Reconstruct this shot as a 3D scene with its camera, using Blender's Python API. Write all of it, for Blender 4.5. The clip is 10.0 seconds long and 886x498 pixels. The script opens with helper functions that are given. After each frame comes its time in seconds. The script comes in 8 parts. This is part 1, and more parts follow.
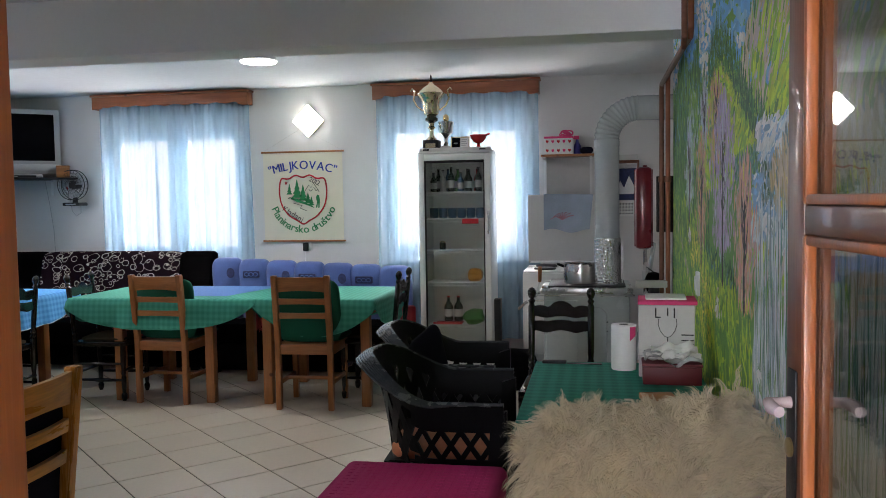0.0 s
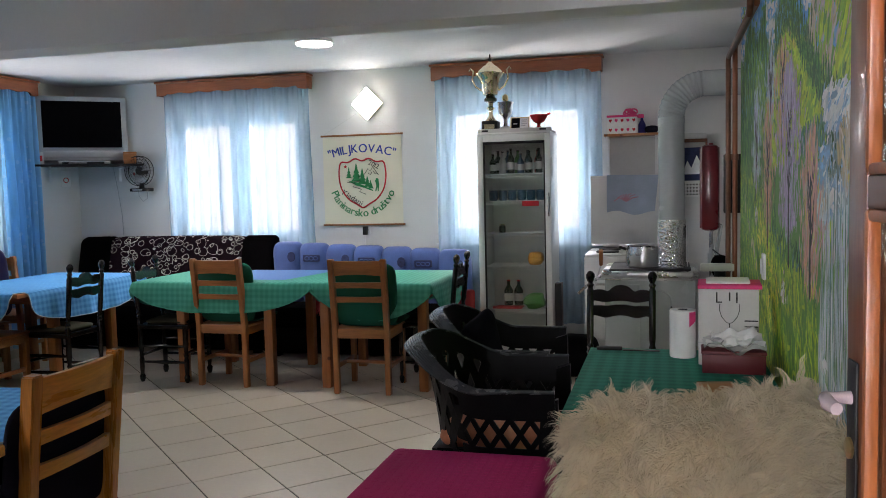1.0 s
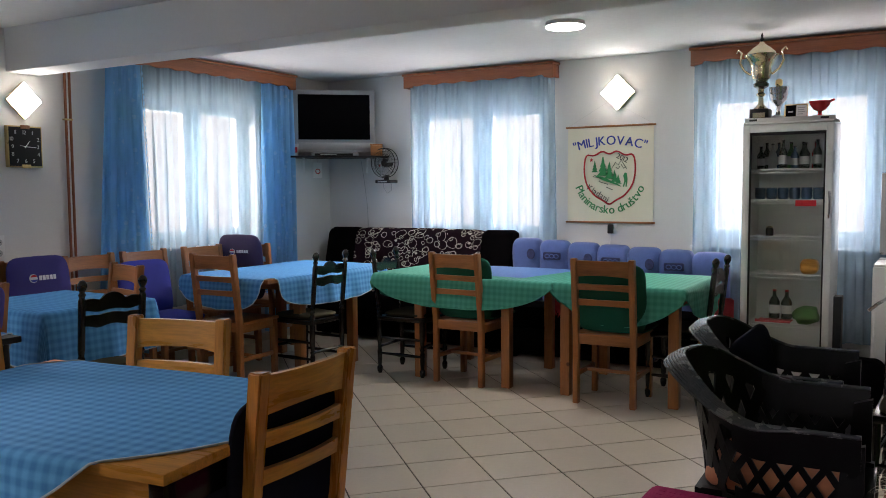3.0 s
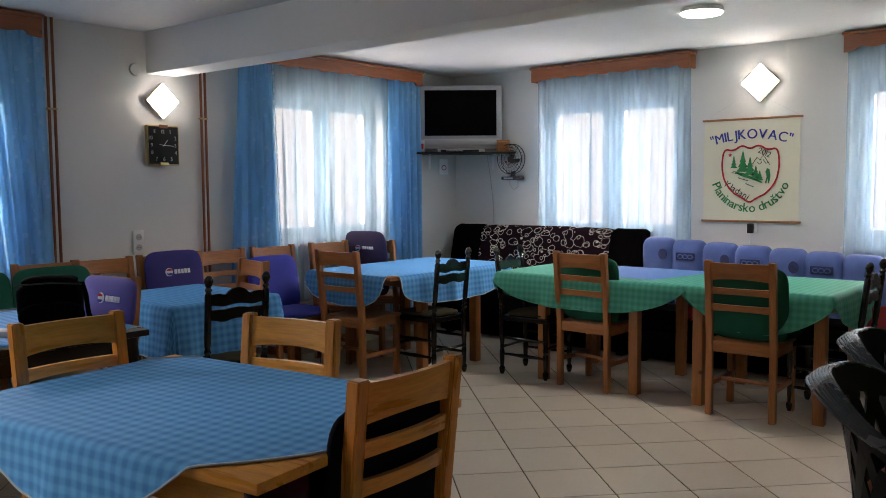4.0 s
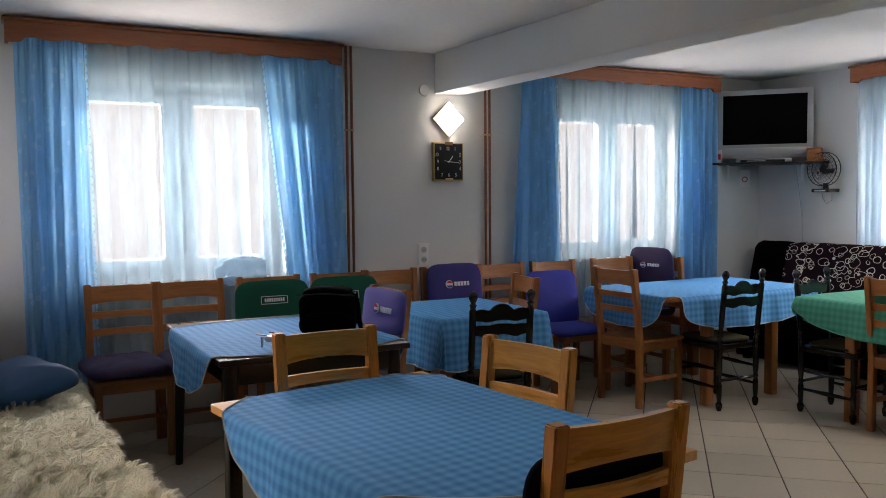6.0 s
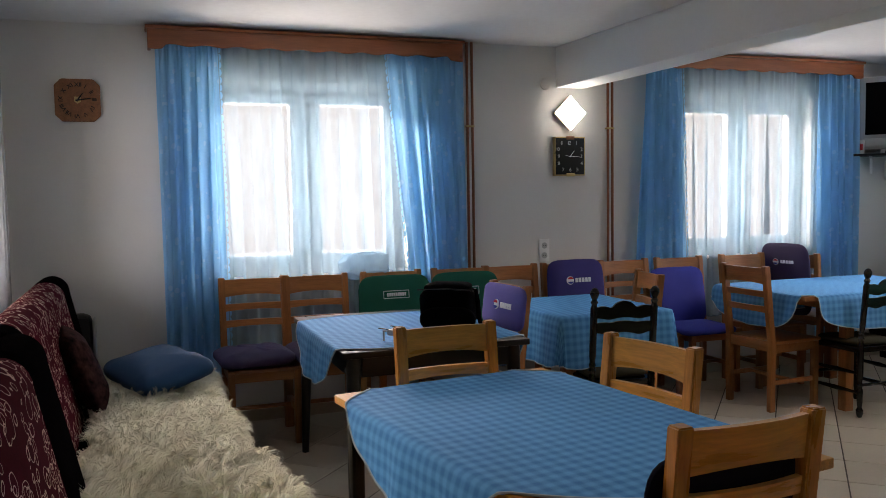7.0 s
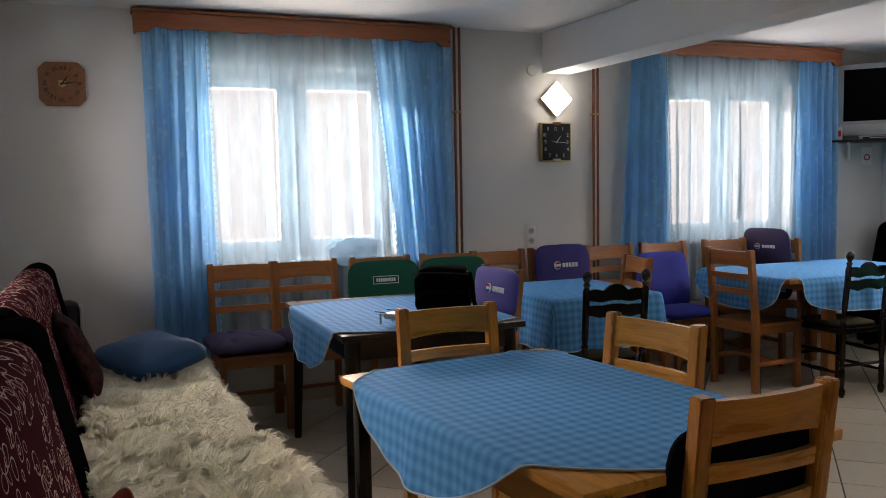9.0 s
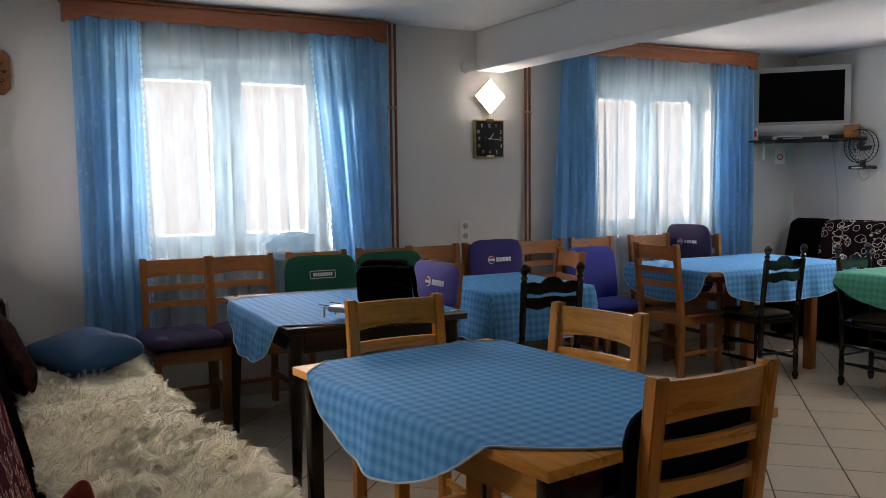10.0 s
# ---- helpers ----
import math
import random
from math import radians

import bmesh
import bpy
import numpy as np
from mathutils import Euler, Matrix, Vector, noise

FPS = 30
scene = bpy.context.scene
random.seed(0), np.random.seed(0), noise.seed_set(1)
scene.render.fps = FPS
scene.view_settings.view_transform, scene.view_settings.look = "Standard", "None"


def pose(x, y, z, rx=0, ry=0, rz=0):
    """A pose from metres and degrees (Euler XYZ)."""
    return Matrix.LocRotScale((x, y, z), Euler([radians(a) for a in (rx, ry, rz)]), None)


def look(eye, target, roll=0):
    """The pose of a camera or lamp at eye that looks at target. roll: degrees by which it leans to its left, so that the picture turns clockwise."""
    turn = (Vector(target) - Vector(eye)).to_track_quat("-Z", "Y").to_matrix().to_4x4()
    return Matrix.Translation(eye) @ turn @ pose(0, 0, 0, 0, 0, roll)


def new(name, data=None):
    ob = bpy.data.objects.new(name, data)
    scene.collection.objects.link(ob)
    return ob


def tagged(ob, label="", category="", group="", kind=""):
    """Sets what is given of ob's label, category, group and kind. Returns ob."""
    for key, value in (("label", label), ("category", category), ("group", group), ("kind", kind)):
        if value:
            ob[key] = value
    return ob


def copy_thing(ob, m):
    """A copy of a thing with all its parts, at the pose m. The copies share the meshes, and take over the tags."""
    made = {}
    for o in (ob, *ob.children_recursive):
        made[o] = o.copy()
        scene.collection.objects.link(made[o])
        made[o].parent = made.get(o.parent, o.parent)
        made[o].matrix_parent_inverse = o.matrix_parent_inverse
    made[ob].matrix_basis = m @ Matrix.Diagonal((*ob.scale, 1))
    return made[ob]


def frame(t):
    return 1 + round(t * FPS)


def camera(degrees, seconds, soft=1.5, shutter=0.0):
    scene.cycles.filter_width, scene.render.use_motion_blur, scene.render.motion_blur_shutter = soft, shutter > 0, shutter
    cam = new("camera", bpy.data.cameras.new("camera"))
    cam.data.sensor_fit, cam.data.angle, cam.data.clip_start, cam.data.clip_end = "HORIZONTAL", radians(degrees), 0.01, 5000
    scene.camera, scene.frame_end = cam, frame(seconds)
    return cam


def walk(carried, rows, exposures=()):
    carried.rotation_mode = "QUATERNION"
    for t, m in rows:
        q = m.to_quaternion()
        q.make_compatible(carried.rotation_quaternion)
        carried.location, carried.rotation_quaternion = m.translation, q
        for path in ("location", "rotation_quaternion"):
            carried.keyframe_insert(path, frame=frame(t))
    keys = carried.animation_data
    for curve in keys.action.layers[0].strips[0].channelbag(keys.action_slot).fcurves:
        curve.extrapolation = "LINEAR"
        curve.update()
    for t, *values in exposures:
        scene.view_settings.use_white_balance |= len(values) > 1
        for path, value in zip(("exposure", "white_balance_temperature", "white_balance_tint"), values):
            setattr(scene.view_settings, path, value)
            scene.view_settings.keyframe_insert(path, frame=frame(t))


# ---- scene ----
cam = camera(56.0, 10.0, soft=0.9)
PATH = [
    (0, (0.789, -0.558, 1.413), (0.434, 1.407, 1.299), -0.9),
    (0.5, (0.818, -0.491, 1.404), (0.388, 1.458, 1.273), -1.1),
    (1, (0.847, -0.437, 1.396), (0.329, 1.489, 1.248), -1.4),
    (1.5, (0.852, -0.385, 1.396), (0.21, 1.501, 1.221), -1.3),
    (2, (0.802, -0.309, 1.384), (0.034, 1.53, 1.219), -0.8),
    (2.5, (0.705, -0.192, 1.364), (-0.194, 1.588, 1.217), -0.4),
    (4, (0.611, 0.047, 1.376), (-0.676, 1.571, 1.224), -0.4),
    (4.5, (0.614, 0.145, 1.379), (-0.797, 1.554, 1.229), 0.1),
    (5, (0.628, 0.225, 1.387), (-0.911, 1.495, 1.247), -0.1),
    (5.5, (0.636, 0.289, 1.4), (-1.025, 1.396, 1.273), -0.3),
    (6, (0.653, 0.331, 1.412), (-1.102, 1.283, 1.288), -0.5),
    (7.5, (0.646, 0.339, 1.409), (-1.246, 0.973, 1.269), -1.0),
    (8, (0.631, 0.308, 1.402), (-1.26, 0.942, 1.254), -1.0),
    (8.5, (0.618, 0.278, 1.391), (-1.255, 0.961, 1.233), -1.1),
    (9, (0.618, 0.23, 1.381), (-1.229, 0.98, 1.226), -1.0),
    (9.5, (0.624, 0.168, 1.375), (-1.191, 0.994, 1.223), -0.8),
    (10, (0.624, 0.113, 1.366), (-1.143, 1.036, 1.203), -0.6),
]
walk(cam, [(t, look(eye, target, roll)) for t, eye, target, roll in PATH], [(0, 1.24, 6350, 12.5), (1.5, 1.22, 6580, 14.5), (2.5, 1.14, 6700, 15.5), (4, 1.10, 6950, 16.5), (6, 1.02, 7050, 16.5), (8, 1.03, 7180, 16.8), (10, 0.98, 7250, 17.5)])

# ---- world, sun, daylight, exposure ----
world = bpy.data.worlds.new("overcast_sky")
scene.world = world
world.use_nodes = True
wt = world.node_tree
wt.nodes.clear()
w_out = wt.nodes.new("ShaderNodeOutputWorld")
w_bg = wt.nodes.new("ShaderNodeBackground")
w_sky = wt.nodes.new("ShaderNodeTexSky")
w_sky.sky_type, w_sky.sun_disc = "NISHITA", False
w_sky.sun_elevation, w_sky.sun_rotation = radians(38), radians(20)
w_sky.air_density, w_sky.dust_density = 1.0, 6.0
w_bg.inputs["Strength"].default_value = 0.12
wt.links.new(w_sky.outputs[0], w_bg.inputs[0])
wt.links.new(w_bg.outputs[0], w_out.inputs[0])

sun_data = bpy.data.lights.new("sun", "SUN")
sun_data.energy, sun_data.angle, sun_data.color = 0.8, radians(14), (1.0, 0.96, 0.9)
sun = new("sun", sun_data)
sun.matrix_world = look((-6, 14, 12), (-1, 4, 0))


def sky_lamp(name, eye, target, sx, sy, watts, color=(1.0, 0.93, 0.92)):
    """An unseen area lamp outside a window that stands in for daylight."""
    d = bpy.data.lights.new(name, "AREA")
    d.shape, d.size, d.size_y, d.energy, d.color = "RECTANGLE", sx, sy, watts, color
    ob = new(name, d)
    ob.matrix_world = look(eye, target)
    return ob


XL, XR, YB, YN, ZC = -4.64, 1.22, 6.47, -0.42, 2.43   # inner faces of the room
TH = 0.30                                             # wall thickness
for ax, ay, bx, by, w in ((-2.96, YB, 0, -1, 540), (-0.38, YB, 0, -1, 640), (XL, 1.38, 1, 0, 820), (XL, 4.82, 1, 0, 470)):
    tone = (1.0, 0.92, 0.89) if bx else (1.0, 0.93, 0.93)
    sky_lamp("daylight_fill_lamp", (ax - 6.0 * bx, ay - 6.0 * by, 4.0), (ax, ay, 1.55), 5.0, 1.6, 1.16 * w, tone)
    # extra lamp hidden below the sill, added to throw light up at the ceiling
    sky_lamp("low_fill_lamp", (ax - 2.4 * bx, ay - 2.4 * by, -0.3), (ax, ay, 1.55), 3.6, 1.2, (0.30 if bx else 0.27) * w, tone)
sky_lamp("daylight_fill_lamp", (-8.6, -5.4, 4.3), (-3.2, YN, 1.6), 4.0, 1.6, 1900, (1.0, 0.93, 0.88))
# fill lamp behind the camera, brightens the doorway end through an invented window
sky_lamp("daylight_fill_lamp", (0.2, -3.7, 1.9), (0.2, 0, 1.5), 2.5, 2.5, 295, (0.96, 0.95, 1.0))

# ---- materials ----


def mat(name, color, rough=0.6, metal=0.0, var=0.12, scale=6.0, fine=60.0, bump=0.15, stretch=(1, 1, 1), spec=0.5,
        coat=0.0, sheen=0.0, random_tint=0.0, island=0.0):
    """A surface with two scales of colour change and a fine relief."""
    m = bpy.data.materials.new(name)
    m.use_nodes = True
    nt = m.node_tree
    p = nt.nodes["Principled BSDF"]
    tc = nt.nodes.new("ShaderNodeTexCoord")
    mp = nt.nodes.new("ShaderNodeMapping")
    mp.inputs["Scale"].default_value = stretch
    nt.links.new(tc.outputs["Object"], mp.inputs[0])
    n1 = nt.nodes.new("ShaderNodeTexNoise")
    n1.inputs["Scale"].default_value, n1.inputs["Detail"].default_value = scale, 5
    n2 = nt.nodes.new("ShaderNodeTexNoise")
    n2.inputs["Scale"].default_value, n2.inputs["Detail"].default_value = fine, 3
    for n in (n1, n2):
        nt.links.new(mp.outputs[0], n.inputs["Vector"])
    mix = nt.nodes.new("ShaderNodeMath")
    mix.operation = "MULTIPLY_ADD"
    mix.inputs[1].default_value = 0.6
    nt.links.new(n1.outputs[0], mix.inputs[0])
    m2 = nt.nodes.new("ShaderNodeMath")
    m2.operation = "MULTIPLY"
    m2.inputs[1].default_value = 0.4
    nt.links.new(n2.outputs[0], m2.inputs[0])
    nt.links.new(m2.outputs[0], mix.inputs[2])
    ramp = nt.nodes.new("ShaderNodeValToRGB")
    e = ramp.color_ramp.elements
    e[0].position, e[1].position = 0.3, 0.7
    e[0].color = (*[c * (1 - var) for c in color], 1)
    e[1].color = (*[min(1, c * (1 + var)) for c in color], 1)
    nt.links.new(mix.outputs[0], ramp.inputs[0])
    last = ramp.outputs[0]
    if island:
        ge = nt.nodes.new("ShaderNodeNewGeometry")
        mr = nt.nodes.new("ShaderNodeMapRange")
        mr.inputs[3].default_value, mr.inputs[4].default_value = 1 - island, 1 + island
        nt.links.new(ge.outputs["Random Per Island"], mr.inputs[0])
        hs = nt.nodes.new("ShaderNodeHueSaturation")
        nt.links.new(mr.outputs[0], hs.inputs["Value"])
        nt.links.new(last, hs.inputs["Color"])
        last = hs.outputs[0]
    if random_tint:
        oi = nt.nodes.new("ShaderNodeObjectInfo")
        mr = nt.nodes.new("ShaderNodeMapRange")
        mr.inputs[3].default_value, mr.inputs[4].default_value = 1 - random_tint, 1 + random_tint
        nt.links.new(oi.outputs["Random"], mr.inputs[0])
        hs = nt.nodes.new("ShaderNodeHueSaturation")
        nt.links.new(mr.outputs[0], hs.inputs["Value"])
        nt.links.new(last, hs.inputs["Color"])
        last = hs.outputs[0]
    nt.links.new(last, p.inputs["Base Color"])
    rr = nt.nodes.new("ShaderNodeMapRange")
    rr.inputs[3].default_value, rr.inputs[4].default_value = max(0.03, rough - 0.1), min(1, rough + 0.1)
    nt.links.new(n1.outputs[0], rr.inputs[0])
    nt.links.new(rr.outputs[0], p.inputs["Roughness"])
    p.inputs["Metallic"].default_value = metal
    p.inputs["Specular IOR Level"].default_value = spec
    p.inputs["Coat Weight"].default_value = coat
    p.inputs["Sheen Weight"].default_value = sheen
    if bump:
        b = nt.nodes.new("ShaderNodeBump")
        b.inputs["Strength"].default_value, b.inputs["Distance"].default_value = bump, 0.004
        nt.links.new(n2.outputs[0], b.inputs["Height"])
        nt.links.new(b.outputs[0], p.inputs["Normal"])
    return m


def wood(name, color, rough=0.4, axis=2, coat=0.2, contrast=0.3):
    """Grain drawn out along one axis, with a few knots."""
    st = [22, 22, 22]
    st[axis] = 1.6
    m = mat(name, color, rough, var=contrast, scale=1.6, fine=7, bump=0.08, stretch=st, coat=coat, random_tint=0.14)
    nt = m.node_tree
    p = nt.nodes["Principled BSDF"]
    v = nt.nodes.new("ShaderNodeTexVoronoi")
    v.inputs["Scale"].default_value = 4.2
    tc = nt.nodes["Texture Coordinate"]
    nt.links.new(tc.outputs["Object"], v.inputs["Vector"])
    r = nt.nodes.new("ShaderNodeValToRGB")
    r.color_ramp.elements[0].position, r.color_ramp.elements[1].position = 0.035, 0.075
    r.color_ramp.elements[0].color, r.color_ramp.elements[1].color = (0.28, 0.2, 0.15, 1), (1, 1, 1, 1)
    nt.links.new(v.outputs["Distance"], r.inputs[0])
    mx = nt.nodes.new("ShaderNodeMix")
    mx.data_type, mx.blend_type = "RGBA", "MULTIPLY"
    mx.inputs[0].default_value = 1.0
    src = p.inputs["Base Color"].links[0].from_socket
    nt.links.new(src, mx.inputs[6])
    nt.links.new(r.outputs[0], mx.inputs[7])
    nt.links.new(mx.outputs[2], p.inputs["Base Color"])
    return m


def math_node(nt, op, a, b=None, c=None):
    n = nt.nodes.new("ShaderNodeMath")
    n.operation = op
    for i, s in enumerate((a, b, c)):
        if s is None:
            continue
        if isinstance(s, (int, float)):
            n.inputs[i].default_value = s
        else:
            nt.links.new(s, n.inputs[i])
    return n.outputs[0]


def check_cloth(name, light, dark, size=0.042, weave=True):
    """Woven gingham: two sets of stripes across one another, by the cloth's own measure."""
    m = mat(name, light, 0.85, var=0.06, scale=3, fine=400, bump=0.25, spec=0.15)
    nt = m.node_tree
    p = nt.nodes["Principled BSDF"]
    uv = nt.nodes.new("ShaderNodeUVMap")
    uv.uv_map = "cloth"
    sep = nt.nodes.new("ShaderNodeSeparateXYZ")
    nt.links.new(uv.outputs[0], sep.inputs[0])
    bands = []
    for k in (0, 1):
        w = math_node(nt, "SINE", math_node(nt, "MULTIPLY", sep.outputs[k], 2 * math.pi / size))
        s = math_node(nt, "MULTIPLY", w, 1.6)
        n = nt.nodes.new("ShaderNodeClamp")
        n.inputs[1].default_value, n.inputs[2].default_value = -1, 1
        nt.links.new(s, n.inputs[0])
        bands.append(n.outputs[0])
    f = math_node(nt, "MULTIPLY_ADD", math_node(nt, "ADD", bands[0], bands[1]), 0.25, 0.5)
    mx = nt.nodes.new("ShaderNodeMix")
    mx.data_type = "RGBA"
    nt.links.new(f, mx.inputs[0])
    mx.inputs[6].default_value, mx.inputs[7].default_value = (*light, 1), (*dark, 1)
    m2 = nt.nodes.new("ShaderNodeMix")
    m2.data_type, m2.blend_type = "RGBA", "MULTIPLY"
    m2.inputs[0].default_value = 0.6
    src = p.inputs["Base Color"].links[0].from_socket
    hs = nt.nodes.new("ShaderNodeHueSaturation")
    hs.inputs["Saturation"].default_value, hs.inputs["Value"].default_value = 0, 1.6
    nt.links.new(src, hs.inputs["Color"])
    nt.links.new(mx.outputs[2], m2.inputs[6])
    nt.links.new(hs.outputs[0], m2.inputs[7])
    nt.links.new(mx.outputs[2], p.inputs["Base Color"])
    return m


def scroll_fabric(name, ground, line, scale=9.0):
    """Velour with a woven pattern of pale loops."""
    m = mat(name, ground, 0.9, var=0.25, scale=14, fine=200, bump=0.2, spec=0.01)
    nt = m.node_tree
    p = nt.nodes["Principled BSDF"]
    tc = nt.nodes["Texture Coordinate"]
    masks = []
    for i, (sc, lo, hi) in enumerate(((scale, 0.30, 0.345), (scale * 1.25, 0.24, 0.285), (scale * 0.8, 0.36, 0.39))):
        mp = nt.nodes.new("ShaderNodeMapping")
        mp.inputs["Location"].default_value = (3.7 * i, 1.3 * i, 2.1 * i)
        mp.inputs["Scale"].default_value = (1, 1, 1.25)
        nt.links.new(tc.outputs["Object"], mp.inputs[0])
        nz = nt.nodes.new("ShaderNodeTexNoise")
        nz.inputs["Scale"].default_value = 5
        nt.links.new(mp.outputs[0], nz.inputs["Vector"])
        add = nt.nodes.new("ShaderNodeVectorMath")
        add.operation = "MULTIPLY_ADD"
        add.inputs[1].default_value = (0.09, 0.09, 0.09)
        nt.links.new(nz.outputs["Color"], add.inputs[0])
        nt.links.new(mp.outputs[0], add.inputs[2])
        v = nt.nodes.new("ShaderNodeTexVoronoi")
        v.inputs["Scale"].default_value, v.inputs["Randomness"].default_value = sc, 0.75
        nt.links.new(add.outputs[0], v.inputs["Vector"])
        a = math_node(nt, "GREATER_THAN", v.outputs["Distance"], lo)
        b = math_node(nt, "LESS_THAN", v.outputs["Distance"], hi)
        masks.append(math_node(nt, "MULTIPLY", a, b))
    f = math_node(nt, "MAXIMUM", math_node(nt, "MAXIMUM", masks[0], masks[1]), masks[2])
    mx = nt.nodes.new("ShaderNodeMix")
    mx.data_type = "RGBA"
    src = p.inputs["Base Color"].links[0].from_socket
    nt.links.new(f, mx.inputs[0])
    nt.links.new(src, mx.inputs[6])
    mx.inputs[7].default_value = (*line, 1)
    nt.links.new(mx.outputs[2], p.inputs["Base Color"])
    return m


def curtain_mat(name, color, clear, pattern=False, through_part=0.6):
    """Thin cloth that lets part of the light straight through and scatters the rest to both sides."""
    m = bpy.data.materials.new(name)
    m.use_nodes = True
    nt = m.node_tree
    nt.nodes.clear()
    out = nt.nodes.new("ShaderNodeOutputMaterial")
    dif, trl, trp = (nt.nodes.new("ShaderNodeBsdf" + k) for k in ("Diffuse", "Translucent", "Transparent"))
    uv = nt.nodes.new("ShaderNodeTexCoord")
    mp = nt.nodes.new("ShaderNodeMapping")
    mp.inputs["Scale"].default_value = (1, 1, 0.25)
    nt.links.new(uv.outputs["Object"], mp.inputs[0])
    nz = nt.nodes.new("ShaderNodeTexNoise")
    nz.inputs["Scale"].default_value, nz.inputs["Detail"].default_value = 14, 4
    nt.links.new(mp.outputs[0], nz.inputs["Vector"])
    ramp = nt.nodes.new("ShaderNodeValToRGB")
    ramp.color_ramp.elements[0].position, ramp.color_ramp.elements[1].position = 0.3, 0.7
    ramp.color_ramp.elements[0].color = (*[c * 0.88 for c in color], 1)
    ramp.color_ramp.elements[1].color = (*[min(1, c * 1.1) for c in color], 1)
    nt.links.new(nz.outputs[0], ramp.inputs[0])
    col = ramp.outputs[0]
    if pattern:
        v = nt.nodes.new("ShaderNodeTexVoronoi")
        v.inputs["Scale"].default_value = 13
        nt.links.new(uv.outputs["Object"], v.inputs["Vector"])
        lt = math_node(nt, "LESS_THAN", v.outputs["Distance"], 0.22)
        mm = nt.nodes.new("ShaderNodeMix")
        mm.data_type = "RGBA"
        nt.links.new(math_node(nt, "MULTIPLY", lt, 0.25), mm.inputs[0])
        nt.links.new(col, mm.inputs[6])
        mm.inputs[7].default_value = (0.75, 0.85, 0.95, 1)
        col = mm.outputs[2]
    for s in (dif, trl):
        nt.links.new(col, s.inputs[0])
    a = nt.nodes.new("ShaderNodeMixShader")
    a.inputs[0].default_value = through_part
    nt.links.new(dif.outputs[0], a.inputs[1])
    nt.links.new(trl.outputs[0], a.inputs[2])
    b = nt.nodes.new("ShaderNodeMixShader")
    b.inputs[0].default_value = clear
    nt.links.new(a.outputs[0], b.inputs[1])
    nt.links.new(trp.outputs[0], b.inputs[2])
    nt.links.new(b.outputs[0], out.inputs[0])
    return m


def glass_mat(name, tint=(1, 1, 1), gloss=0.06):
    """A clear pane: mostly see-through, with a mirror gloss that grows at a slant."""
    m = bpy.data.materials.new(name)
    m.use_nodes = True
    nt = m.node_tree
    nt.nodes.clear()
    out = nt.nodes.new("ShaderNodeOutputMaterial")
    g, t = nt.nodes.new("ShaderNodeBsdfGlossy"), nt.nodes.new("ShaderNodeBsdfTransparent")
    g.inputs["Roughness"].default_value = 0.02
    t.inputs[0].default_value = (*tint, 1)
    slant = nt.nodes.new("ShaderNodeLayerWeight")
    slant.inputs[0].default_value = 0.5
    mx = nt.nodes.new("ShaderNodeMixShader")
    nt.links.new(math_node(nt, "ADD", math_node(nt, "POWER", slant.outputs["Facing"], 5.0), 0.04 + gloss), mx.inputs[0])
    nt.links.new(t.outputs[0], mx.inputs[1])
    nt.links.new(g.outputs[0], mx.inputs[2])
    nt.links.new(mx.outputs[0], out.inputs[0])
    return m


def glow(name, color, strength, base=1.0):
    m = bpy.data.materials.new(name)
    m.use_nodes = True
    p = m.node_tree.nodes["Principled BSDF"]
    p.inputs["Base Color"].default_value = (*[base * c for c in color], 1)
    p.inputs["Emission Color"].default_value = (*color, 1)
    p.inputs["Emission Strength"].default_value = strength
    return m


M = {}
M["wall"] = mat("wall_paint", (0.69, 0.685, 0.67), 0.85, var=0.03, scale=1.2, fine=90, bump=0.12)
M["ceiling"] = mat("ceiling_plaster", (0.71, 0.71, 0.71), 0.8, var=0.05, scale=2.2, fine=25, bump=0.5)
# paler than the ceiling, to put the light on the beam's front into its colour
M["beam"] = mat("beam_lightened_white", (0.82, 0.815, 0.80), 0.8, var=0.03, scale=1.5, fine=60, bump=0.15)
M["tile"] = mat("beige_floor_tile", (0.57, 0.50, 0.40), 0.42, var=0.06, scale=3.5, fine=45, bump=0.04, random_tint=0.05)
M["grout"] = mat("grout", (0.10, 0.08, 0.065), 0.9, var=0.25, scale=8, fine=150)
M["pine"] = wood("lacquered_pine", (0.33, 0.125, 0.036), 0.35)
M["pine_x"] = wood("lacquered_pine_cross", (0.35, 0.135, 0.04), 0.35, axis=0)
M["honey_x"] = wood("honey_pine", (0.62, 0.275, 0.045), 0.3, axis=0)
M["honey"] = wood("honey_pine_upright", (0.50, 0.20, 0.03), 0.3)
M["valance"] = wood("valance_pine", (0.28, 0.082, 0.027), 0.4, axis=0)
M["dark"] = wood("dark_stained_wood", (0.005, 0.004, 0.0035), 0.17, coat=0.0)
M["black_lacquer"] = mat("black_lacquer", (0.007, 0.006, 0.006), 0.3, var=0.2, spec=0.35)
M["door"] = wood("varnished_door_wood", (0.16, 0.055, 0.025), 0.35, coat=0.3)
M["door_x"] = wood("varnished_door_wood_cross", (0.16, 0.055, 0.025), 0.35, axis=0, coat=0.3)
M["jamb"] = wood("jamb_wood", (0.42, 0.12, 0.03), 0.4)
M["blue"] = check_cloth("blue_check_cloth", (0.105, 0.37, 0.70), (0.05, 0.225, 0.53))
M["bluer"] = check_cloth("blue_runner_cloth", (0.10, 0.22, 0.50), (0.08, 0.18, 0.44))
M["green"] = check_cloth("green_check_cloth", (0.075, 0.36, 0.265), (0.045, 0.26, 0.19))
M["green2"] = check_cloth("dark_green_check_cloth", (0.036, 0.28, 0.205), (0.022, 0.19, 0.14), size=0.05)
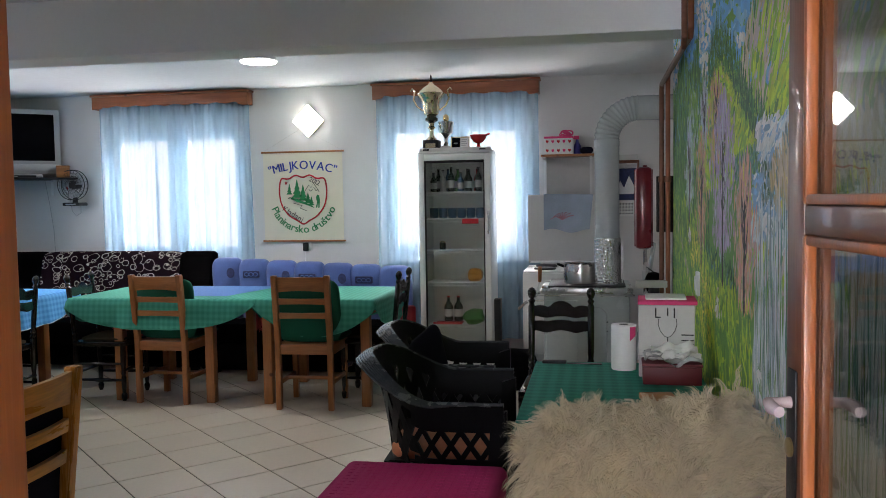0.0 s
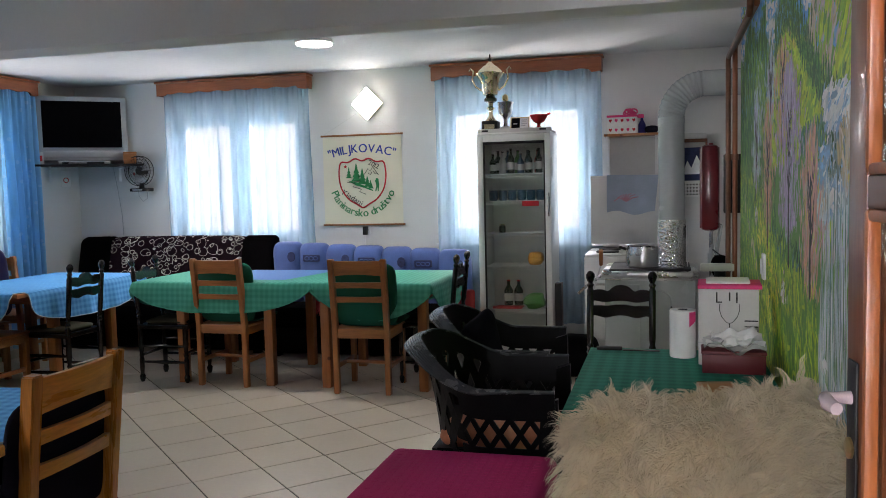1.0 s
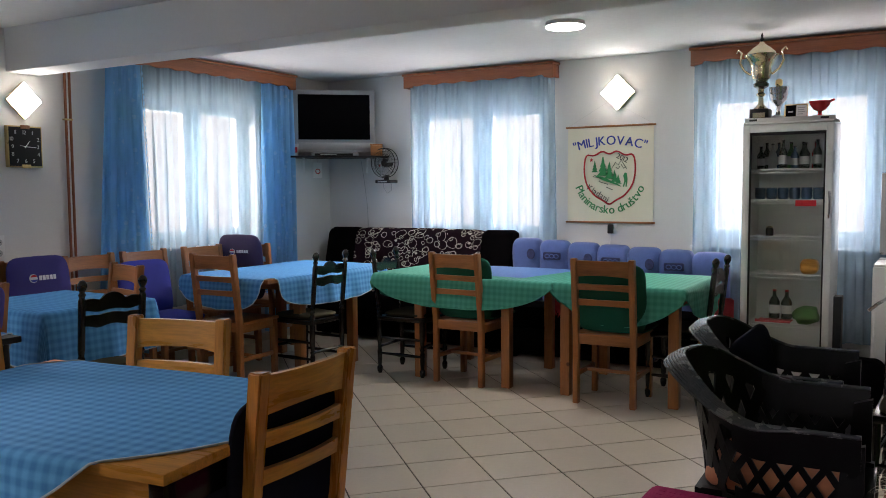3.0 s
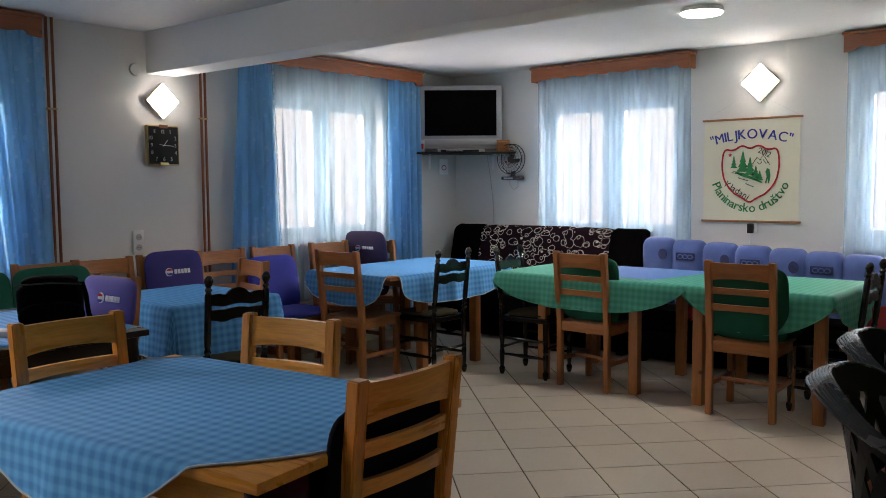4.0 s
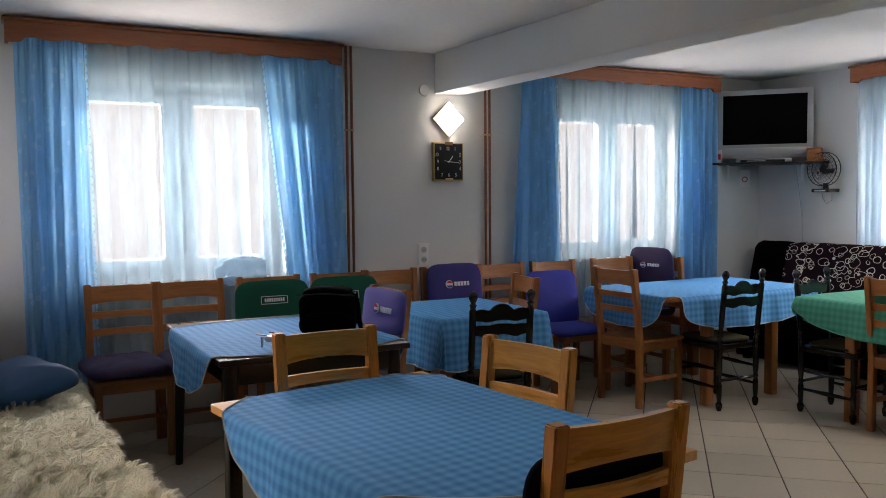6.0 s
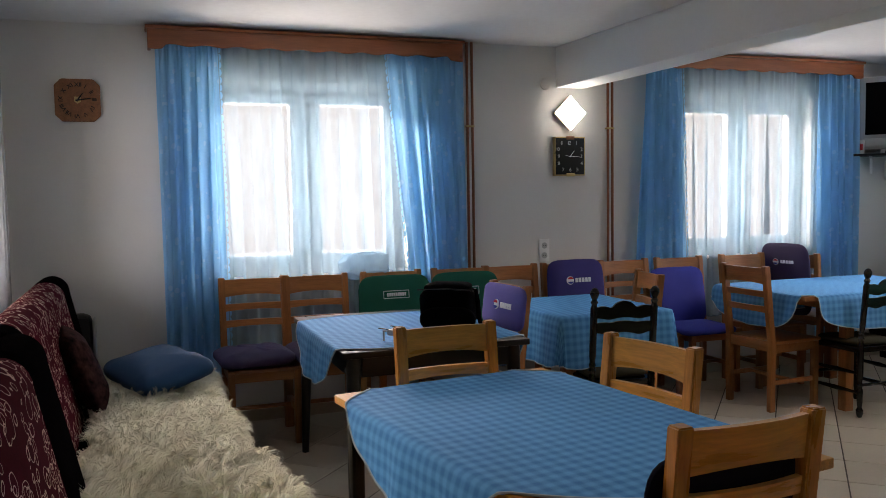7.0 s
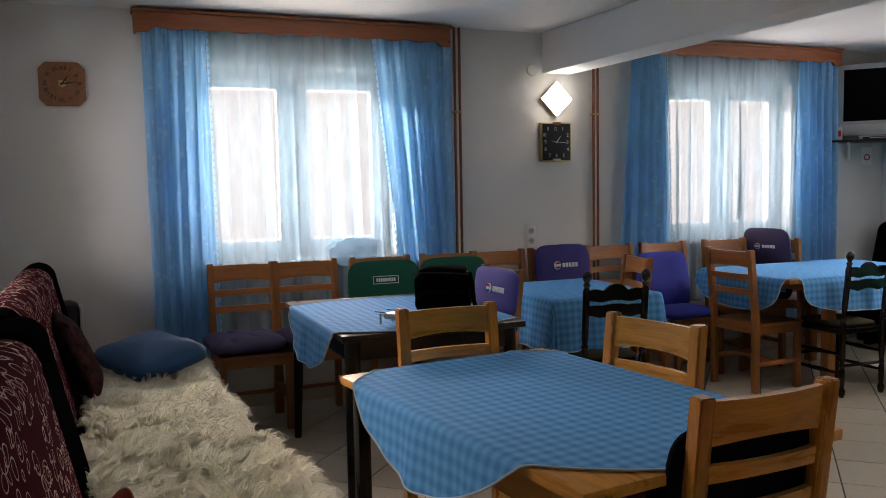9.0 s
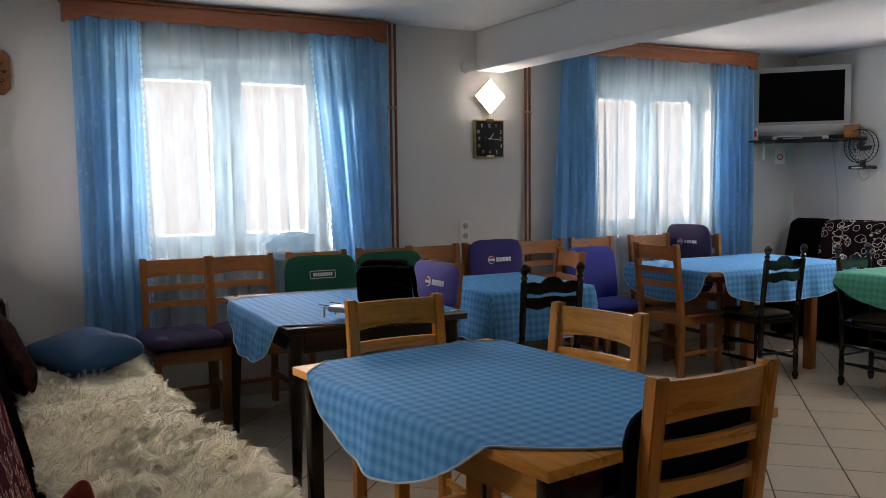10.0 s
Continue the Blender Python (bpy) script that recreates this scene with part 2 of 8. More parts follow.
M["hem"] = mat("pale_hem", (0.42, 0.5, 0.56), 0.9)
M["greenpad"] = mat("green_cushion_cloth", (0.008, 0.095, 0.06), 0.85, var=0.1, fine=300, bump=0.2, spec=0.2)
M["purple"] = mat("purple_cushion_cloth", (0.04, 0.026, 0.075), 0.6, var=0.12, fine=300, bump=0.2, spec=0.3)
M["indigo"] = mat("indigo_cover_cloth", (0.045, 0.04, 0.19), 0.8, var=0.1, fine=300, bump=0.2, spec=0.2)
M["royal"] = mat("royal_blue_cover", (0.035, 0.045, 0.30), 0.8, var=0.1, fine=300, bump=0.2, spec=0.2)
M["navy"] = mat("navy_cushion_cloth", (0.009, 0.009, 0.018), 0.85, var=0.15, fine=300, bump=0.2, spec=0.03)
M["olive"] = mat("olive_seat_cloth", (0.045, 0.042, 0.026), 0.9, var=0.2, fine=200, bump=0.3, spec=0.05)
M["velour"] = mat("black_velour", (0.004, 0.0035, 0.004), 0.95, var=0.3, fine=200, bump=0.2, spec=0.0)
M["scroll"] = scroll_fabric("scroll_velour_black", (0.016, 0.008, 0.012), (0.52, 0.48, 0.42))
M["scrollred"] = scroll_fabric("scroll_velour_wine", (0.06, 0.006, 0.012), (0.55, 0.38, 0.33), 12.0)
M["sofablue"] = mat("blue_sofa_cloth", (0.085, 0.14, 0.38), 0.85, var=0.22, scale=10, fine=180, bump=0.3, sheen=0.2)
M["sofamotif"] = mat("dark_motif_weave", (0.035, 0.045, 0.13), 0.85, var=0.4, scale=40, fine=200, bump=0.3)
M["pillow"] = mat("denim_blue_pillow", (0.028, 0.085, 0.19), 0.85, var=0.12, fine=260, bump=0.25, spec=0.1, sheen=0.1)
M["flower"] = mat("dark_floral_cushion", (0.035, 0.014, 0.014), 0.9, var=1.0, scale=22, fine=60, bump=0.3, spec=0.03)
M["redcush"] = mat("rust_red_cushion", (0.35, 0.06, 0.035), 0.85, var=0.1, fine=200)
M["redblanket"] = mat("coral_red_fringe", (0.60, 0.07, 0.08), 0.9, var=0.25, fine=200)
M["pink"] = mat("magenta_cover", (0.47, 0.03, 0.15), 0.95, var=0.10, scale=4, fine=260, bump=0.4, spec=0.15)
M["hide"] = mat("sheep_hide", (0.80, 0.74, 0.60), 0.95, var=0.2, scale=12, fine=120, bump=0.5)
M["plastic"] = mat("black_garden_plastic", (0.004, 0.0045, 0.0055), 0.42, var=0.15, fine=90, bump=0.05, spec=0.1)
# same black plastic with a paler base, painting in the window sheen
M["plasticrim"] = mat("sheen_plastic_rim", (0.035, 0.04, 0.045), 0.26, var=0.3, scale=20, fine=120, bump=0.05)
M["white_metal"] = mat("white_enamel", (0.70, 0.70, 0.68), 0.3, var=0.04, scale=3, fine=40, bump=0.03)
M["liner"] = mat("white_plastic_liner", (0.86, 0.87, 0.84), 0.4, var=0.03, bump=0.02)
M["grey_enamel"] = mat("pale_grey_enamel", (0.46, 0.50, 0.50), 0.25, var=0.05, scale=3, fine=40, bump=0.03)
M["steel"] = mat("brushed_steel", (0.55, 0.55, 0.55), 0.28, metal=1.0, var=0.1, fine=120, bump=0.05)
M["foil"] = mat("crumpled_foil", (0.75, 0.75, 0.74), 0.22, metal=1.0, var=0.12, scale=20, fine=60, bump=0.0)
M["iron"] = mat("cast_iron", (0.03, 0.03, 0.032), 0.5, metal=0.6, var=0.3, fine=80, bump=0.2)
M["copper"] = mat("painted_copper_pipe", (0.26, 0.095, 0.045), 0.35, metal=0.5, var=0.15, fine=60, bump=0.05)
M["copperold"] = mat("dull_copper_pipe", (0.16, 0.07, 0.04), 0.4, metal=0.5, var=0.35, fine=60, bump=0.1)
M["gold"] = mat("gold_plate", (0.80, 0.70, 0.48), 0.2, metal=1.0, var=0.15, fine=80, bump=0.1)
M["silver"] = mat("silver_plastic", (0.42, 0.43, 0.44), 0.35, metal=0.3, var=0.05)
M["screen"] = mat("dark_screen", (0.003, 0.003, 0.004), 0.35, var=0.1, bump=0, spec=0.03)
M["black"] = mat("black_plastic", (0.008, 0.008, 0.009), 0.5, var=0.15, spec=0.3)
M["bagcloth"] = mat("black_nylon_bag", (0.003, 0.003, 0.0035), 0.8, var=0.25, fine=250, bump=0.3, spec=0.01)
M["white"] = mat("white_plastic", (0.75, 0.75, 0.74), 0.45, var=0.03)
M["pvc"] = mat("white_pvc", (0.78, 0.80, 0.82), 0.65, var=0.02, bump=0.02, spec=0.15)
M["paper"] = mat("white_paper", (0.80, 0.79, 0.77), 0.9, var=0.04, fine=90, bump=0.15)
M["card"] = mat("white_cardboard", (0.55, 0.54, 0.52), 0.75, var=0.05)
M["cream"] = mat("cream_banner", (0.76, 0.72, 0.58), 0.85, var=0.03, fine=300, bump=0.1)
M["ink"] = mat("navy_ink", (0.03, 0.05, 0.32), 0.8)
M["inkblack"] = mat("black_ink", (0.015, 0.015, 0.015), 0.8)
M["inkred"] = mat("red_ink", (0.55, 0.02, 0.03), 0.8)
M["inkgreen"] = mat("green_ink", (0.02, 0.22, 0.07), 0.8)
M["inkwhite"] = mat("pale_print", (0.75, 0.76, 0.78), 0.8)
M["inkpink"] = mat("pink_print", (0.75, 0.05, 0.2), 0.7)
M["redmetal"] = mat("dark_red_enamel", (0.15, 0.008, 0.014), 0.3, var=0.1, coat=0.3)
M["redglass"] = mat("red_glass", (0.45, 0.015, 0.02), 0.15, var=0.1, coat=0.5)
M["redbox"] = mat("dark_red_box", (0.12, 0.008, 0.013), 0.5, var=0.15)
M["clockwood"] = wood("clock_wood", (0.27, 0.11, 0.045), 0.45, axis=1)
M["brass"] = mat("brass", (0.55, 0.42, 0.2), 0.3, metal=1.0, var=0.1)
M["porcelain"] = mat("pale_pink_porcelain", (0.62, 0.50, 0.52), 0.25, var=0.06, bump=0.02)
M["glass"] = glass_mat("window_glass", gloss=0.02)
M["doorglass"] = glass_mat("door_glass", (0.75, 0.78, 0.76), gloss=0.10)
M["fridgeglass"] = glass_mat("cooler_glass", (0.93, 0.95, 0.94), gloss=0.01)
M["sheer"] = curtain_mat("pale_blue_sheer", (0.42, 0.62, 0.78), 0.50, through_part=0.05)
M["wool"] = curtain_mat("cream_wool", (0.96, 0.92, 0.80), 0.0)
M["wooltan"] = curtain_mat("grey_tan_wool", (0.84, 0.76, 0.60), 0.0)
M["sheerw"] = curtain_mat("white_sheer", (0.46, 0.65, 0.77), 0.48, through_part=0.03)
M["dense_sheer"] = curtain_mat("dense_white_curtain", (0.64, 0.66, 0.68), 0.45, through_part=0.10)
M["drape"] = curtain_mat("blue_drape", (0.29, 0.60, 0.88), 0.06, pattern=True)
M["lamp"] = glow("lamp_plate", (1.0, 0.97, 0.90), 13.0)
M["downlight"] = glow("downlight_plate", (1.0, 0.98, 0.95), 50.0)
# self-lit white for the backdrop, stands in for the overexposed outdoors
M["backdrop_glow"] = glow("glowing_backdrop", (0.97, 0.96, 0.96), 0.70, 0.05)
M["chrome"] = mat("chrome", (0.7, 0.7, 0.7), 0.12, metal=1.0, var=0.05, bump=0)
M["cloth_grey"] = mat("grey_dishcloth", (0.42, 0.43, 0.42), 0.9, var=0.12, fine=200, bump=0.3)
M["cloth_bluegrey"] = mat("blue_kitchen_towel", (0.38, 0.45, 0.55), 0.9, var=0.15, scale=7, fine=200, bump=0.3)
M["bottle"] = mat("dark_bottle_glass", (0.02, 0.03, 0.02), 0.12, var=0.2, bump=0)
M["bottleblue"] = mat("blue_bottle", (0.05, 0.10, 0.16), 0.2, var=0.2, bump=0)
M["bottlewhite"] = mat("pale_bottle", (0.5, 0.5, 0.5), 0.3, var=0.1, bump=0)
M["leafgreen"] = mat("green_pack", (0.05, 0.2, 0.03), 0.6, var=0.3)
M["bark"] = mat("bark", (0.08, 0.06, 0.045), 0.9, var=0.3, fine=60, bump=0.5)
M["foliage"] = mat("conifer_foliage", (0.10, 0.13, 0.09), 0.9, var=0.35, fine=40)
M["ground"] = mat("meadow_ground", (0.10, 0.13, 0.06), 0.95, var=0.3, scale=0.6, fine=9)
M["fadedpink"] = mat("faded_pink_print", (0.50, 0.25, 0.30), 0.9)
M["violet"] = mat("violet_cover_cloth", (0.12, 0.105, 0.36), 0.8, var=0.1, fine=300, bump=0.2, spec=0.2)
M["brick"] = mat("terracotta", (0.42, 0.16, 0.08), 0.8, var=0.15)

# ---- building helpers ----


def box(bm, x0, x1, y0, y1, z0, z1, bevel=0.0, m=None, seg=2):
    g = bmesh.ops.create_cube(bm, size=1.0)
    vs = g["verts"]
    for v in vs:
        v.co = Vector(((x0 + x1) / 2 + v.co.x * (x1 - x0), (y0 + y1) / 2 + v.co.y * (y1 - y0), (z0 + z1) / 2 + v.co.z * (z1 - z0)))
    if bevel:
        es = list({e for v in vs for e in v.link_edges})
        r = bmesh.ops.bevel(bm, geom=es, offset=bevel, segments=seg, profile=0.5, affect="EDGES")
        vs = list({v for f in r["faces"] for v in f.verts} | {v for v in vs if v.is_valid})
    if m is not None:
        bmesh.ops.transform(bm, matrix=m, verts=vs)
    return vs


def tube(bm, pts, r, seg=10, caps=True, closed=False):
    """A round bar along points; r is one radius or one for each point."""
    pts = [Vector(p) for p in pts]
    n = len(pts)
    rr = [r] * n if isinstance(r, (int, float)) else r
    rings, ref = [], None
    for i, p in enumerate(pts):
        a, b = pts[(i - 1) % n if closed else max(i - 1, 0)], pts[(i + 1) % n if closed else min(i + 1, n - 1)]
        d = (b - a).normalized()
        if ref is None:
            ref = d.orthogonal().normalized()
        ref = (ref - d * ref.dot(d)).normalized()
        s = d.cross(ref)
        rings.append([bm.verts.new(p + (ref * math.cos(2 * math.pi * k / seg) + s * math.sin(2 * math.pi * k / seg)) * rr[i]) for k in range(seg)])
    for i in range(n if closed else n - 1):
        A, B = rings[i], rings[(i + 1) % n]
        for k in range(seg):
            bm.faces.new((A[k], A[(k + 1) % seg], B[(k + 1) % seg], B[k]))
    if caps and not closed:
        bm.faces.new(rings[0][::-1])
        bm.faces.new(rings[-1])


def lathe(bm, prof, x=0.0, y=0.0, z=0.0, seg=20):
    """A turned shape: (radius, height) from below upwards."""
    rings = [[bm.verts.new((x + r * math.cos(2 * math.pi * k / seg), y + r * math.sin(2 * math.pi * k / seg), z + h)) for k in range(seg)] for r, h in prof]
    for A, B in zip(rings, rings[1:]):
        for k in range(seg):
            bm.faces.new((A[k], A[(k + 1) % seg], B[(k + 1) % seg], B[k]))
    bm.faces.new(rings[0][::-1])
    bm.faces.new(rings[-1])


def grid(bm, nu, nv, f, uvf=None, keep=None):
    """A sheet of nu by nv cells through f(u, v), u and v from 0 to 1."""
    vs = [[bm.verts.new(f(i / nu, j / nv)) for j in range(nv + 1)] for i in range(nu + 1)]
    layer = bm.loops.layers.uv.get("cloth") or bm.loops.layers.uv.new("cloth") if uvf else None
    for i in range(nu):
        for j in range(nv):
            if keep and not keep((i + 0.5) / nu, (j + 0.5) / nv):
                continue
            fc = bm.faces.new((vs[i][j], vs[i + 1][j], vs[i + 1][j + 1], vs[i][j + 1]))
            if uvf:
                for lp, (a, b) in zip(fc.loops, ((i, j), (i + 1, j), (i + 1, j + 1), (i, j + 1))):
                    lp[layer].uv = uvf(a / nu, b / nv)
    bmesh.ops.delete(bm, geom=[v for v in bm.verts if not v.link_faces], context="VERTS")


def prism(bm, outline, depth, m=None):
    """A flat outline in x and z, pushed along y from 0 to depth."""
    a = [bm.verts.new((x, 0, z)) for x, z in outline]
    b = [bm.verts.new((x, depth, z)) for x, z in outline]
    bm.faces.new(a)
    bm.faces.new(b[::-1])
    n = len(outline)
    for i in range(n):
        bm.faces.new((a[i], b[i], b[(i + 1) % n], a[(i + 1) % n]))
    if m is not None:
        bmesh.ops.transform(bm, matrix=m, verts=a + b)


def cushion_bm(bm, x0, x1, y0, y1, z0, z1, puff=0.5, nu=14, m=None, sag=0.0):
    """A stuffed pad: thick in the middle, thin at a rounded rim."""
    vs = []
    cx, cy, cz = (x0 + x1) / 2, (y0 + y1) / 2, (z0 + z1) / 2
    hx, hy, hz = (x1 - x0) / 2, (y1 - y0) / 2, (z1 - z0) / 2
    nv = nu * 2
    rows = []
    for i in range(nu + 1):
        a = -math.pi / 2 + math.pi * i / nu
        row = []
        for k in range(nv):
            b = 2 * math.pi * k / nv
            sg = lambda t, e: math.copysign(abs(t) ** e, t)
            x = cx + hx * sg(math.cos(a), 0.35) * sg(math.cos(b), 0.35)
            y = cy + hy * sg(math.cos(a), 0.35) * sg(math.sin(b), 0.35)
            rim = 1 - puff * max(abs(x - cx) / hx, abs(y - cy) / hy) ** 3
            z = cz + hz * sg(math.sin(a), 0.75) * rim
            z += 0.006 * noise.noise((x * 9, y * 9, z * 9)) - sag * (1 - ((x - cx) / hx) ** 2) * (1 - ((y - cy) / hy) ** 2)
            row.append(bm.verts.new((x, y, z)))
        rows.append(row)
        vs += row
    for i in range(nu):
        for k in range(nv):
            bm.faces.new((rows[i][k], rows[i][(k + 1) % nv], rows[i + 1][(k + 1) % nv], rows[i + 1][k]))
    if m is not None:
        bmesh.ops.transform(bm, matrix=m, verts=vs)
    bmesh.ops.remove_doubles(bm, verts=vs, dist=1e-5)


def part(name, bm, material, parent=None, label="", smooth=True, angle=35):
    """Links a bmesh as one mesh object under a thing or a part."""
    me = bpy.data.meshes.new(name)
    bmesh.ops.recalc_face_normals(bm, faces=bm.faces[:])
    bm.to_mesh(me)
    bm.free()
    me.materials.append(material)
    if smooth:
        me.shade_smooth()
        me.set_sharp_from_angle(angle=radians(angle))
    ob = new(name, me)
    if parent is not None:
        ob.parent = parent
    if label:
        ob["label"] = label
    return ob


def thing(name, m, label, category, group="", kind=""):
    ob = new(name)
    ob.empty_display_size = 0.1
    ob.matrix_basis = m
    return tagged(ob, label, category, group, kind)


def B(*boxes, bevel=0.0):
    """One bmesh of several boxes."""
    bm = bmesh.new()
    for b in boxes:
        box(bm, *b, bevel=bevel)
    return bm


def T(pts, r, seg=10, closed=False):
    bm = bmesh.new()
    tube(bm, pts, r, seg, closed=closed)
    return bm


def L(prof, x=0, y=0, z=0, seg=20):
    bm = bmesh.new()
    lathe(bm, prof, x, y, z, seg)
    return bm


def letters(bm, text, size, place, bold=False, narrow=1.0):
    """Flat type in x and z; place(i, x) gives each letter's matrix from its running x."""
    x = 0.0
    for ch in text:
        cu = bpy.data.curves.new("type", "FONT")
        cu.body, cu.size, cu.extrude, cu.offset = ch, size, 0.0008, 0.0
        ob = bpy.data.objects.new("type", cu)
        w = size * 0.3
        if ch != " ":
            scene.collection.objects.link(ob)
            dg = bpy.context.evaluated_depsgraph_get()
            me = bpy.data.meshes.new_from_object(ob.evaluated_get(dg))
            xs = [v.co.x for v in me.vertices]
            w = (max(xs) - min(xs) + size * 0.09) * narrow if xs else w
            lo = min(xs) - size * 0.045
            for dx, dy in (((-0.012, 0.0), (0.012, 0.0004)) if bold else ((0.0, 0.0),)):
                nb = len(bm.verts)
                bm.from_mesh(me)
                bm.verts.ensure_lookup_table()
                mt = place(x + w / 2) @ pose(-w / 2 + dx * size, dy, 0, 90, 0, 0) @ Matrix.Diagonal((narrow, 1, 1, 1)) @ Matrix.Translation((-lo, 0, 0))
                bmesh.ops.transform(bm, matrix=mt, verts=bm.verts[nb:])
            bpy.data.meshes.remove(me)
        bpy.data.objects.remove(ob)
        bpy.data.curves.remove(cu)
        x += w
    return x

# ---- the room ----


def struct(name, bm, material, label, category="", smooth=False):
    ob = part(name, bm, material, None, label, smooth)
    return tagged(ob, label, category or name.split("_")[0], kind="structure")


def wall_cells(axis, at, a0, a1, z0, z1, holes):
    """A thick wall along x (axis 0) or y (axis 1), from at[0] to at[1] in thickness, with openings (a0, a1, z0, z1)."""
    bm = bmesh.new()
    cuts = sorted({a0, a1, *[h[0] for h in holes], *[h[1] for h in holes]})
    for p, q in zip(cuts, cuts[1:]):
        zs, hs = z0, sorted([h for h in holes if h[0] <= p + 1e-6 and h[1] >= q - 1e-6], key=lambda h: h[2])
        for h in hs + [None]:
            top = h[2] if h else z1
            if top > zs:
                box(bm, *((p, q, *at) if axis == 0 else (*at, p, q)), zs, top)
            zs = h[3] if h else z1
    bmesh.ops.remove_doubles(bm, verts=bm.verts[:], dist=1e-5)
    return bm


WZ0, WZ1 = 0.92, 2.13
WIN_BACK = [(-3.65, -2.285, WZ0, WZ1), (-1.02, 0.26, WZ0, WZ1)]
WIN_LEFT = [(0.74, 2.03, WZ0, WZ1), (4.20, 5.44, WZ0, WZ1)]
WIN_NEAR = [(-3.95, -2.60, WZ0, WZ1)]
struct("wall_back", wall_cells(0, (YB, YB + TH), XL - TH, 2.3, 0, ZC, WIN_BACK), M["wall"], "white plastered wall with two curtained windows")
struct("wall_left", wall_cells(1, (XL - TH, XL), YN - TH, YB, 0, ZC, WIN_LEFT), M["wall"], "off-white plastered wall with two curtained windows")
struct("wall_near", wall_cells(0, (YN - TH, YN), XL, 0.18, 0, ZC, WIN_NEAR), M["wall"], "off-white plastered wall behind the sofas")
DX0, DX1, DY = 0.305, 1.24, 0.02   # doorway
struct("wall_door", wall_cells(0, (DY - 0.14, DY), 0.18, XR, 0, ZC, [(DX0, XR, 0, 2.08)]), M["wall"], "plastered wall with the entrance doorway")
struct("wall_return", B((0.04, 0.18, YN, DY - 0.14, 0, ZC)), M["wall"], "short plastered wall beside the entrance")
MEND = 4.12                        # far end of the painted wall
struct("wall_mural", B((XR, XR + 0.3, -2.4, MEND, 0, ZC)), M["wall"], "wall that carries a painted mountain mural")
struct("wall_alcove_side", B((2.0, 2.3, MEND, YB, 0, ZC)), M["wall"], "plain white wall beside the stove")
struct("wall_alcove_front", B((XR + 0.3, 2.3, MEND - 0.2, MEND, 0, ZC)), M["wall"], "plain white wall closing the stove alcove")
# unseen corridor; its window opening is invented to let the fill lamp in
struct("wall_corridor", B((-1.0, -0.86, -2.4, YN - TH, 0, ZC), (-0.86, -0.45, -2.54, -2.4, 0, ZC), (0.85, XR, -2.54, -2.4, 0, ZC), (-0.45, 0.85, -2.54, -2.4, 0, 0.85), (-0.45, 0.85, -2.54, -2.4, 2.13, ZC)), M["wall"], "unseen plastered corridor wall with an added window")
SLAB = ((XL - TH, XR + 0.3, YN - TH, YB + TH), (XR + 0.3, 2.3, MEND - 0.2, YB + TH), (-1.0, XR + 0.3, -2.54, YN - TH))
struct("ceiling", B(*[(*q, ZC, ZC + 0.2) for q in SLAB]), M["ceiling"], "white roughly plastered ceiling")
beam = struct("beam", B((XL + 0.002, XR - 0.002, 0, 0.23, 2.148, ZC), bevel=0.006), M["beam"], "white painted ceiling beam across the room")
beam.matrix_basis = pose(0, 3.24, 0) @ Matrix(((1, 0, 0, 0), (0.041, 1, 0, 0), (0, 0, 1, 0), (0, 0, 0, 1)))
floor = struct("floor", B(*[(*q, -0.2, -0.004) for q in SLAB]), M["grout"], "beige ceramic tile floor laid diagonally")
# glowing walls added outside to turn the window panes white
struct("backdrop", B((-22, 20, 24, 24.2, -1.0, 7), (-22, 20, -18.2, -18, -1.0, 7), (-22.2, -22, -18.2, 24.2, -1.0, 7), (20, 20.2, -18.2, 24.2, -1.0, 7)), M["backdrop_glow"], "glowing white backdrop walls added round the house")
struct("ground", B((-60, 60, -60, 70, -1.2, -1.0)), M["ground"], "meadow ground outside the house")


def baseboard(name, b):
    struct(name, B(b, bevel=0.003), M["tile"], "beige tile skirting along the wall", "baseboard")


baseboard("baseboard_back", (XL + 0.012, 2.0, YB - 0.012, YB, 0.002, 0.075))
baseboard("baseboard_left", (XL, XL + 0.012, YN, YB, 0.002, 0.075))


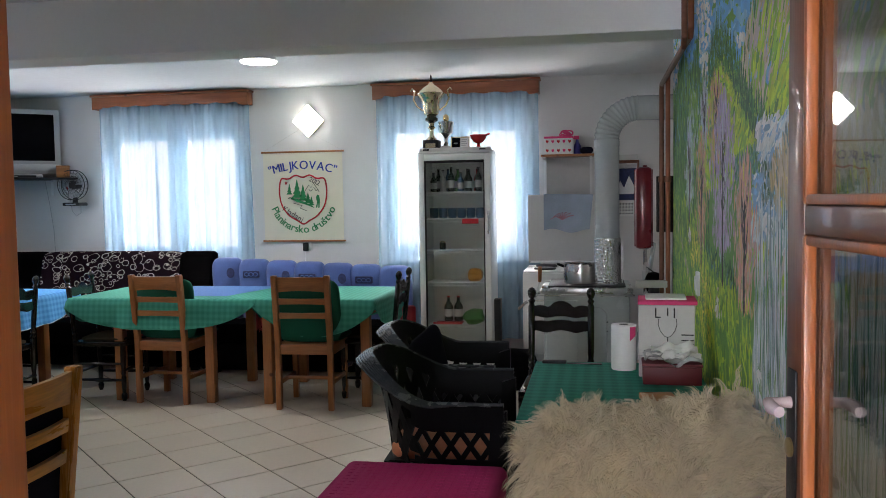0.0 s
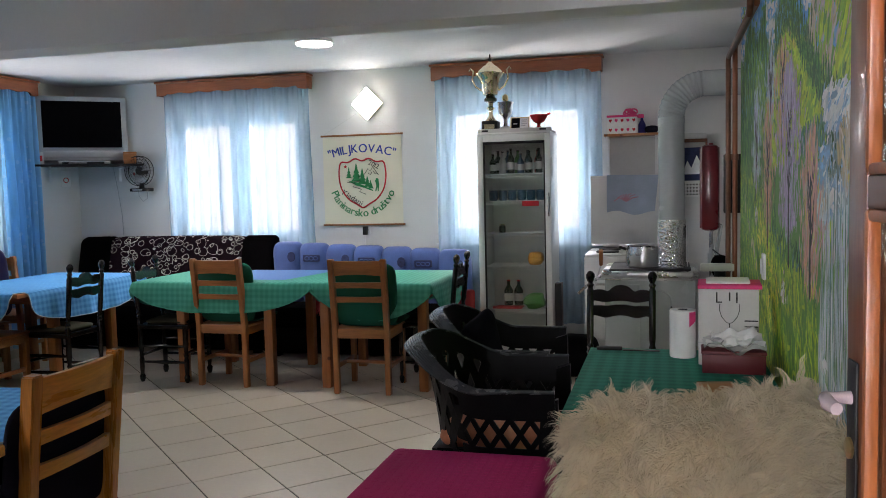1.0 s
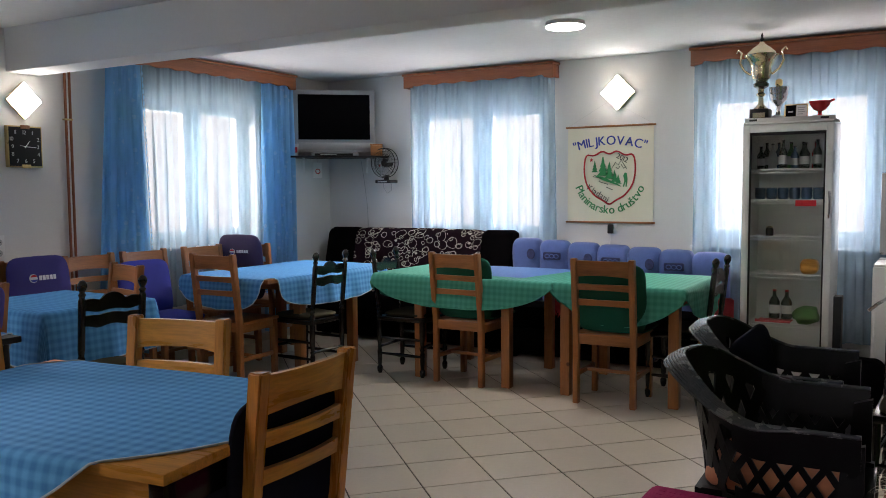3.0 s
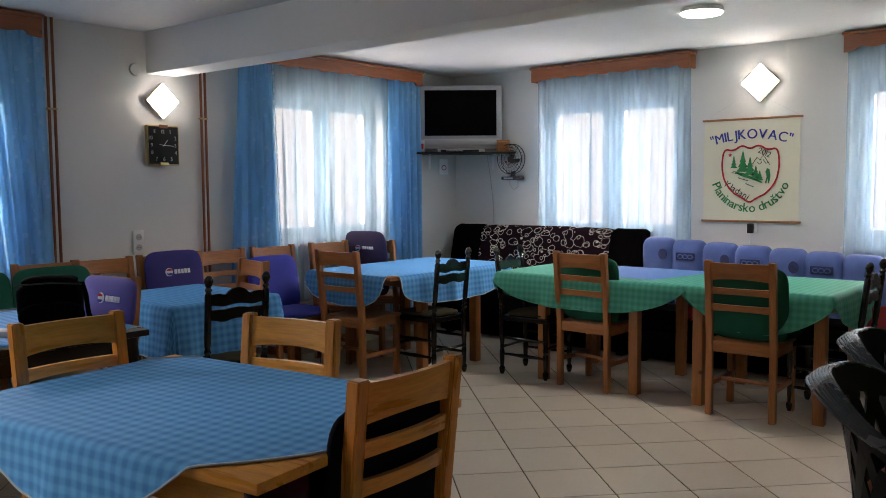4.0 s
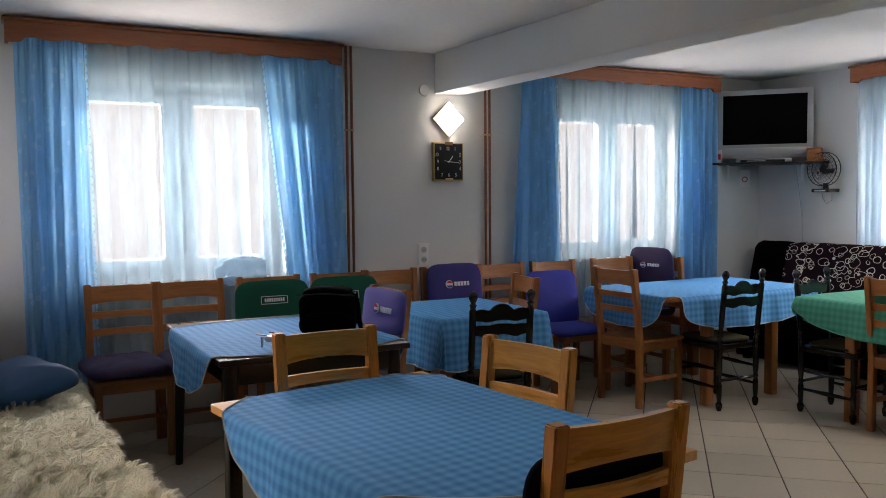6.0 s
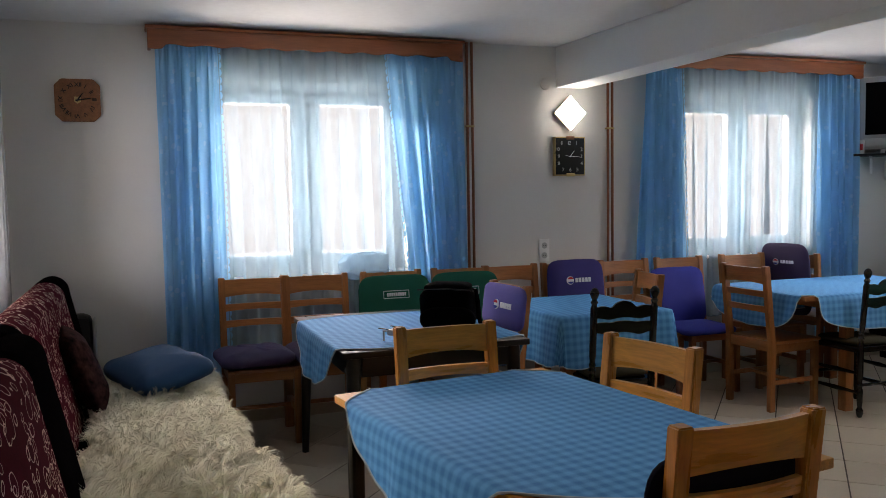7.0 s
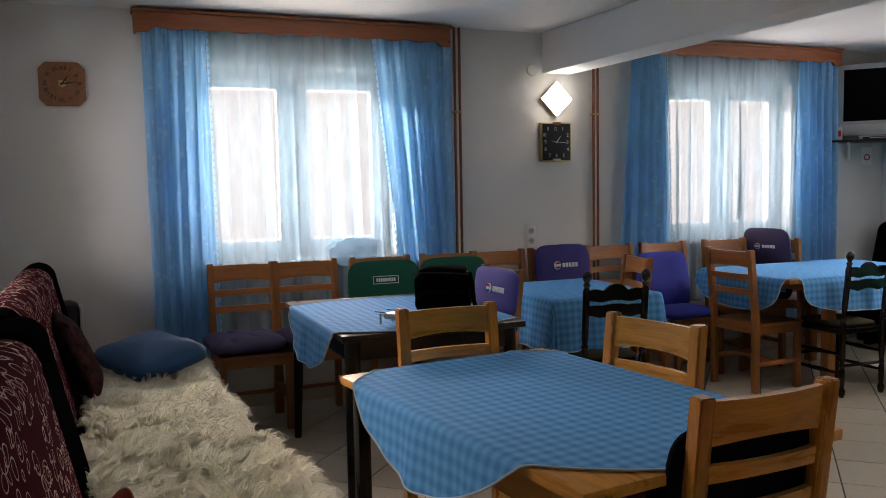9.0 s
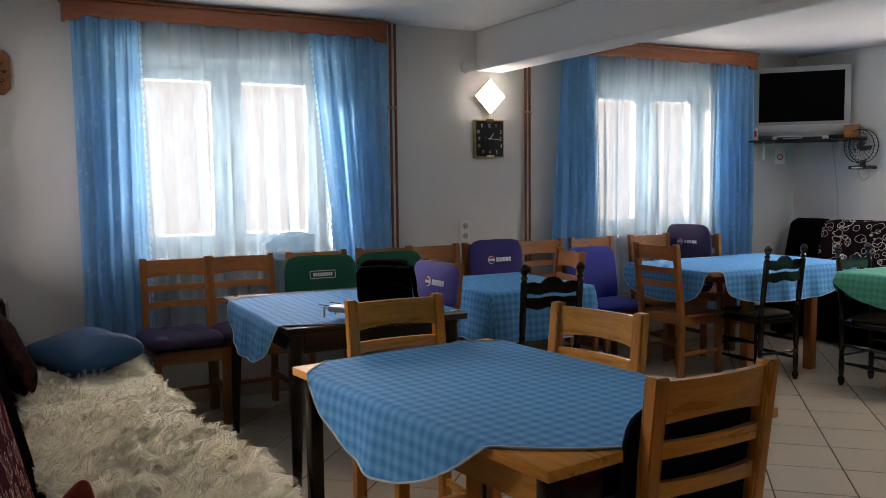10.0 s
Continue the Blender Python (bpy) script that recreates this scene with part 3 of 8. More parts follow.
def window(name, axis, at, a0, a1, z0, z1, inward):
    """A white two-sash window set in its opening; at: the wall's inner face, inward: +1 or -1 along the wall's normal."""
    w = a1 - a0
    if axis == 0:
        m = pose((a0 + a1) / 2, at - inward * 0.14, z0, 0, 0, 0 if inward < 0 else 180)
    else:
        m = pose(at - inward * 0.14, (a0 + a1) / 2, z0, 0, 0, 90 if inward > 0 else -90)
    h, o = z1 - z0, w / 2
    t = thing(name, m, "white plastic double window behind a sheer curtain", "window", kind="structure")
    part("window_frame", B((-o, o, 0, 0.07, 0, 0.05), (-o, o, 0, 0.07, h - 0.055, h), (-o, -o + 0.05, 0, 0.07, 0.05, h - 0.055),
                           (o - 0.05, o, 0, 0.07, 0.05, h - 0.055), (-0.03, 0.03, 0, 0.07, 0.05, h - 0.055), bevel=0.004), M["pvc"], t)
    for s in (-1, 1):
        x0, x1 = sorted((s * 0.032, s * (o - 0.052)))
        z2, z3 = 0.052, h - 0.057
        sash = part("sash", B((x0, x1, -0.02, 0.04, z2, z2 + 0.07), (x0, x1, -0.02, 0.04, z3 - 0.07, z3), (x0, x0 + 0.068, -0.02, 0.04, z2 + 0.07, z3 - 0.07),
                              (x1 - 0.068, x1, -0.02, 0.04, z2 + 0.07, z3 - 0.07), bevel=0.005), M["pvc"], t)
        pane = part("pane", B((x0 + 0.055, x1 - 0.055, 0.008, 0.014, z2 + 0.055, z3 - 0.055)), M["glass"], sash, smooth=False)
        pane.visible_shadow = False
    part("window_sill", B((-o - 0.04, o + 0.04, -0.17, -0.001, -0.03, -0.002), bevel=0.006), M["pvc"], t)
    part("handle", B((-0.012, 0.012, -0.05, -0.022, h * 0.42, h * 0.42 + 0.1), bevel=0.005), M["white"], t)
    return t


# windows: local -y points into the room
window("window_1", 0, YB, *WIN_BACK[0], -1)
window("window_2", 0, YB, *WIN_BACK[1], -1)
window("window_3", 1, XL, *WIN_LEFT[0], 1)
window("window_4", 1, XL, *WIN_LEFT[1], 1)
# invented corridor window, out of view, for the fill lamp behind it
window("added_corridor_window", 0, -2.4, -0.45, 0.85, 0.85, 2.13, 1)
window("window_5", 0, YN, *WIN_NEAR[0], 1)


def place_wall(axis, at, a):
    """Pose on a wall with local x along it, local -y into the room: back wall (0), left wall (1), near wall (2)."""
    return {0: pose(a, at, 0), 1: pose(at, a, 0, 0, 0, 90), 2: pose(a, at, 0, 0, 0, 180)}[axis]


def curtain(name, m, x0, x1, z0, z1, folds, amp, material, label, lean=0.0, seed=0, off=-0.07, taper=1.0, tuck=1.15, trim=0):
    """Hanging cloth, finely gathered at the head, with uneven folds that turn in on themselves; lean: how far the foot moves along the wall;
    taper: the foot's width to the head's; trim: a scalloped edge at the start (-1) or the end (1)."""
    rnd = random.Random(seed)
    ph = [rnd.uniform(0, 6.28) for _ in range(6)]
    w = x1 - x0

    def f(u, v):
        z = z1 + (z0 - z1) * v
        k = 0.35 + 0.65 * min(1, v * 2.5)
        phi = 6.2832 * folds * u + 1.5 * noise.noise((u * folds * 0.55, 0.5 * v + ph[0], ph[1])) + ph[2]
        own = 0.5 + 0.5 * noise.noise((u * folds * 0.8 + ph[3], 0.35 * v, ph[4]))
        a = amp * k * (0.35 + 1.2 * own)
        fine = max(0, 1 - v / 0.22)
        d = a * math.cos(phi) + 0.25 * a * math.cos(2.3 * phi + ph[5]) + 0.006 * fine * math.cos(3.1 * phi)
        s = u + tuck * k * (0.2 + 1.6 * own) * math.sin(2 * phi) / (12.566 * folds)
        s += 0.5 * v / folds * noise.noise((u * folds * 0.3, ph[5], 1.0))
        q = 1 + (taper - 1) * v
        return (x0 + w * (0.5 + (s - 0.5) * q) + lean * v ** 1.2, off - d, z + 0.004 * math.sin(40 * u) * v)

    bm = bmesh.new()
    grid(bm, int(folds * 20), 24, f)
    t = thing(name, m, label, "curtain")
    part("cloth", bm, material, t, angle=180)
    bm = bmesh.new()
    tube(bm, [f(i / 60, 0.999) for i in range(61)], 0.004, 5)
    part("hem", bm, material, t)
    if trim:
        bm = bmesh.new()
        n = int((z1 - z0) / 0.045)
        for i in range(n):
            p = Vector(f(0 if trim < 0 else 1, (i + 0.5) / n))
            vs = [bm.verts.new(p + Vector((trim * (0.004 + 0.014 * math.sin(q)), -0.004, 0.022 * math.cos(q)))) for q in [math.pi * j / 6 for j in range(7)]]
            bm.faces.new(vs)
        part("scalloped_trim", bm, M["drape"], t, "pale scalloped edging")
    return t


def valance(name, m, x0, x1, z0=2.278, z1=2.416):
    """A pine pelmet board with a scalloped lower edge, end returns and a top."""
    t = thing(name, m, "scalloped pine wood pelmet above a window", "curtain pelmet")
    n = int((x1 - x0) / 0.02)
    low = [(x0 + (x1 - x0) * i / n, z0 + 0.028 + 0.006 * math.cos(6.28 * (x0 + (x1 - x0) * i / n) / 0.19) + (0.0 if 4 < i < n - 4 else -0.02)) for i in range(n + 1)]
    bm = bmesh.new()
    prism(bm, low + [(x1, z1 - 0.022), (x0, z1 - 0.022)], 0.018, pose(0, -0.13, 0))
    part("board", bm, M["valance"], t, smooth=False)
    part("cornice", B((x0 - 0.012, x1 + 0.012, -0.145, -0.002, z1 - 0.02, z1), bevel=0.005), M["valance"], t)
    for x in (x0, x1 - 0.018):
        part("end_board", B((x, x + 0.018, -0.111, -0.002, z0 + 0.01, z1 - 0.022), bevel=0.002), M["valance"], t)
    part("rail", B((x0 + 0.02, x1 - 0.02, -0.085, -0.06, z1 - 0.05, z1 - 0.024)), M["white"], t)
    return t


PB, PL, PN = place_wall(0, YB, 0), place_wall(1, XL, 0), place_wall(2, YN, 0)
valance("curtain_pelmet", PB, -3.655, -2.172)
valance("curtain_pelmet", PB, -1.046, 0.357)
valance("curtain_pelmet", PL, 0.435, 2.392)
valance("curtain_pelmet", PL, 3.76, 5.84)
valance("curtain_pelmet", PN, 2.35, 4.10)
curtain("sheer_curtain", PB, -3.62, -2.17, 0.35, 2.37, 13, 0.030, M["sheer"], "pale blue sheer curtain before a bright window", seed=1, lean=0.02)
curtain("sheer_curtain", PB, -1.03, 0.345, 0.25, 2.37, 12, 0.028, M["sheer"], "pale blue sheer curtain behind the drinks cooler", seed=2)
curtain("sheer_curtain", PL, 0.74, 1.98, 0.45, 2.37, 9, 0.030, M["sheerw"], "white sheer curtain before a bright window", seed=3, off=-0.055, lean=0.05)
curtain("sheer_curtain", PL, 4.02, 5.50, 0.45, 2.37, 11, 0.028, M["sheerw"], "white sheer curtain between blue drapes", seed=4, off=-0.055)
curtain("sheer_curtain", PN, 2.45, 4.30, 0.45, 2.37, 15, 0.024, M["dense_sheer"], "white sheer curtain behind the sofas", seed=5, off=-0.11)
curtain("blue_drape", PL, 0.475, 0.825, 0.10, 2.36, 4.5, 0.034, M["drape"], "long blue patterned drape drawn to the side", seed=6, off=-0.10, taper=0.95, trim=1)
curtain("blue_drape", PL, 1.87, 2.40, 0.10, 2.36, 5.5, 0.036, M["drape"], "long blue patterned drape hanging at a slant", lean=0.13, seed=7, off=-0.10, taper=0.66, trim=-1)
curtain("blue_drape", PL, 3.83, 4.13, 0.10, 2.36, 4.5, 0.034, M["drape"], "long blue patterned drape beside a pipe", lean=-0.05, seed=8, off=-0.10, taper=1.6, trim=1)
curtain("blue_drape", PL, 5.42, 5.82, 0.10, 2.36, 5, 0.034, M["drape"], "long blue patterned drape by the corner", lean=0.02, seed=9, off=-0.10, taper=0.95)


# ---- tables and cloths ----


def table(m, w, d, h, label, mats, leg=0.065, overhang=0.05, inset=None, apron=0.09, round_leg=False, top=0.028):
    """A plain table: w along x, d along y."""
    t = thing("dining_table", m, label, "table", "tables in the dining room")
    mtop, mleg = mats
    part("tabletop", B((-w / 2, w / 2, -d / 2, d / 2, h - top, h), bevel=0.004), mtop, t)
    ix, iy = inset or (overhang, overhang)
    lx, ly = w / 2 - ix - leg / 2, d / 2 - iy - leg / 2
    for sx, sy in ((-1, -1), (1, -1), (1, 1), (-1, 1)):
        x, y = sx * lx, sy * ly
        if round_leg:
            bm = T([(x, y, h - top - 0.001), (x + sx * 0.02, y + sy * 0.02, 0)], [leg * 0.55, leg * 0.32], 12)
        else:
            bm = B((x - leg / 2, x + leg / 2, y - leg / 2, y + leg / 2, 0, h - top - 0.001), bevel=0.005)
        part("leg", bm, mleg, t)
    a = leg / 2 - 0.01
    z0, z1 = h - top - apron, h - top - 0.002
    for b in ((-lx + leg / 2, lx - leg / 2, -ly - a, -ly - a + 0.022, z0, z1), (-lx + leg / 2, lx - leg / 2, ly + a - 0.022, ly + a, z0, z1)):
        part("apron", B(b, bevel=0.002), mtop, t)
    for b in ((-lx - a, -lx - a + 0.022, -ly + leg / 2, ly - leg / 2, z0, z1), (lx + a - 0.022, lx + a, -ly + leg / 2, ly - leg / 2, z0, z1)):
        part("apron", B(b, bevel=0.002), mleg, t)
    return t


def tablecloth(m, w, d, h, a, b, p, c, material, label, turn=0.0, seed=0, hem=True, n=72, thick=0.004, notch=None):
    """A cloth with a rounded outline (half sizes a, b, roundness p, centre c) laid on a w x d table; what reaches past the edge hangs down."""
    rnd = random.Random(seed)
    ph = [rnd.uniform(0, 6.28) for _ in range(4)]
    cs, sn = math.cos(radians(turn)), math.sin(radians(turn))

    def drape(px, py):
        qx, qy = min(max(px, -w / 2), w / 2), min(max(py, -d / 2), d / 2)
        ox, oy = px - qx, py - qy
        over = math.hypot(ox, oy)
        if over < 1e-6:
            return Vector((px, py, h + thick + 0.0012 * noise.noise((px * 6, py * 6, seed))))
        nx, ny = ox / over, oy / over
        along = qx * ny - qy * nx
        wave = 0.5 + 0.5 * math.sin(along * 19 + ph[0]) + 0.3 * math.sin(along * 41 + ph[1])
        out = 0.008 + min(over, 0.05) * 0.25 + 0.075 * wave * over + 0.05 * over
        return Vector((qx + nx * out, qy + ny * out, h + thick - max(0, over - 0.012) * 0.985 - 0.004))

    def dent(ang):
        """How far the outline draws in towards the notch."""
        if not notch:
            return 1.0
        d = (ang - radians(notch[0]) + math.pi) % (2 * math.pi) - math.pi
        return 1 - notch[1] * math.exp(-(d / notch[2]) ** 2)

    def edge(ang):
        x, y = math.cos(ang), math.sin(ang)
        r = (abs(x / a) ** p + abs(y / b) ** p) ** (-1 / p) * dent(ang)
        return x * r, y * r

    def flat(u, v):
        ang = 2 * math.pi * u
        x, y = edge(ang)
        x, y = x * v, y * v
        return c[0] + x * cs - y * sn, c[1] + x * sn + y * cs

    bm = bmesh.new()
    layer = bm.loops.layers.uv.new("cloth")
    # square mesh over the cloth, trimmed to the outline by sliding the outer points onto it
    R = max(a, b)
    step = 2 * R / n
    vs, uv = {}, {}
    for i in range(n + 1):
        for j in range(n + 1):
            x, y = -R + i * step, -R + j * step
            g = (abs(x / a) ** p + abs(y / b) ** p) ** (1 / p) / dent(math.atan2(y, x))
            if g > 1:
                if g * 1 - 1 > 1.6 * step / min(a, b) * 1.5:
                    continue
                x, y = x / g, y / g
            X, Y = c[0] + x * cs - y * sn, c[1] + x * sn + y * cs
            vs[i, j], uv[i, j] = bm.verts.new(drape(X, Y)), (X, Y)
    for i in range(n):
        for j in range(n):
            q = [(i, j), (i + 1, j), (i + 1, j + 1), (i, j + 1)]
            if all(k in vs for k in q):
                f = bm.faces.new([vs[k] for k in q])
                for lp, k in zip(f.loops, q):
                    lp[layer].uv = uv[k]
    bmesh.ops.remove_doubles(bm, verts=bm.verts[:], dist=1e-4)
    bmesh.ops.dissolve_degenerate(bm, edges=bm.edges[:], dist=1e-4)
    bmesh.ops.delete(bm, geom=[v for v in bm.verts if not v.link_faces], context="VERTS")
    t = thing("tablecloth", m, label, "tablecloth", "cloths on the tables")
    part("cloth", bm, material, t, angle=180)
    if hem:
        bm = bmesh.new()
        pts = [drape(*flat(k / 160, 1.0)) + Vector((0, 0, 0.001)) for k in range(160)]
        tube(bm, pts, 0.0035, 5, closed=True)
        part("hem", bm, M["hem"] if hem is True else hem, t, "pale stitched hem")
    return t


# near table
MN = pose(-1.481, 1.432, 0, 0, 0, 7.6)
table(MN, 1.265, 0.834, 0.75, "honey-coloured pine table under a blue cloth", (M["honey_x"], M["dark"]), leg=0.045, overhang=0.03)
tablecloth(MN, 1.265, 0.834, 0.75, 0.71, 0.63, 1.7, (-0.035, 0.0), M["blue"], "blue checked cloth laid askew on the pine table", seed=1)
# table with the bag
MM = pose(-3.33, 1.565, 0)
table(MM, 1.17, 0.87, 0.75, "black lacquered table under a blue cloth", (M["black_lacquer"], M["black_lacquer"]), leg=0.06, overhang=0.03, round_leg=True)
tablecloth(MM, 1.17, 0.87, 0.75, 0.54, 0.67, 2.4, (0.05, 0.0), M["blue"], "blue checked cloth on the black table", seed=2)
MK = pose(-3.66, 2.78, 0)
table(MK, 0.80, 0.68, 0.75, "dark table under a long blue cloth", (M["pine_x"], M["pine"]))
tablecloth(MK, 0.80, 0.68, 0.75, 0.70, 0.64, 4.0, (0, 0), M["blue"], "blue checked cloth hanging low on all sides", seed=3)
MC = pose(-3.75, 4.84, 0)
table(MC, 0.84, 1.38, 0.75, "pine table under a blue cloth by the corner sofa", (M["pine_x"], M["pine"]), inset=(0.015, 0.345))
tablecloth(MC, 0.84, 1.38, 0.75, 0.66, 0.93, 2.7, (0, 0), M["blue"], "blue checked cloth laid askew over the pine table", seed=4, notch=(-57, 0.17, 0.14))
MA = pose(-2.26, 5.325, 0)
table(MA, 1.42, 0.86, 0.75, "pine table under a green cloth", (M["pine_x"], M["pine"]), inset=(0.325, 0.04))
tablecloth(MA, 1.42, 0.86, 0.75, 0.92, 0.66, 2.7, (-0.02, 0), M["green"], "green checked cloth with a blue runner over it", seed=5, hem=M["green"])
MB = pose(-1.12, 5.34, 0)
table(MB, 0.86, 0.86, 0.75, "pine table under a plain green cloth", (M["pine_x"], M["pine"]), inset=(0.04, 0.04))
tablecloth(MB, 0.86, 0.86, 0.75, 0.66, 0.70, 1.9, (0.02, 0), M["green"], "green checked cloth on the pine table", seed=6, hem=M["green"])
bm = bmesh.new()
grid(bm, 20, 20, lambda u, v: (-0.3 + 0.75 * u + 0.15 * v, -0.30 + 0.7 * v, 0.758 + 0.001 * noise.noise((u * 5, v * 5, 3))), uvf=lambda u, v: (0.75 * u, 0.7 * v))
t = thing("table_runner", MA, "plain blue cloth laid over the green tablecloth", "tablecloth")
part("cloth", bm, M["bluer"], t)


# ---- chairs ----


def pine_chair(mats, slats=3, h=0.93, k=1.0):
    """Ladder-back pine chair: the back stands at y = 0, the seat reaches to +y."""
    mu, mx = mats
    t = new("pine_chair")
    t.empty_display_size = 0.1
    lean = 0.055

    def back(z):
        return 0.0 if z < 0.44 else -lean * (z - 0.44) / (h - 0.44)

    for s in (-1, 1):
        x0, x1 = sorted((s * (0.203 * k - 0.038), s * 0.203 * k))
        bm = bmesh.new()
        zs = [0.0, 0.2, 0.44, 0.6, 0.78, h]
        rings = []
        for z in zs:
            y = back(z)
            rings.append([bm.verts.new(p) for p in ((x0, y - 0.021, z), (x1, y - 0.021, z), (x1, y + 0.021, z), (x0, y + 0.021, z))])
        for A, Bq in zip(rings, rings[1:]):
            for q in range(4):
                bm.faces.new((A[q], A[(q + 1) % 4], Bq[(q + 1) % 4], Bq[q]))
        bm.faces.new(rings[0][::-1])
        bm.faces.new(rings[-1])
        bmesh.ops.bevel(bm, geom=bm.edges[:], offset=0.004, segments=2, affect="EDGES")
        part("back_post", bm, mu, t)
        part("front_leg", B((x0, x1, 0.345, 0.385, 0, 0.43), bevel=0.004), mu, t)
        part("side_stretcher", B((s * (0.203 * k - 0.019) - 0.009, s * (0.203 * k - 0.019) + 0.009, 0.021, 0.345, 0.17, 0.2), bevel=0.003), mx, t)
        part("side_apron", B((s * (0.203 * k - 0.019) - 0.010, s * (0.203 * k - 0.019) + 0.010, 0.021, 0.345, 0.375, 0.43), bevel=0.002), mx, t)
    part("seat", B((-0.205 * k, 0.205 * k, 0.022, 0.40, 0.431, 0.452), bevel=0.006), mx, t)
    part("front_apron", B((-0.203 * k + 0.038, 0.203 * k - 0.038, 0.355, 0.377, 0.375, 0.43), bevel=0.002), mx, t)
    part("back_apron", B((-0.203 * k + 0.038, 0.203 * k - 0.038, -0.012, 0.01, 0.385, 0.45), bevel=0.002), mx, t)
    part("cross_stretcher", B((-0.203 * k + 0.028, 0.203 * k - 0.028, 0.17, 0.19, 0.175, 0.197), bevel=0.003), mx, t)

    def slat(z0, z1, arch):
        bm = bmesh.new()
        n = 12
        hw = 0.203 * k - 0.037
        rows = []
        for i in range(n + 1):
            x = -hw + 2 * hw * i / n
            cv = -0.018 * (1 - (x / hw) ** 2)
            zb = z0 + arch * (1 - (x / hw) ** 2)
            rows.append([bm.verts.new(p) for p in ((x, back(zb) + cv - 0.008, zb), (x, back(z1) + cv - 0.008, z1), (x, back(z1) + cv + 0.010, z1), (x, back(zb) + cv + 0.010, zb))])
        for A, Bq in zip(rows, rows[1:]):
            for q in range(4):
                bm.faces.new((A[q], A[(q + 1) % 4], Bq[(q + 1) % 4], Bq[q]))
        bm.faces.new(rows[0][::-1])
        bm.faces.new(rows[-1])
        bmesh.ops.bevel(bm, geom=[e for e in bm.edges if e.calc_face_angle(0) > 0.9], offset=0.003, segments=2, affect="EDGES")
        part("slat", bm, mx, t)

    slat(h - 0.115, h - 0.012, 0.012)
    for j in range(slats - 1):
        z = h - 0.115 - 0.085 - j * 0.098
        slat(z, z + 0.042, 0.006)
    return t


def black_chair():
    """Dark turned chair with ball finials and two shaped slats; back at y = 0, seat to +y."""
    t = new("turned_chair")
    t.empty_display_size = 0.1
    w = 0.163
    post = [(0.012, 0), (0.02, 0.02), (0.022, 0.045), (0.013, 0.06), (0.017, 0.1), (0.018, 0.17), (0.013, 0.185), (0.018, 0.2), (0.013, 0.215), (0.019, 0.26), (0.019, 0.46),
            (0.014, 0.475), (0.02, 0.49), (0.014, 0.505), (0.019, 0.52), (0.014, 0.535), (0.018, 0.57), (0.019, 0.82), (0.013, 0.835), (0.02, 0.85), (0.012, 0.862),
            (0.018, 0.873), (0.024, 0.89), (0.023, 0.905), (0.014, 0.92), (0.004, 0.925)]
    for s in (-1, 1):
        bm = L(post, s * w, 0, 0, 14)
        for v in bm.verts:
            v.co.y -= 0.05 * max(0, v.co.z - 0.45) / 0.47
        part("back_post", bm, M["dark"], t)
        part("front_leg", L([(0.012, 0), (0.02, 0.02), (0.022, 0.045), (0.013, 0.06), (0.017, 0.1), (0.018, 0.17), (0.013, 0.185), (0.019, 0.2), (0.013, 0.215), (0.02, 0.28), (0.02, 0.43)], s * (w + 0.01), 0.37, 0, 14), M["dark"], t)
        for z in (0.15, 0.27):
            part("side_stretcher", T([(s * w, 0, z), (s * w, 0.12, z), (s * (w + 0.005), 0.18, z), (s * (w + 0.01), 0.37, z)], [0.008, 0.011, 0.015, 0.008], 10), M["dark"], t)
    part("front_stretcher", T([(-w, 0.37, 0.22), (-0.03, 0.37, 0.22), (0, 0.37, 0.22), (0.03, 0.37, 0.22), (w, 0.37, 0.22)], [0.009, 0.012, 0.018, 0.012, 0.009], 10), M["dark"], t)
    part("back_stretcher", T([(-w, 0, 0.2), (w, 0, 0.2)], 0.01, 10), M["dark"], t)
    part("seat_frame", B((-w - 0.025, w + 0.025, -0.005, 0.40, 0.40, 0.435), bevel=0.006), M["dark"], t)
    bm = bmesh.new()
    cushion_bm(bm, -w - 0.01, w + 0.01, 0.025, 0.385, 0.425, 0.475, 0.4, 10)
    part("seat_pad", bm, M["olive"], t, "worn olive cloth seat pad")

    def shaped(zc, up, dn, half):
        bm = bmesh.new()
        n = 24
        top, bot = [], []
        for i in range(n + 1):
            x = -w + 0.015 + (2 * w - 0.03) * i / n
            q = abs(x) / w
            z1 = zc + half + up * (math.exp(-(q / 0.42) ** 2) - 0.35 * math.exp(-((q - 0.42) / 0.10) ** 2) + 0.25 * math.exp(-((q - 0.75) / 0.2) ** 2))
            z0 = zc - half - dn * (math.exp(-((q - 0.5) / 0.25) ** 2) - 0.3)
            top.append((x, z1))
            bot.append((x, z0))
        ya = -0.05 * (zc - 0.45) / 0.47
        prism(bm, bot + top[::-1], 0.016, pose(0, ya - 0.008, 0))
        part("slat", bm, M["dark"], t, smooth=False)

    shaped(0.79, 0.036, 0.010, 0.026)
    shaped(0.712, 0.008, 0.014, 0.027)
    return t


def dress(ob, m, label, group="chairs in the dining room"):
    ob.matrix_basis = m
    return tagged(ob, label, "chair", group)


P1 = dress(pine_chair((M["pine"], M["pine_x"])), pose(-2.245, 4.885, 0, 0, 0, -2), "ladder-back pine chair with a green padded cover")


def pine_at(x, y, turn, label, src=P1):
    c = copy_thing(src, pose(x, y, 0, 0, 0, turn))
    c["label"] = label
    return c


pine_at(-1.157, 4.825, 2, "ladder-back pine chair with a green padded cover")
pine_at(-3.71, 4.06, 3, "bare ladder-back pine chair pulled up to the blue table")
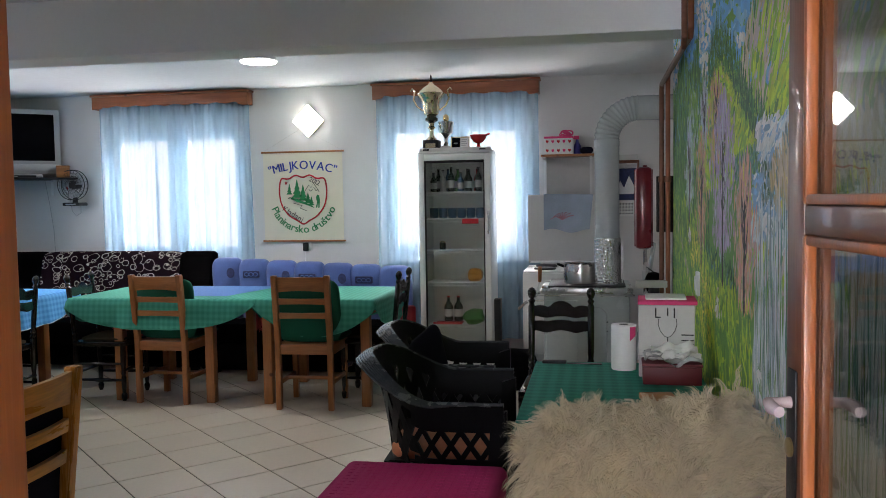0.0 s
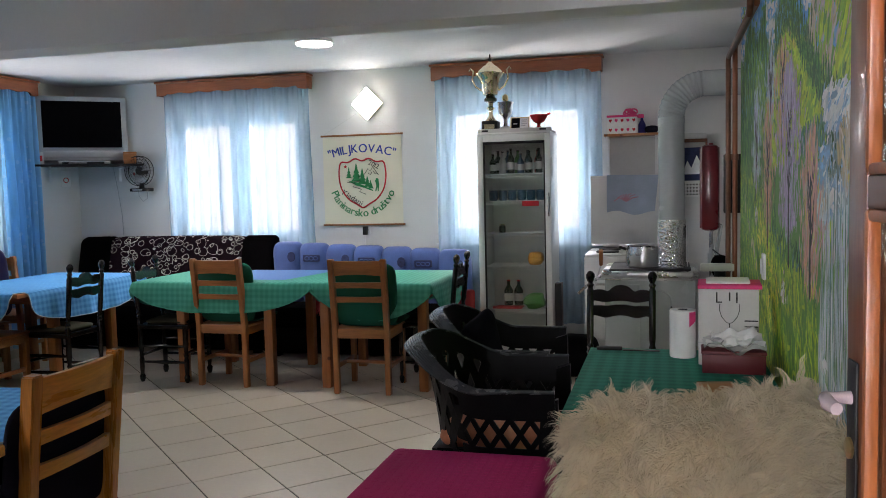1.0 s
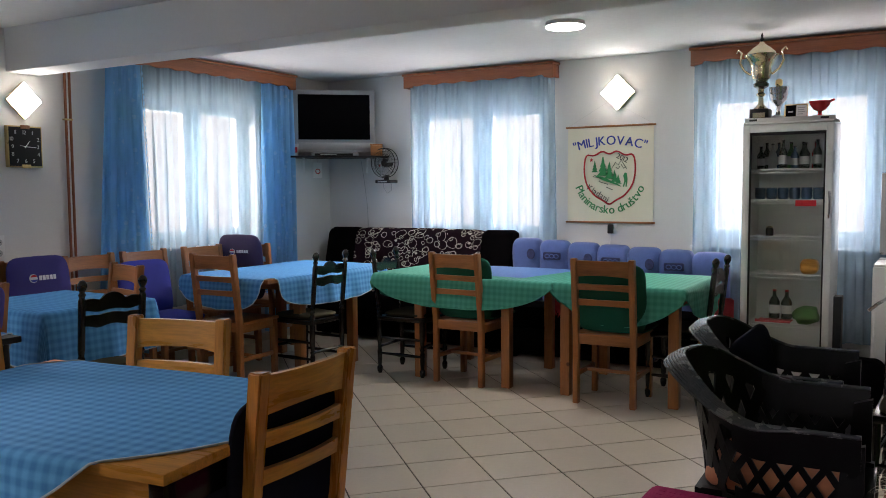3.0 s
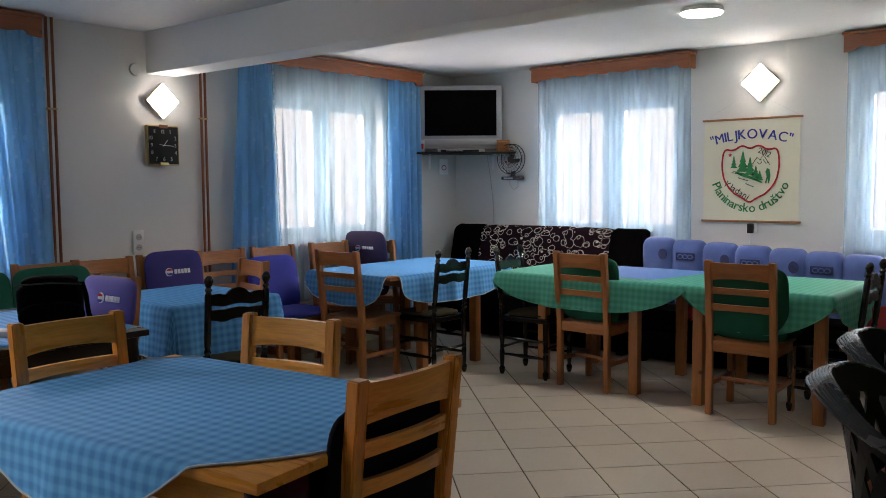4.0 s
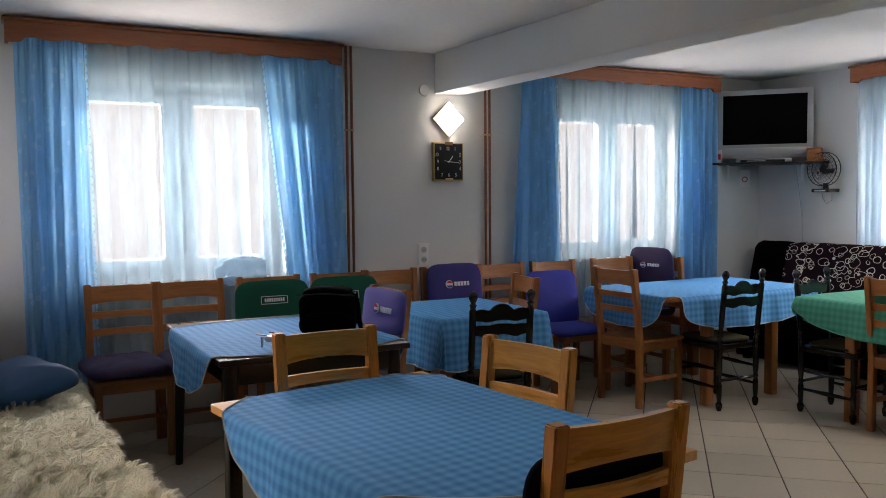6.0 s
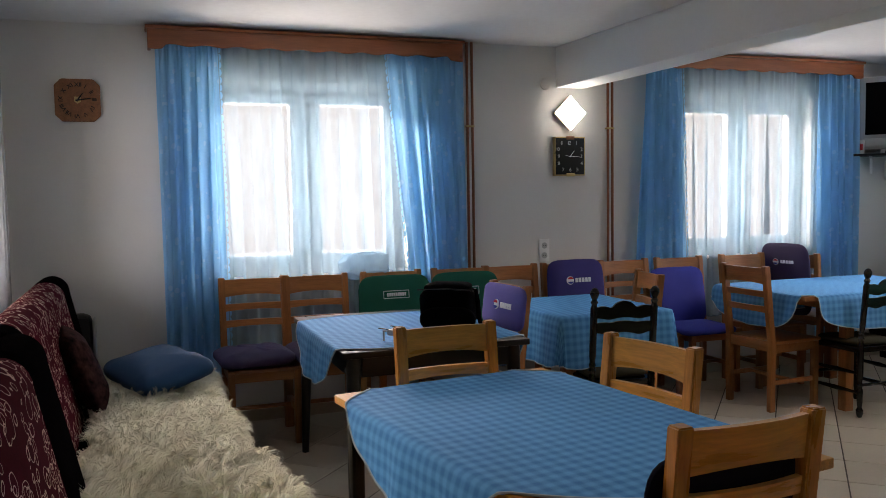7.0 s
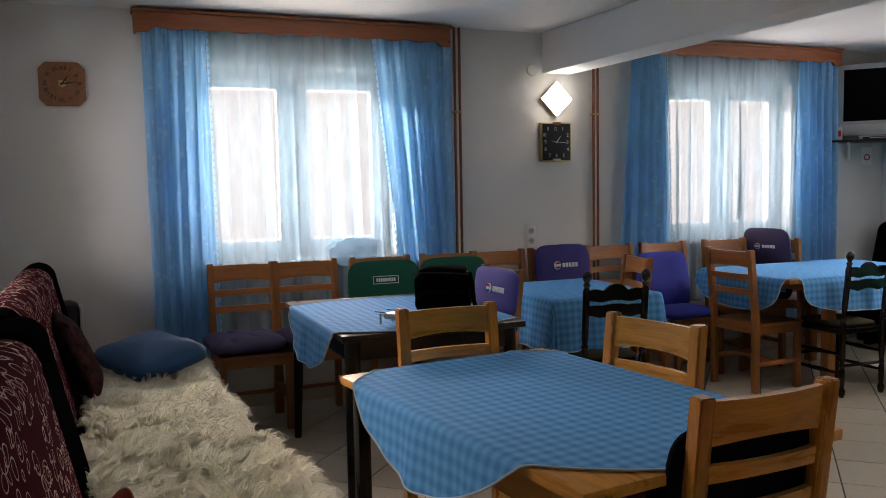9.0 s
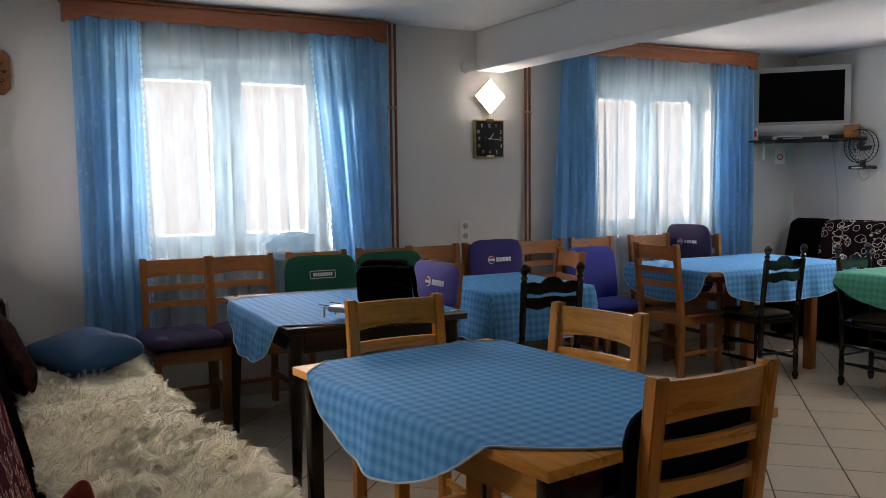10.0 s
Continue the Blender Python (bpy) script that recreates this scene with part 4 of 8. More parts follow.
WALLCH = [(0.985, "bare pine chair with a purple seat cushion by the wall"), (1.37, "bare pine chair with a purple seat cushion by the wall"),
          (1.86, "pine chair with a green cover by the wall"), (2.34, "pine chair with a green cover by the wall"),
          (2.70, "bare ladder-back pine chair against the wall"), (3.14, "pine chair under an indigo padded cover"),
          (3.59, "bare ladder-back pine chair by the copper pipes"), (4.06, "pine chair under a royal blue cover beneath the window"),
          (4.63, "bare ladder-back pine chair beneath the window")]
for y, lab in WALLCH:
    pine_at(-4.43, y, -90, lab)
pine_at(-3.61, 3.16, 166, "pine chair pushed in at the blue table")
P2 = dress(pine_chair((M["honey"], M["honey_x"]), 3, 0.925, 0.92), pose(-0.838, 1.561, 0, 0, 0, 92) @ Matrix.Diagonal((1.08, 1, 1.0, 1)), "honey pine chair with a dark seat pad at the near table")
pine_at(-2.22, 1.417, -89, "honey pine chair pushed in at the near table", P2)
pine_at(-1.646, 1.854, 192.8, "honey pine chair pushed in at the near table", P2)
K1 = dress(black_chair(), pose(-3.21, 4.635, 0, 0, 0, 88), "dark turned wooden chair with ball finials at the blue table")


def black_at(x, y, turn, label):
    c = copy_thing(K1, pose(x, y, 0, 0, 0, turn))
    c["label"] = label
    return c


black_at(-2.955, 5.085, -87, "dark turned wooden chair facing the green table")
black_at(-3.06, 2.68, 80, "dark turned wooden chair at the long-clothed table")
black_at(-0.62, 5.36, 90, "dark turned wooden chair at the end of the green table")
black_at(0.61, 4.05, 178, "dark turned wooden chair before the stove")

# ---- chair covers and pads ----


def pad(name, m, x0, x1, y0, y1, z0, z1, material, label, category="cushion", puff=0.35, print_box=None, print_mat=None, rot=None):
    t = thing(name, m, label, category)
    bm = bmesh.new()
    cushion_bm(bm, x0, x1, y0, y1, z0, z1, puff, 24, rot)
    for v in bm.verts:
        crease = max(math.exp(-((v.co.x - x0 - k * (x1 - x0)) / 0.014) ** 2) for k in (0.34, 0.67))
        v.co.z -= 0.016 * crease * (v.co.z > z0 + 0.3 * (z1 - z0)) - 0.006 * noise.noise((v.co.x * 8, v.co.y * 8, y0 + x0))
    part("cover", bm, material, t)
    return t


def back_cover(x, y, turn, label, material, badge=None, badge_mat=None, z1=0.90, z0=0.46, w=0.43, seat=True, lean=7, off=0.0, seatdrop=0.0):
    """A padded cover over a chair's back, with a seat flap: x along the back, +y to the front."""
    t = thing("chair_cover", pose(x, y, 0, 0, 0, turn), label, "chair cushion", "padded chair covers")
    bm = bmesh.new()
    h = z1 - z0
    rm = pose(0, 0.045 + off, z0, lean, 0, 0) @ pose(0, 0, h / 2, 90, 0, 0)
    cushion_bm(bm, -w / 2, w / 2, -h / 2, h / 2, -0.028, 0.028, 0.35, 14, rm)
    part("back_pad", bm, material, t)
    if seat:
        bm = bmesh.new()
        cushion_bm(bm, -w / 2 + 0.01, w / 2 - 0.01, 0.05, 0.44, 0.455 - seatdrop, 0.50, 0.3, 12)
        part("seat_pad", bm, material, t)
    if badge:
        shapes, side = badge
        for (a, b, c, d, mt) in shapes:
            bm = bmesh.new()
            yy = 0.031 if side > 0 else -0.034
            box(bm, a, b, yy, yy + 0.003, c, d, 0.001, pose(0, 0.045 + off, z0, lean, 0, 0))
            part("print", bm, mt, t, "printed emblem shapes")
    return t


def ball_print(t, x, z, r, m, side):
    bm = bmesh.new()
    lathe(bm, [(r, 0), (r, 0.003)], 0, 0, 0, 20)
    bmesh.ops.transform(bm, matrix=m @ pose(x, side, z, 90, 0, 0), verts=bm.verts[:])
    part("emblem", bm, M["inkwhite"], t, "round emblem in white, red and blue")
    for k, mt in ((1, M["inkred"]), (-1, M["ink"])):
        bm = bmesh.new()
        o = [(r * 0.85 * math.cos(a) , r * 0.85 * math.sin(a)) for a in [radians(20 + 140 * i / 12) * k for i in range(13)]]
        prism(bm, [(p, q) for p, q in o], 0.002, m @ pose(x, side + (0.004 if side > 0 else -0.006), z))
        part("emblem_field", bm, mt, t, smooth=False)


BARS = lambda x0, n, w, h, z: [(x0 + i * w * 1.25, x0 + i * w * 1.25 + w, z, z + h, M["inkwhite"]) for i in range(n)]
FR = [(-0.085, 0.085, 0.300, 0.304, M["inkwhite"]), (-0.085, 0.085, 0.346, 0.350, M["inkwhite"]), (-0.085, -0.081, 0.304, 0.346, M["inkwhite"]), (0.081, 0.085, 0.304, 0.346, M["inkwhite"])]
# green covers on the two chairs at the green tables, seen through the slats
back_cover(-2.225, 4.90, -2, "green padded chair cover tied with cords", M["greenpad"], z1=0.90, lean=5, w=0.46)
back_cover(-1.137, 4.84, 2, "green padded chair cover tied with cords", M["greenpad"], z1=0.90, lean=5, w=0.46)
for y in (1.86, 2.34):
    back_cover(-4.40, y, -90, "green padded chair cover with a pale printed label", M["greenpad"], (BARS(-0.064, 9, 0.0115, 0.022, 0.314) + FR, 1), w=0.48, z1=0.91)
c = back_cover(-4.40, 3.16, -90, "indigo padded chair cover with a round emblem", M["indigo"], (BARS(-0.10, 5, 0.020, 0.030, 0.335), 1), w=0.44, z1=0.955)
ball_print(c, 0.06, 0.35, 0.028, pose(0, 0.045, 0.46, 7), 0.035)
back_cover(-4.37, 3.97, -92, "royal blue chair cover over back and seat", M["royal"], w=0.45, z1=0.87, seatdrop=0.03, lean=10)
c = back_cover(-4.37, 5.02, 14, "dark purple chair cover with a round emblem", M["purple"], (BARS(-0.02, 5, 0.018, 0.024, 0.40), -1), w=0.40, z1=1.01, seat=False, off=-0.095)
ball_print(c, -0.055, 0.412, 0.024, pose(0, -0.05, 0.46, 7), -0.038)
pine_at(-4.37, 5.07, 14, "pine chair under a dark purple cover")
c = back_cover(-3.42, 2.15, 184, "violet padded chair cover pushed up to the table", M["violet"], (BARS(-0.14, 5, 0.020, 0.03, 0.11), 1), w=0.46, z0=0.69, z1=0.925, seat=False, lean=7, off=-0.055)
ball_print(c, 0.02, 0.125, 0.027, pose(0, -0.01, 0.69, 7), 0.035)
pine_at(-3.42, 2.16, 184, "pine chair with a violet cover at the black table")
for y in (0.93, 1.345):
    pad("seat_cushion", pose(-4.43, y, 0.452, 0, 0, -90), -0.20, 0.22, 0.05, 0.48, 0.0, 0.105, M["purple"], "shiny dark purple quilted seat cushion on a pine chair", rot=pose(0, 0, 0, 0, 0, 4))
# dark pad on the near chair
back_cover(-0.838, 1.561, 92, "dark navy padded cover on a pine chair", M["navy"], z1=0.85, lean=5, w=0.47, off=-0.02)

# ---- sofas ----


def sofa_bed(name, m, x0, x1, ends, h, mats, label, seat_d=0.5, back_d=0.24, lean=0.12, seat_h=0.43):
    """A folding sofa bed: local -y is the front, the back's rear stands at y = 0."""
    side, mid = mats
    t = thing(name, m, label, "sofa", "sofas")
    yb = -back_d

    def roll(a, b, material, nm):
        bm = bmesh.new()
        prof = []
        for k in range(13):
            q = math.pi * k / 12
            prof.append((-back_d / 2 - 0.02 + back_d / 2 * 0.8 * -math.cos(q) + lean * 0.1, h - 0.09 + 0.09 * math.sin(q)))
        pts = [(-back_d - lean, seat_h - 0.06)] + prof + [(-0.01, seat_h - 0.06)]
        n = 14
        rows = []
        for i in range(n + 1):
            x = a + (b - a) * i / n
            e = min(i, n - i) / n
            sh = 0.0 if e > 0 else 0.012
            rows.append([bm.verts.new((x, y * (1 - sh) - sh * 0.1, z - sh + 0.004 * noise.noise((x * 5, y * 5, z * 5)))) for y, z in pts])
        for A, Bq in zip(rows, rows[1:]):
            for k in range(len(pts)):
                bm.faces.new((A[k], A[(k + 1) % len(pts)], Bq[(k + 1) % len(pts)], Bq[k]))
        bm.faces.new(rows[0][::-1])
        bm.faces.new(rows[-1])
        part(nm, bm, material, t, angle=50)

    roll(x0, x0 + ends[0], side, "backrest_end")
    roll(x0 + ends[0] + 0.002, x1 - ends[1] - 0.002, mid, "backrest")
    roll(x1 - ends[1], x1, side, "backrest_end")
    part("seat", B((x0, x1, -back_d - lean - seat_d, -back_d - lean * 0.5, 0.22, seat_h), bevel=0.04), side, t)
    part("base", B((x0 + 0.02, x1 - 0.02, -back_d - seat_d, -0.02, 0.03, 0.219), bevel=0.01), M["velour"], t)
    for x in (x0 + 0.06, x1 - 0.12):
        for y in (-back_d - seat_d + 0.04, -0.12):
            part("foot", B((x, x + 0.06, y, y + 0.06, 0, 0.03)), M["black"], t)
    return t


sofa_bed("sofa_bed", pose(0, YB - 0.02, 0), -4.47, -2.50, (0.33, 0.29), 1.01, (M["velour"], M["scroll"]), "black velour sofa bed with pale scroll pattern", seat_d=0.22)
sofa_bed("sofa_bed", pose(0, -0.23, 0, 0, 0, 180), 2.30, 4.38, (0.18, 0.30), 1.0, (M["velour"], M["scrollred"]), "wine-red scroll-patterned sofa bed with black ends", seat_d=0.50, back_d=0.22, lean=0.11)
sofa_bed("sofa_bed", pose(0, -0.15, 0, 0, 0, 180), 0.55, 2.25, (0.16, 0.38), 1.0, (M["velour"], M["scrollred"]), "wine-red scroll-patterned sofa bed with black ends", seat_d=0.50, back_d=0.22, lean=0.11)

t = thing("blue_sofa", pose(0, YB - 0.02, 0), "blue patterned cloth sofa against the wall", "sofa", "sofas")
part("base", B((-2.48, -0.74, -0.52, -0.03, 0.03, 0.25), bevel=0.02), M["velour"], t)
part("seat", B((-2.48, -0.74, -0.53, -0.2, 0.252, 0.43), bevel=0.04), M["velour"], t)
n = 7
xs = [-2.48 + 1.75 * i / n for i in range(n + 1)]
for i in range(n):
    bm = bmesh.new()
    top = 0.955 - 0.012 * i
    cushion_bm(bm, xs[i] - 0.014, xs[i + 1] + 0.014, -0.27, 0.27, -0.09, 0.09, 0.14, 14, pose(0, -0.17, top - 0.27, 96, 0, 0))
    q = part("back_cushion", bm, M["sofablue"], t)
    bm = bmesh.new()
    xc = (xs[i] + xs[i + 1]) / 2
    if i % 2:
        box(bm, xc - 0.075, xc + 0.075, -0.280, -0.272, top - 0.16, top - 0.10, 0.01)
        part("woven_motif", bm, M["sofamotif"], q, "dark oblong woven motif")
        bm = bmesh.new()
        for k in (-1, 0, 1):
            tube(bm, [(xc + 0.04 * k + 0.019 * math.cos(a), -0.284, top - 0.13 + 0.015 * math.sin(a)) for a in [6.28 * j / 14 for j in range(14)]], 0.0035, 5, closed=True)
        part("motif_loop", bm, M["sofablue"], q)
    else:
        lathe(bm, [(0.035, 0), (0.035, 0.008)], 0, 0, 0, 18)
        bmesh.ops.transform(bm, matrix=pose(xc + 0.06, -0.272, top - 0.13, 90) @ Matrix.Diagonal((1, 1.25, 1, 1)), verts=bm.verts[:])
        part("woven_motif", bm, M["sofamotif"], q, "dark round woven motif")
for x in (-2.4, -0.9):
    part("foot", B((x, x + 0.07, -0.5, -0.43, 0, 0.03)), M["black"], t)

# coral fringed blankets hanging behind the tables
for (x0, x1, yy) in ((-3.22, -2.92, 5.86), (-1.95, -1.75, 5.86), (-0.78, -0.60, 5.86)):
    t = thing("fringed_blanket", pose(0, yy, 0), "coral red fringed blanket on the sofa seat", "blanket")
    bm = bmesh.new()
    grid(bm, 16, 10, lambda u, v: (x0 + (x1 - x0) * u, 0.02 * math.sin(9 * u) - 0.06 * (v < 0.05), 0.60 - 0.16 * v - 0.03 * abs(math.sin(8 * u)) * v))
    part("cloth", bm, M["redblanket"], t)
    bm = bmesh.new()
    rnd = random.Random(int(-x0 * 100))
    for k in range(60):
        x = rnd.uniform(x0, x1)
        tube(bm, [(x, -0.01, 0.46), (x + rnd.uniform(-0.02, 0.02), -0.03, 0.41), (x + rnd.uniform(-0.03, 0.03), -0.03, 0.36 + rnd.uniform(0, 0.04))], [0.004, 0.003, 0.001], 4)
    part("fringe", bm, M["redblanket"], t)


# ---- sheepskins ----


def fleece(m, nx, ny, surf, strands, length, label, seed, wool="wool", lay=(0, 0, 0)):
    """A shaggy hide: surf(u, v) gives the skin; the wool grows in curling locks of a dozen hairs whose tips draw together; lay: the way it is combed."""
    t = thing("sheepskin", m, label, "sheepskin", "sheepskins")
    bm = bmesh.new()
    grid(bm, nx, ny, lambda u, v: surf(u, v))
    part("hide", bm, M["hide"], t)
    rnd = random.Random(seed)
    vs, fs = [], []
    rv = lambda: Vector((rnd.uniform(-1, 1), rnd.uniform(-1, 1), rnd.uniform(-1, 1)))
    for k in range(strands // 12):
        u, v = rnd.random(), rnd.random()
        p = Vector(surf(u, v))
        du = Vector(surf(min(u + 0.01, 1), v)) - Vector(surf(max(u - 0.01, 0), v))
        dv = Vector(surf(u, min(v + 0.01, 1))) - Vector(surf(u, max(v - 0.01, 0)))
        nrm = du.cross(dv)
        if nrm.length < 1e-9:
            continue
        nrm.normalize()
        if nrm.z < -0.2:
            nrm = -nrm
        c = noise.noise_vector((p.x * 7, p.y * 7, p.z * 7 + seed))
        d = nrm * 0.55 + c * 0.9 + rv() * 0.55 + Vector(lay)
        d -= nrm * min(0, d.dot(nrm) - 0.22)
        d.normalize()
        ln = length * rnd.uniform(0.6, 1.25)
        curl = d.cross(rv())
        curl = curl.normalized() * rnd.uniform(0.25, 0.7) if curl.length > 1e-4 else Vector((0.4, 0, 0))
        spine, q, e = [p.copy()], p.copy(), d.copy()
        for j in range(5):
            e = (e + Vector((0, 0, -0.13 * (j + 1))) + curl * (0.75 if j % 3 else -0.75) - nrm * min(0, e.dot(nrm) + 0.05) * 0.8).normalized()
            q = q + e * ln / 5
            if (q - p).dot(nrm) < 0.004:
                q = q + nrm * (0.004 - (q - p).dot(nrm))
            spine.append(q.copy())
        for _ in range(12):
            off = rv() * 0.014
            side = d.cross(rv())
            if side.length < 1e-4:
                continue
            side.normalize()
            w, b0, jit = rnd.uniform(0.0009, 0.0019), len(vs), rv() * 0.006
            for j, x in enumerate(spine):
                x = x + off * (1 - 0.16 * j) + jit * (j / 5)
                ww = w * (1.0, 1.0, 0.95, 0.8, 0.55, 0.12)[j]
                vs.append(x + side * ww)
                vs.append(x - side * ww)
            for j in range(5):
                i = b0 + 2 * j
                fs.append((i, i + 1, i + 3, i + 2))
    me = bpy.data.meshes.new("wool")
    me.from_pydata(vs, [], fs)
    me.materials.append(M[wool])
    me.shade_smooth()
    ob = new("wool", me)
    ob.parent = t
    tagged(ob, "long shaggy wool", "", "", "stuff")
    return t


def seat_skin(x0, x1, y0, y1, seed):
    def f(u, v):
        x = x0 + (x1 - x0) * u + 0.02 * math.sin(7 * v + seed)
        y = y0 + (y1 - y0) * v + 0.025 * math.sin(9 * u + 2 * seed)
        z = 0.447 + 0.02 * noise.noise((x * 3, y * 3, seed)) + 0.012 + 0.03 * (seed - 1)
        if v > 0.82:
            k = (v - 0.82) / 0.18
            z -= 0.16 * k * k
            y -= 0.06 * k * k
        return (x, y, z)
    return f


fleece(pose(0, 0, 0), 40, 20, seat_skin(-4.08, -2.42, 0.12, 0.76, 1), 66000, 0.075, "cream long-haired sheepskin spread over a sofa seat", 11, lay=(0.2, 0.35, 0))
fleece(pose(0, 0, 0), 40, 20, seat_skin(-2.37, -0.95, 0.17, 0.84, 2), 60000, 0.08, "cream long-haired sheepskin spread over a sofa seat", 12, lay=(-0.25, 0.3, 0))

# draped seat by the painted wall
t = thing("bench_seat", pose(0, 0, 0), "low wooden bench under a sheepskin by the mural", "bench")
part("body", B((0.66, 1.19, 1.05, 1.72, 0.03, 0.46), bevel=0.02), M["velour"], t)
part("backrest", B((1.11, 1.195, 1.0, 1.78, 0.461, 0.74), bevel=0.03), M["velour"], t)
part("armrest", B((0.68, 1.109, 1.66, 1.76, 0.461, 0.66), bevel=0.03), M["velour"], t)
for x in (0.70, 1.12):
    for y in (1.08, 1.62):
        part("foot", B((x, x + 0.05, y, y + 0.05, 0, 0.03)), M["black"], t)


def bench_skin(u, v):
    x = 0.605 + 0.595 * u
    y = 0.85 + 1.05 * v
    back = 1 / (1 + math.exp(-(x - 1.05) / 0.05))
    arm = 1 / (1 + math.exp(-(y - 1.52 + 0.10 * u) / 0.06))
    z = 0.50 + 0.375 * max(back, 0.76 * arm + 0.12 * arm * u) + 0.018 * noise.noise((x * 5, y * 5, 2.0))
    z = min(z, 0.88)
    if u < 0.12:
        z -= 0.45 * (0.12 - u)
    if v > 0.93:
        z -= 0.8 * (v - 0.93)
    return (x, y, z)


fleece(pose(0, 0, 0), 34, 44, bench_skin, 72000, 0.085, "tan shaggy sheepskin draped over a bench by the mural", 13, "wooltan", (-0.25, -0.15, 0))


# ---- loose cushions ----
t = thing("pillow", pose(-3.74, 0.42, 0.485, 0, 0, 24), "denim blue pillow lying on the sheepskin", "pillow")
bm = bmesh.new()
cushion_bm(bm, -0.27, 0.27, -0.20, 0.20, 0.0, 0.15, 0.5, 24, pose(0, 0, 0.0, 9, 4, 0))
for v in bm.verts:
    v.co.z += 0.010 * noise.noise((v.co.x * 9, v.co.y * 5, 2.0)) + 0.005 * noise.noise((v.co.x * 21, v.co.y * 12, 5.0))
part("cover", bm, M["pillow"], t)
t = thing("cushion", pose(-3.42, 0.10, 0.48, 0, 0, 186), "dark floral cushion leaning on the sofa back", "cushion")
bm = bmesh.new()
cushion_bm(bm, -0.22, 0.22, -0.2, 0.2, -0.075, 0.075, 0.8, 16, pose(0, 0.02, 0.17, 68, 0, 0))
part("cover", bm, M["flower"], t)
t = thing("cushion", pose(-1.56, 0.22, 0.44, 0, 0, 30), "rust red cushion on the sheepskin", "cushion")
bm = bmesh.new()
cushion_bm(bm, -0.10, 0.10, -0.10, 0.10, -0.04, 0.04, 0.85, 16, pose(0, 0, 0.075, 72, 0, 0) @ pose(0, 0, 0, 0, 0, 45))
part("cover", bm, M["redcush"], t)
t = thing("loudspeaker", pose(-4.50, 0.02, 0), "grey plastic loudspeaker on a stand in the corner", "loudspeaker")
part("cabinet", B((-0.10, 0.10, -0.16, 0.06, 0.40, 0.76), bevel=0.05), M["black"], t)
part("front_grille", B((-0.08, 0.08, 0.061, 0.075, 0.43, 0.73), bevel=0.004), M["silver"], t)
part("stand", B((-0.04, 0.04, -0.05, 0.03, 0.02, 0.399)), M["black"], t)
part("base", B((-0.11, 0.11, -0.14, 0.08, 0, 0.02), bevel=0.004), M["black"], t)

# ---- black plastic armchairs ----


def garden_chair(m, label):
    """Moulded armchair with lattice sides: local +x is the front."""
    t = thing("garden_armchair", m, label, "armchair", "black plastic armchairs")
    RX, RY, ARM = 0.215, 0.29, 0.265

    def plan(s):
        """s 0..1 from one arm's front round the back to the other's; also the outward way."""
        La, Lb = ARM, math.pi * 0.26
        tot = 2 * La + Lb
        d = s * tot
        if d < La:
            return Vector((0.24 - d, -RY, 0)), Vector((0, -1, 0))
        if d > La + Lb:
            return Vector((0.24 - ARM + (d - La - Lb), RY, 0)), Vector((0, 1, 0))
        a = (d - La) / Lb * math.pi
        o = Vector((-math.sin(a), -math.cos(a), 0))
        return Vector((0.24 - ARM - RX * math.sin(a), -RY * math.cos(a), 0)), o

    def rim(s):
        q = abs(s - 0.5) * 2
        k = min(1, max(0, (q - 0.10) / 0.52))
        k = k * k * (3 - 2 * k)
        return 0.79 - 0.145 * k

    def W(s, v, off=0.0):
        p, o = plan(s)
        z = 0.36 + (rim(s) - 0.36) * v
        back = 1 - min(1, abs(s - 0.5) * 3.2)
        flare = 0.03 * v + 0.06 * v * v * max(0, back)
        p = p + o * (flare + off)
        p.z = z
        return p

    def sheet(s0, s1, v0, v1, nm, n=40, k=4):
        bm = bmesh.new()
        f0, f1 = [], []
        for i in range(n + 1):
            s = s0 + (s1 - s0) * i / n
            f0.append([bm.verts.new(W(s, v0 + (v1 - v0) * j / k)) for j in range(k + 1)])
            f1.append([bm.verts.new(W(s, v0 + (v1 - v0) * j / k, 0.008)) for j in range(k + 1)])
        for i in range(n):
            for j in range(k):
                bm.faces.new((f0[i][j], f0[i + 1][j], f0[i + 1][j + 1], f0[i][j + 1]))
                bm.faces.new((f1[i][j], f1[i][j + 1], f1[i + 1][j + 1], f1[i + 1][j]))
            for j in (0, k):
                q = (f0[i][j], f0[i + 1][j], f1[i + 1][j], f1[i][j])
                bm.faces.new(q if j else q[::-1])
        for i in (0, n):
            for j in range(k):
                q = (f0[i][j], f0[i][j + 1], f1[i][j + 1], f1[i][j])
                bm.faces.new(q if i else q[::-1])
        return part(nm, bm, M["plastic"], t)

    sheet(0, 0.27, -0.10, 0.24, "lower_band", 20)
    sheet(0.73, 1, -0.10, 0.24, "lower_band", 20)
    sheet(0.27, 0.73, -0.06, 0.12, "back_band", 40)
    sheet(0, 0.27, 0.62, 1.0, "arm_panel", 16)
    sheet(0.73, 1, 0.62, 1.0, "arm_panel", 16)
    sheet(0.27, 0.73, 0.80, 1.0, "upper_band", 40)
    bm = bmesh.new()

    def strip(sa, va, sb, vb, w=0.012, n=6):
        A, Bq = [], []
        for i in range(n + 1):
            s, v = sa + (sb - sa) * i / n, va + (vb - va) * i / n
            A.append((bm.verts.new(W(s - w, v)), bm.verts.new(W(s + w, v))))
            Bq.append((bm.verts.new(W(s - w, v, 0.008)), bm.verts.new(W(s + w, v, 0.008))))
        for i in range(n):
            bm.faces.new((A[i][0], A[i][1], A[i + 1][1], A[i + 1][0]))
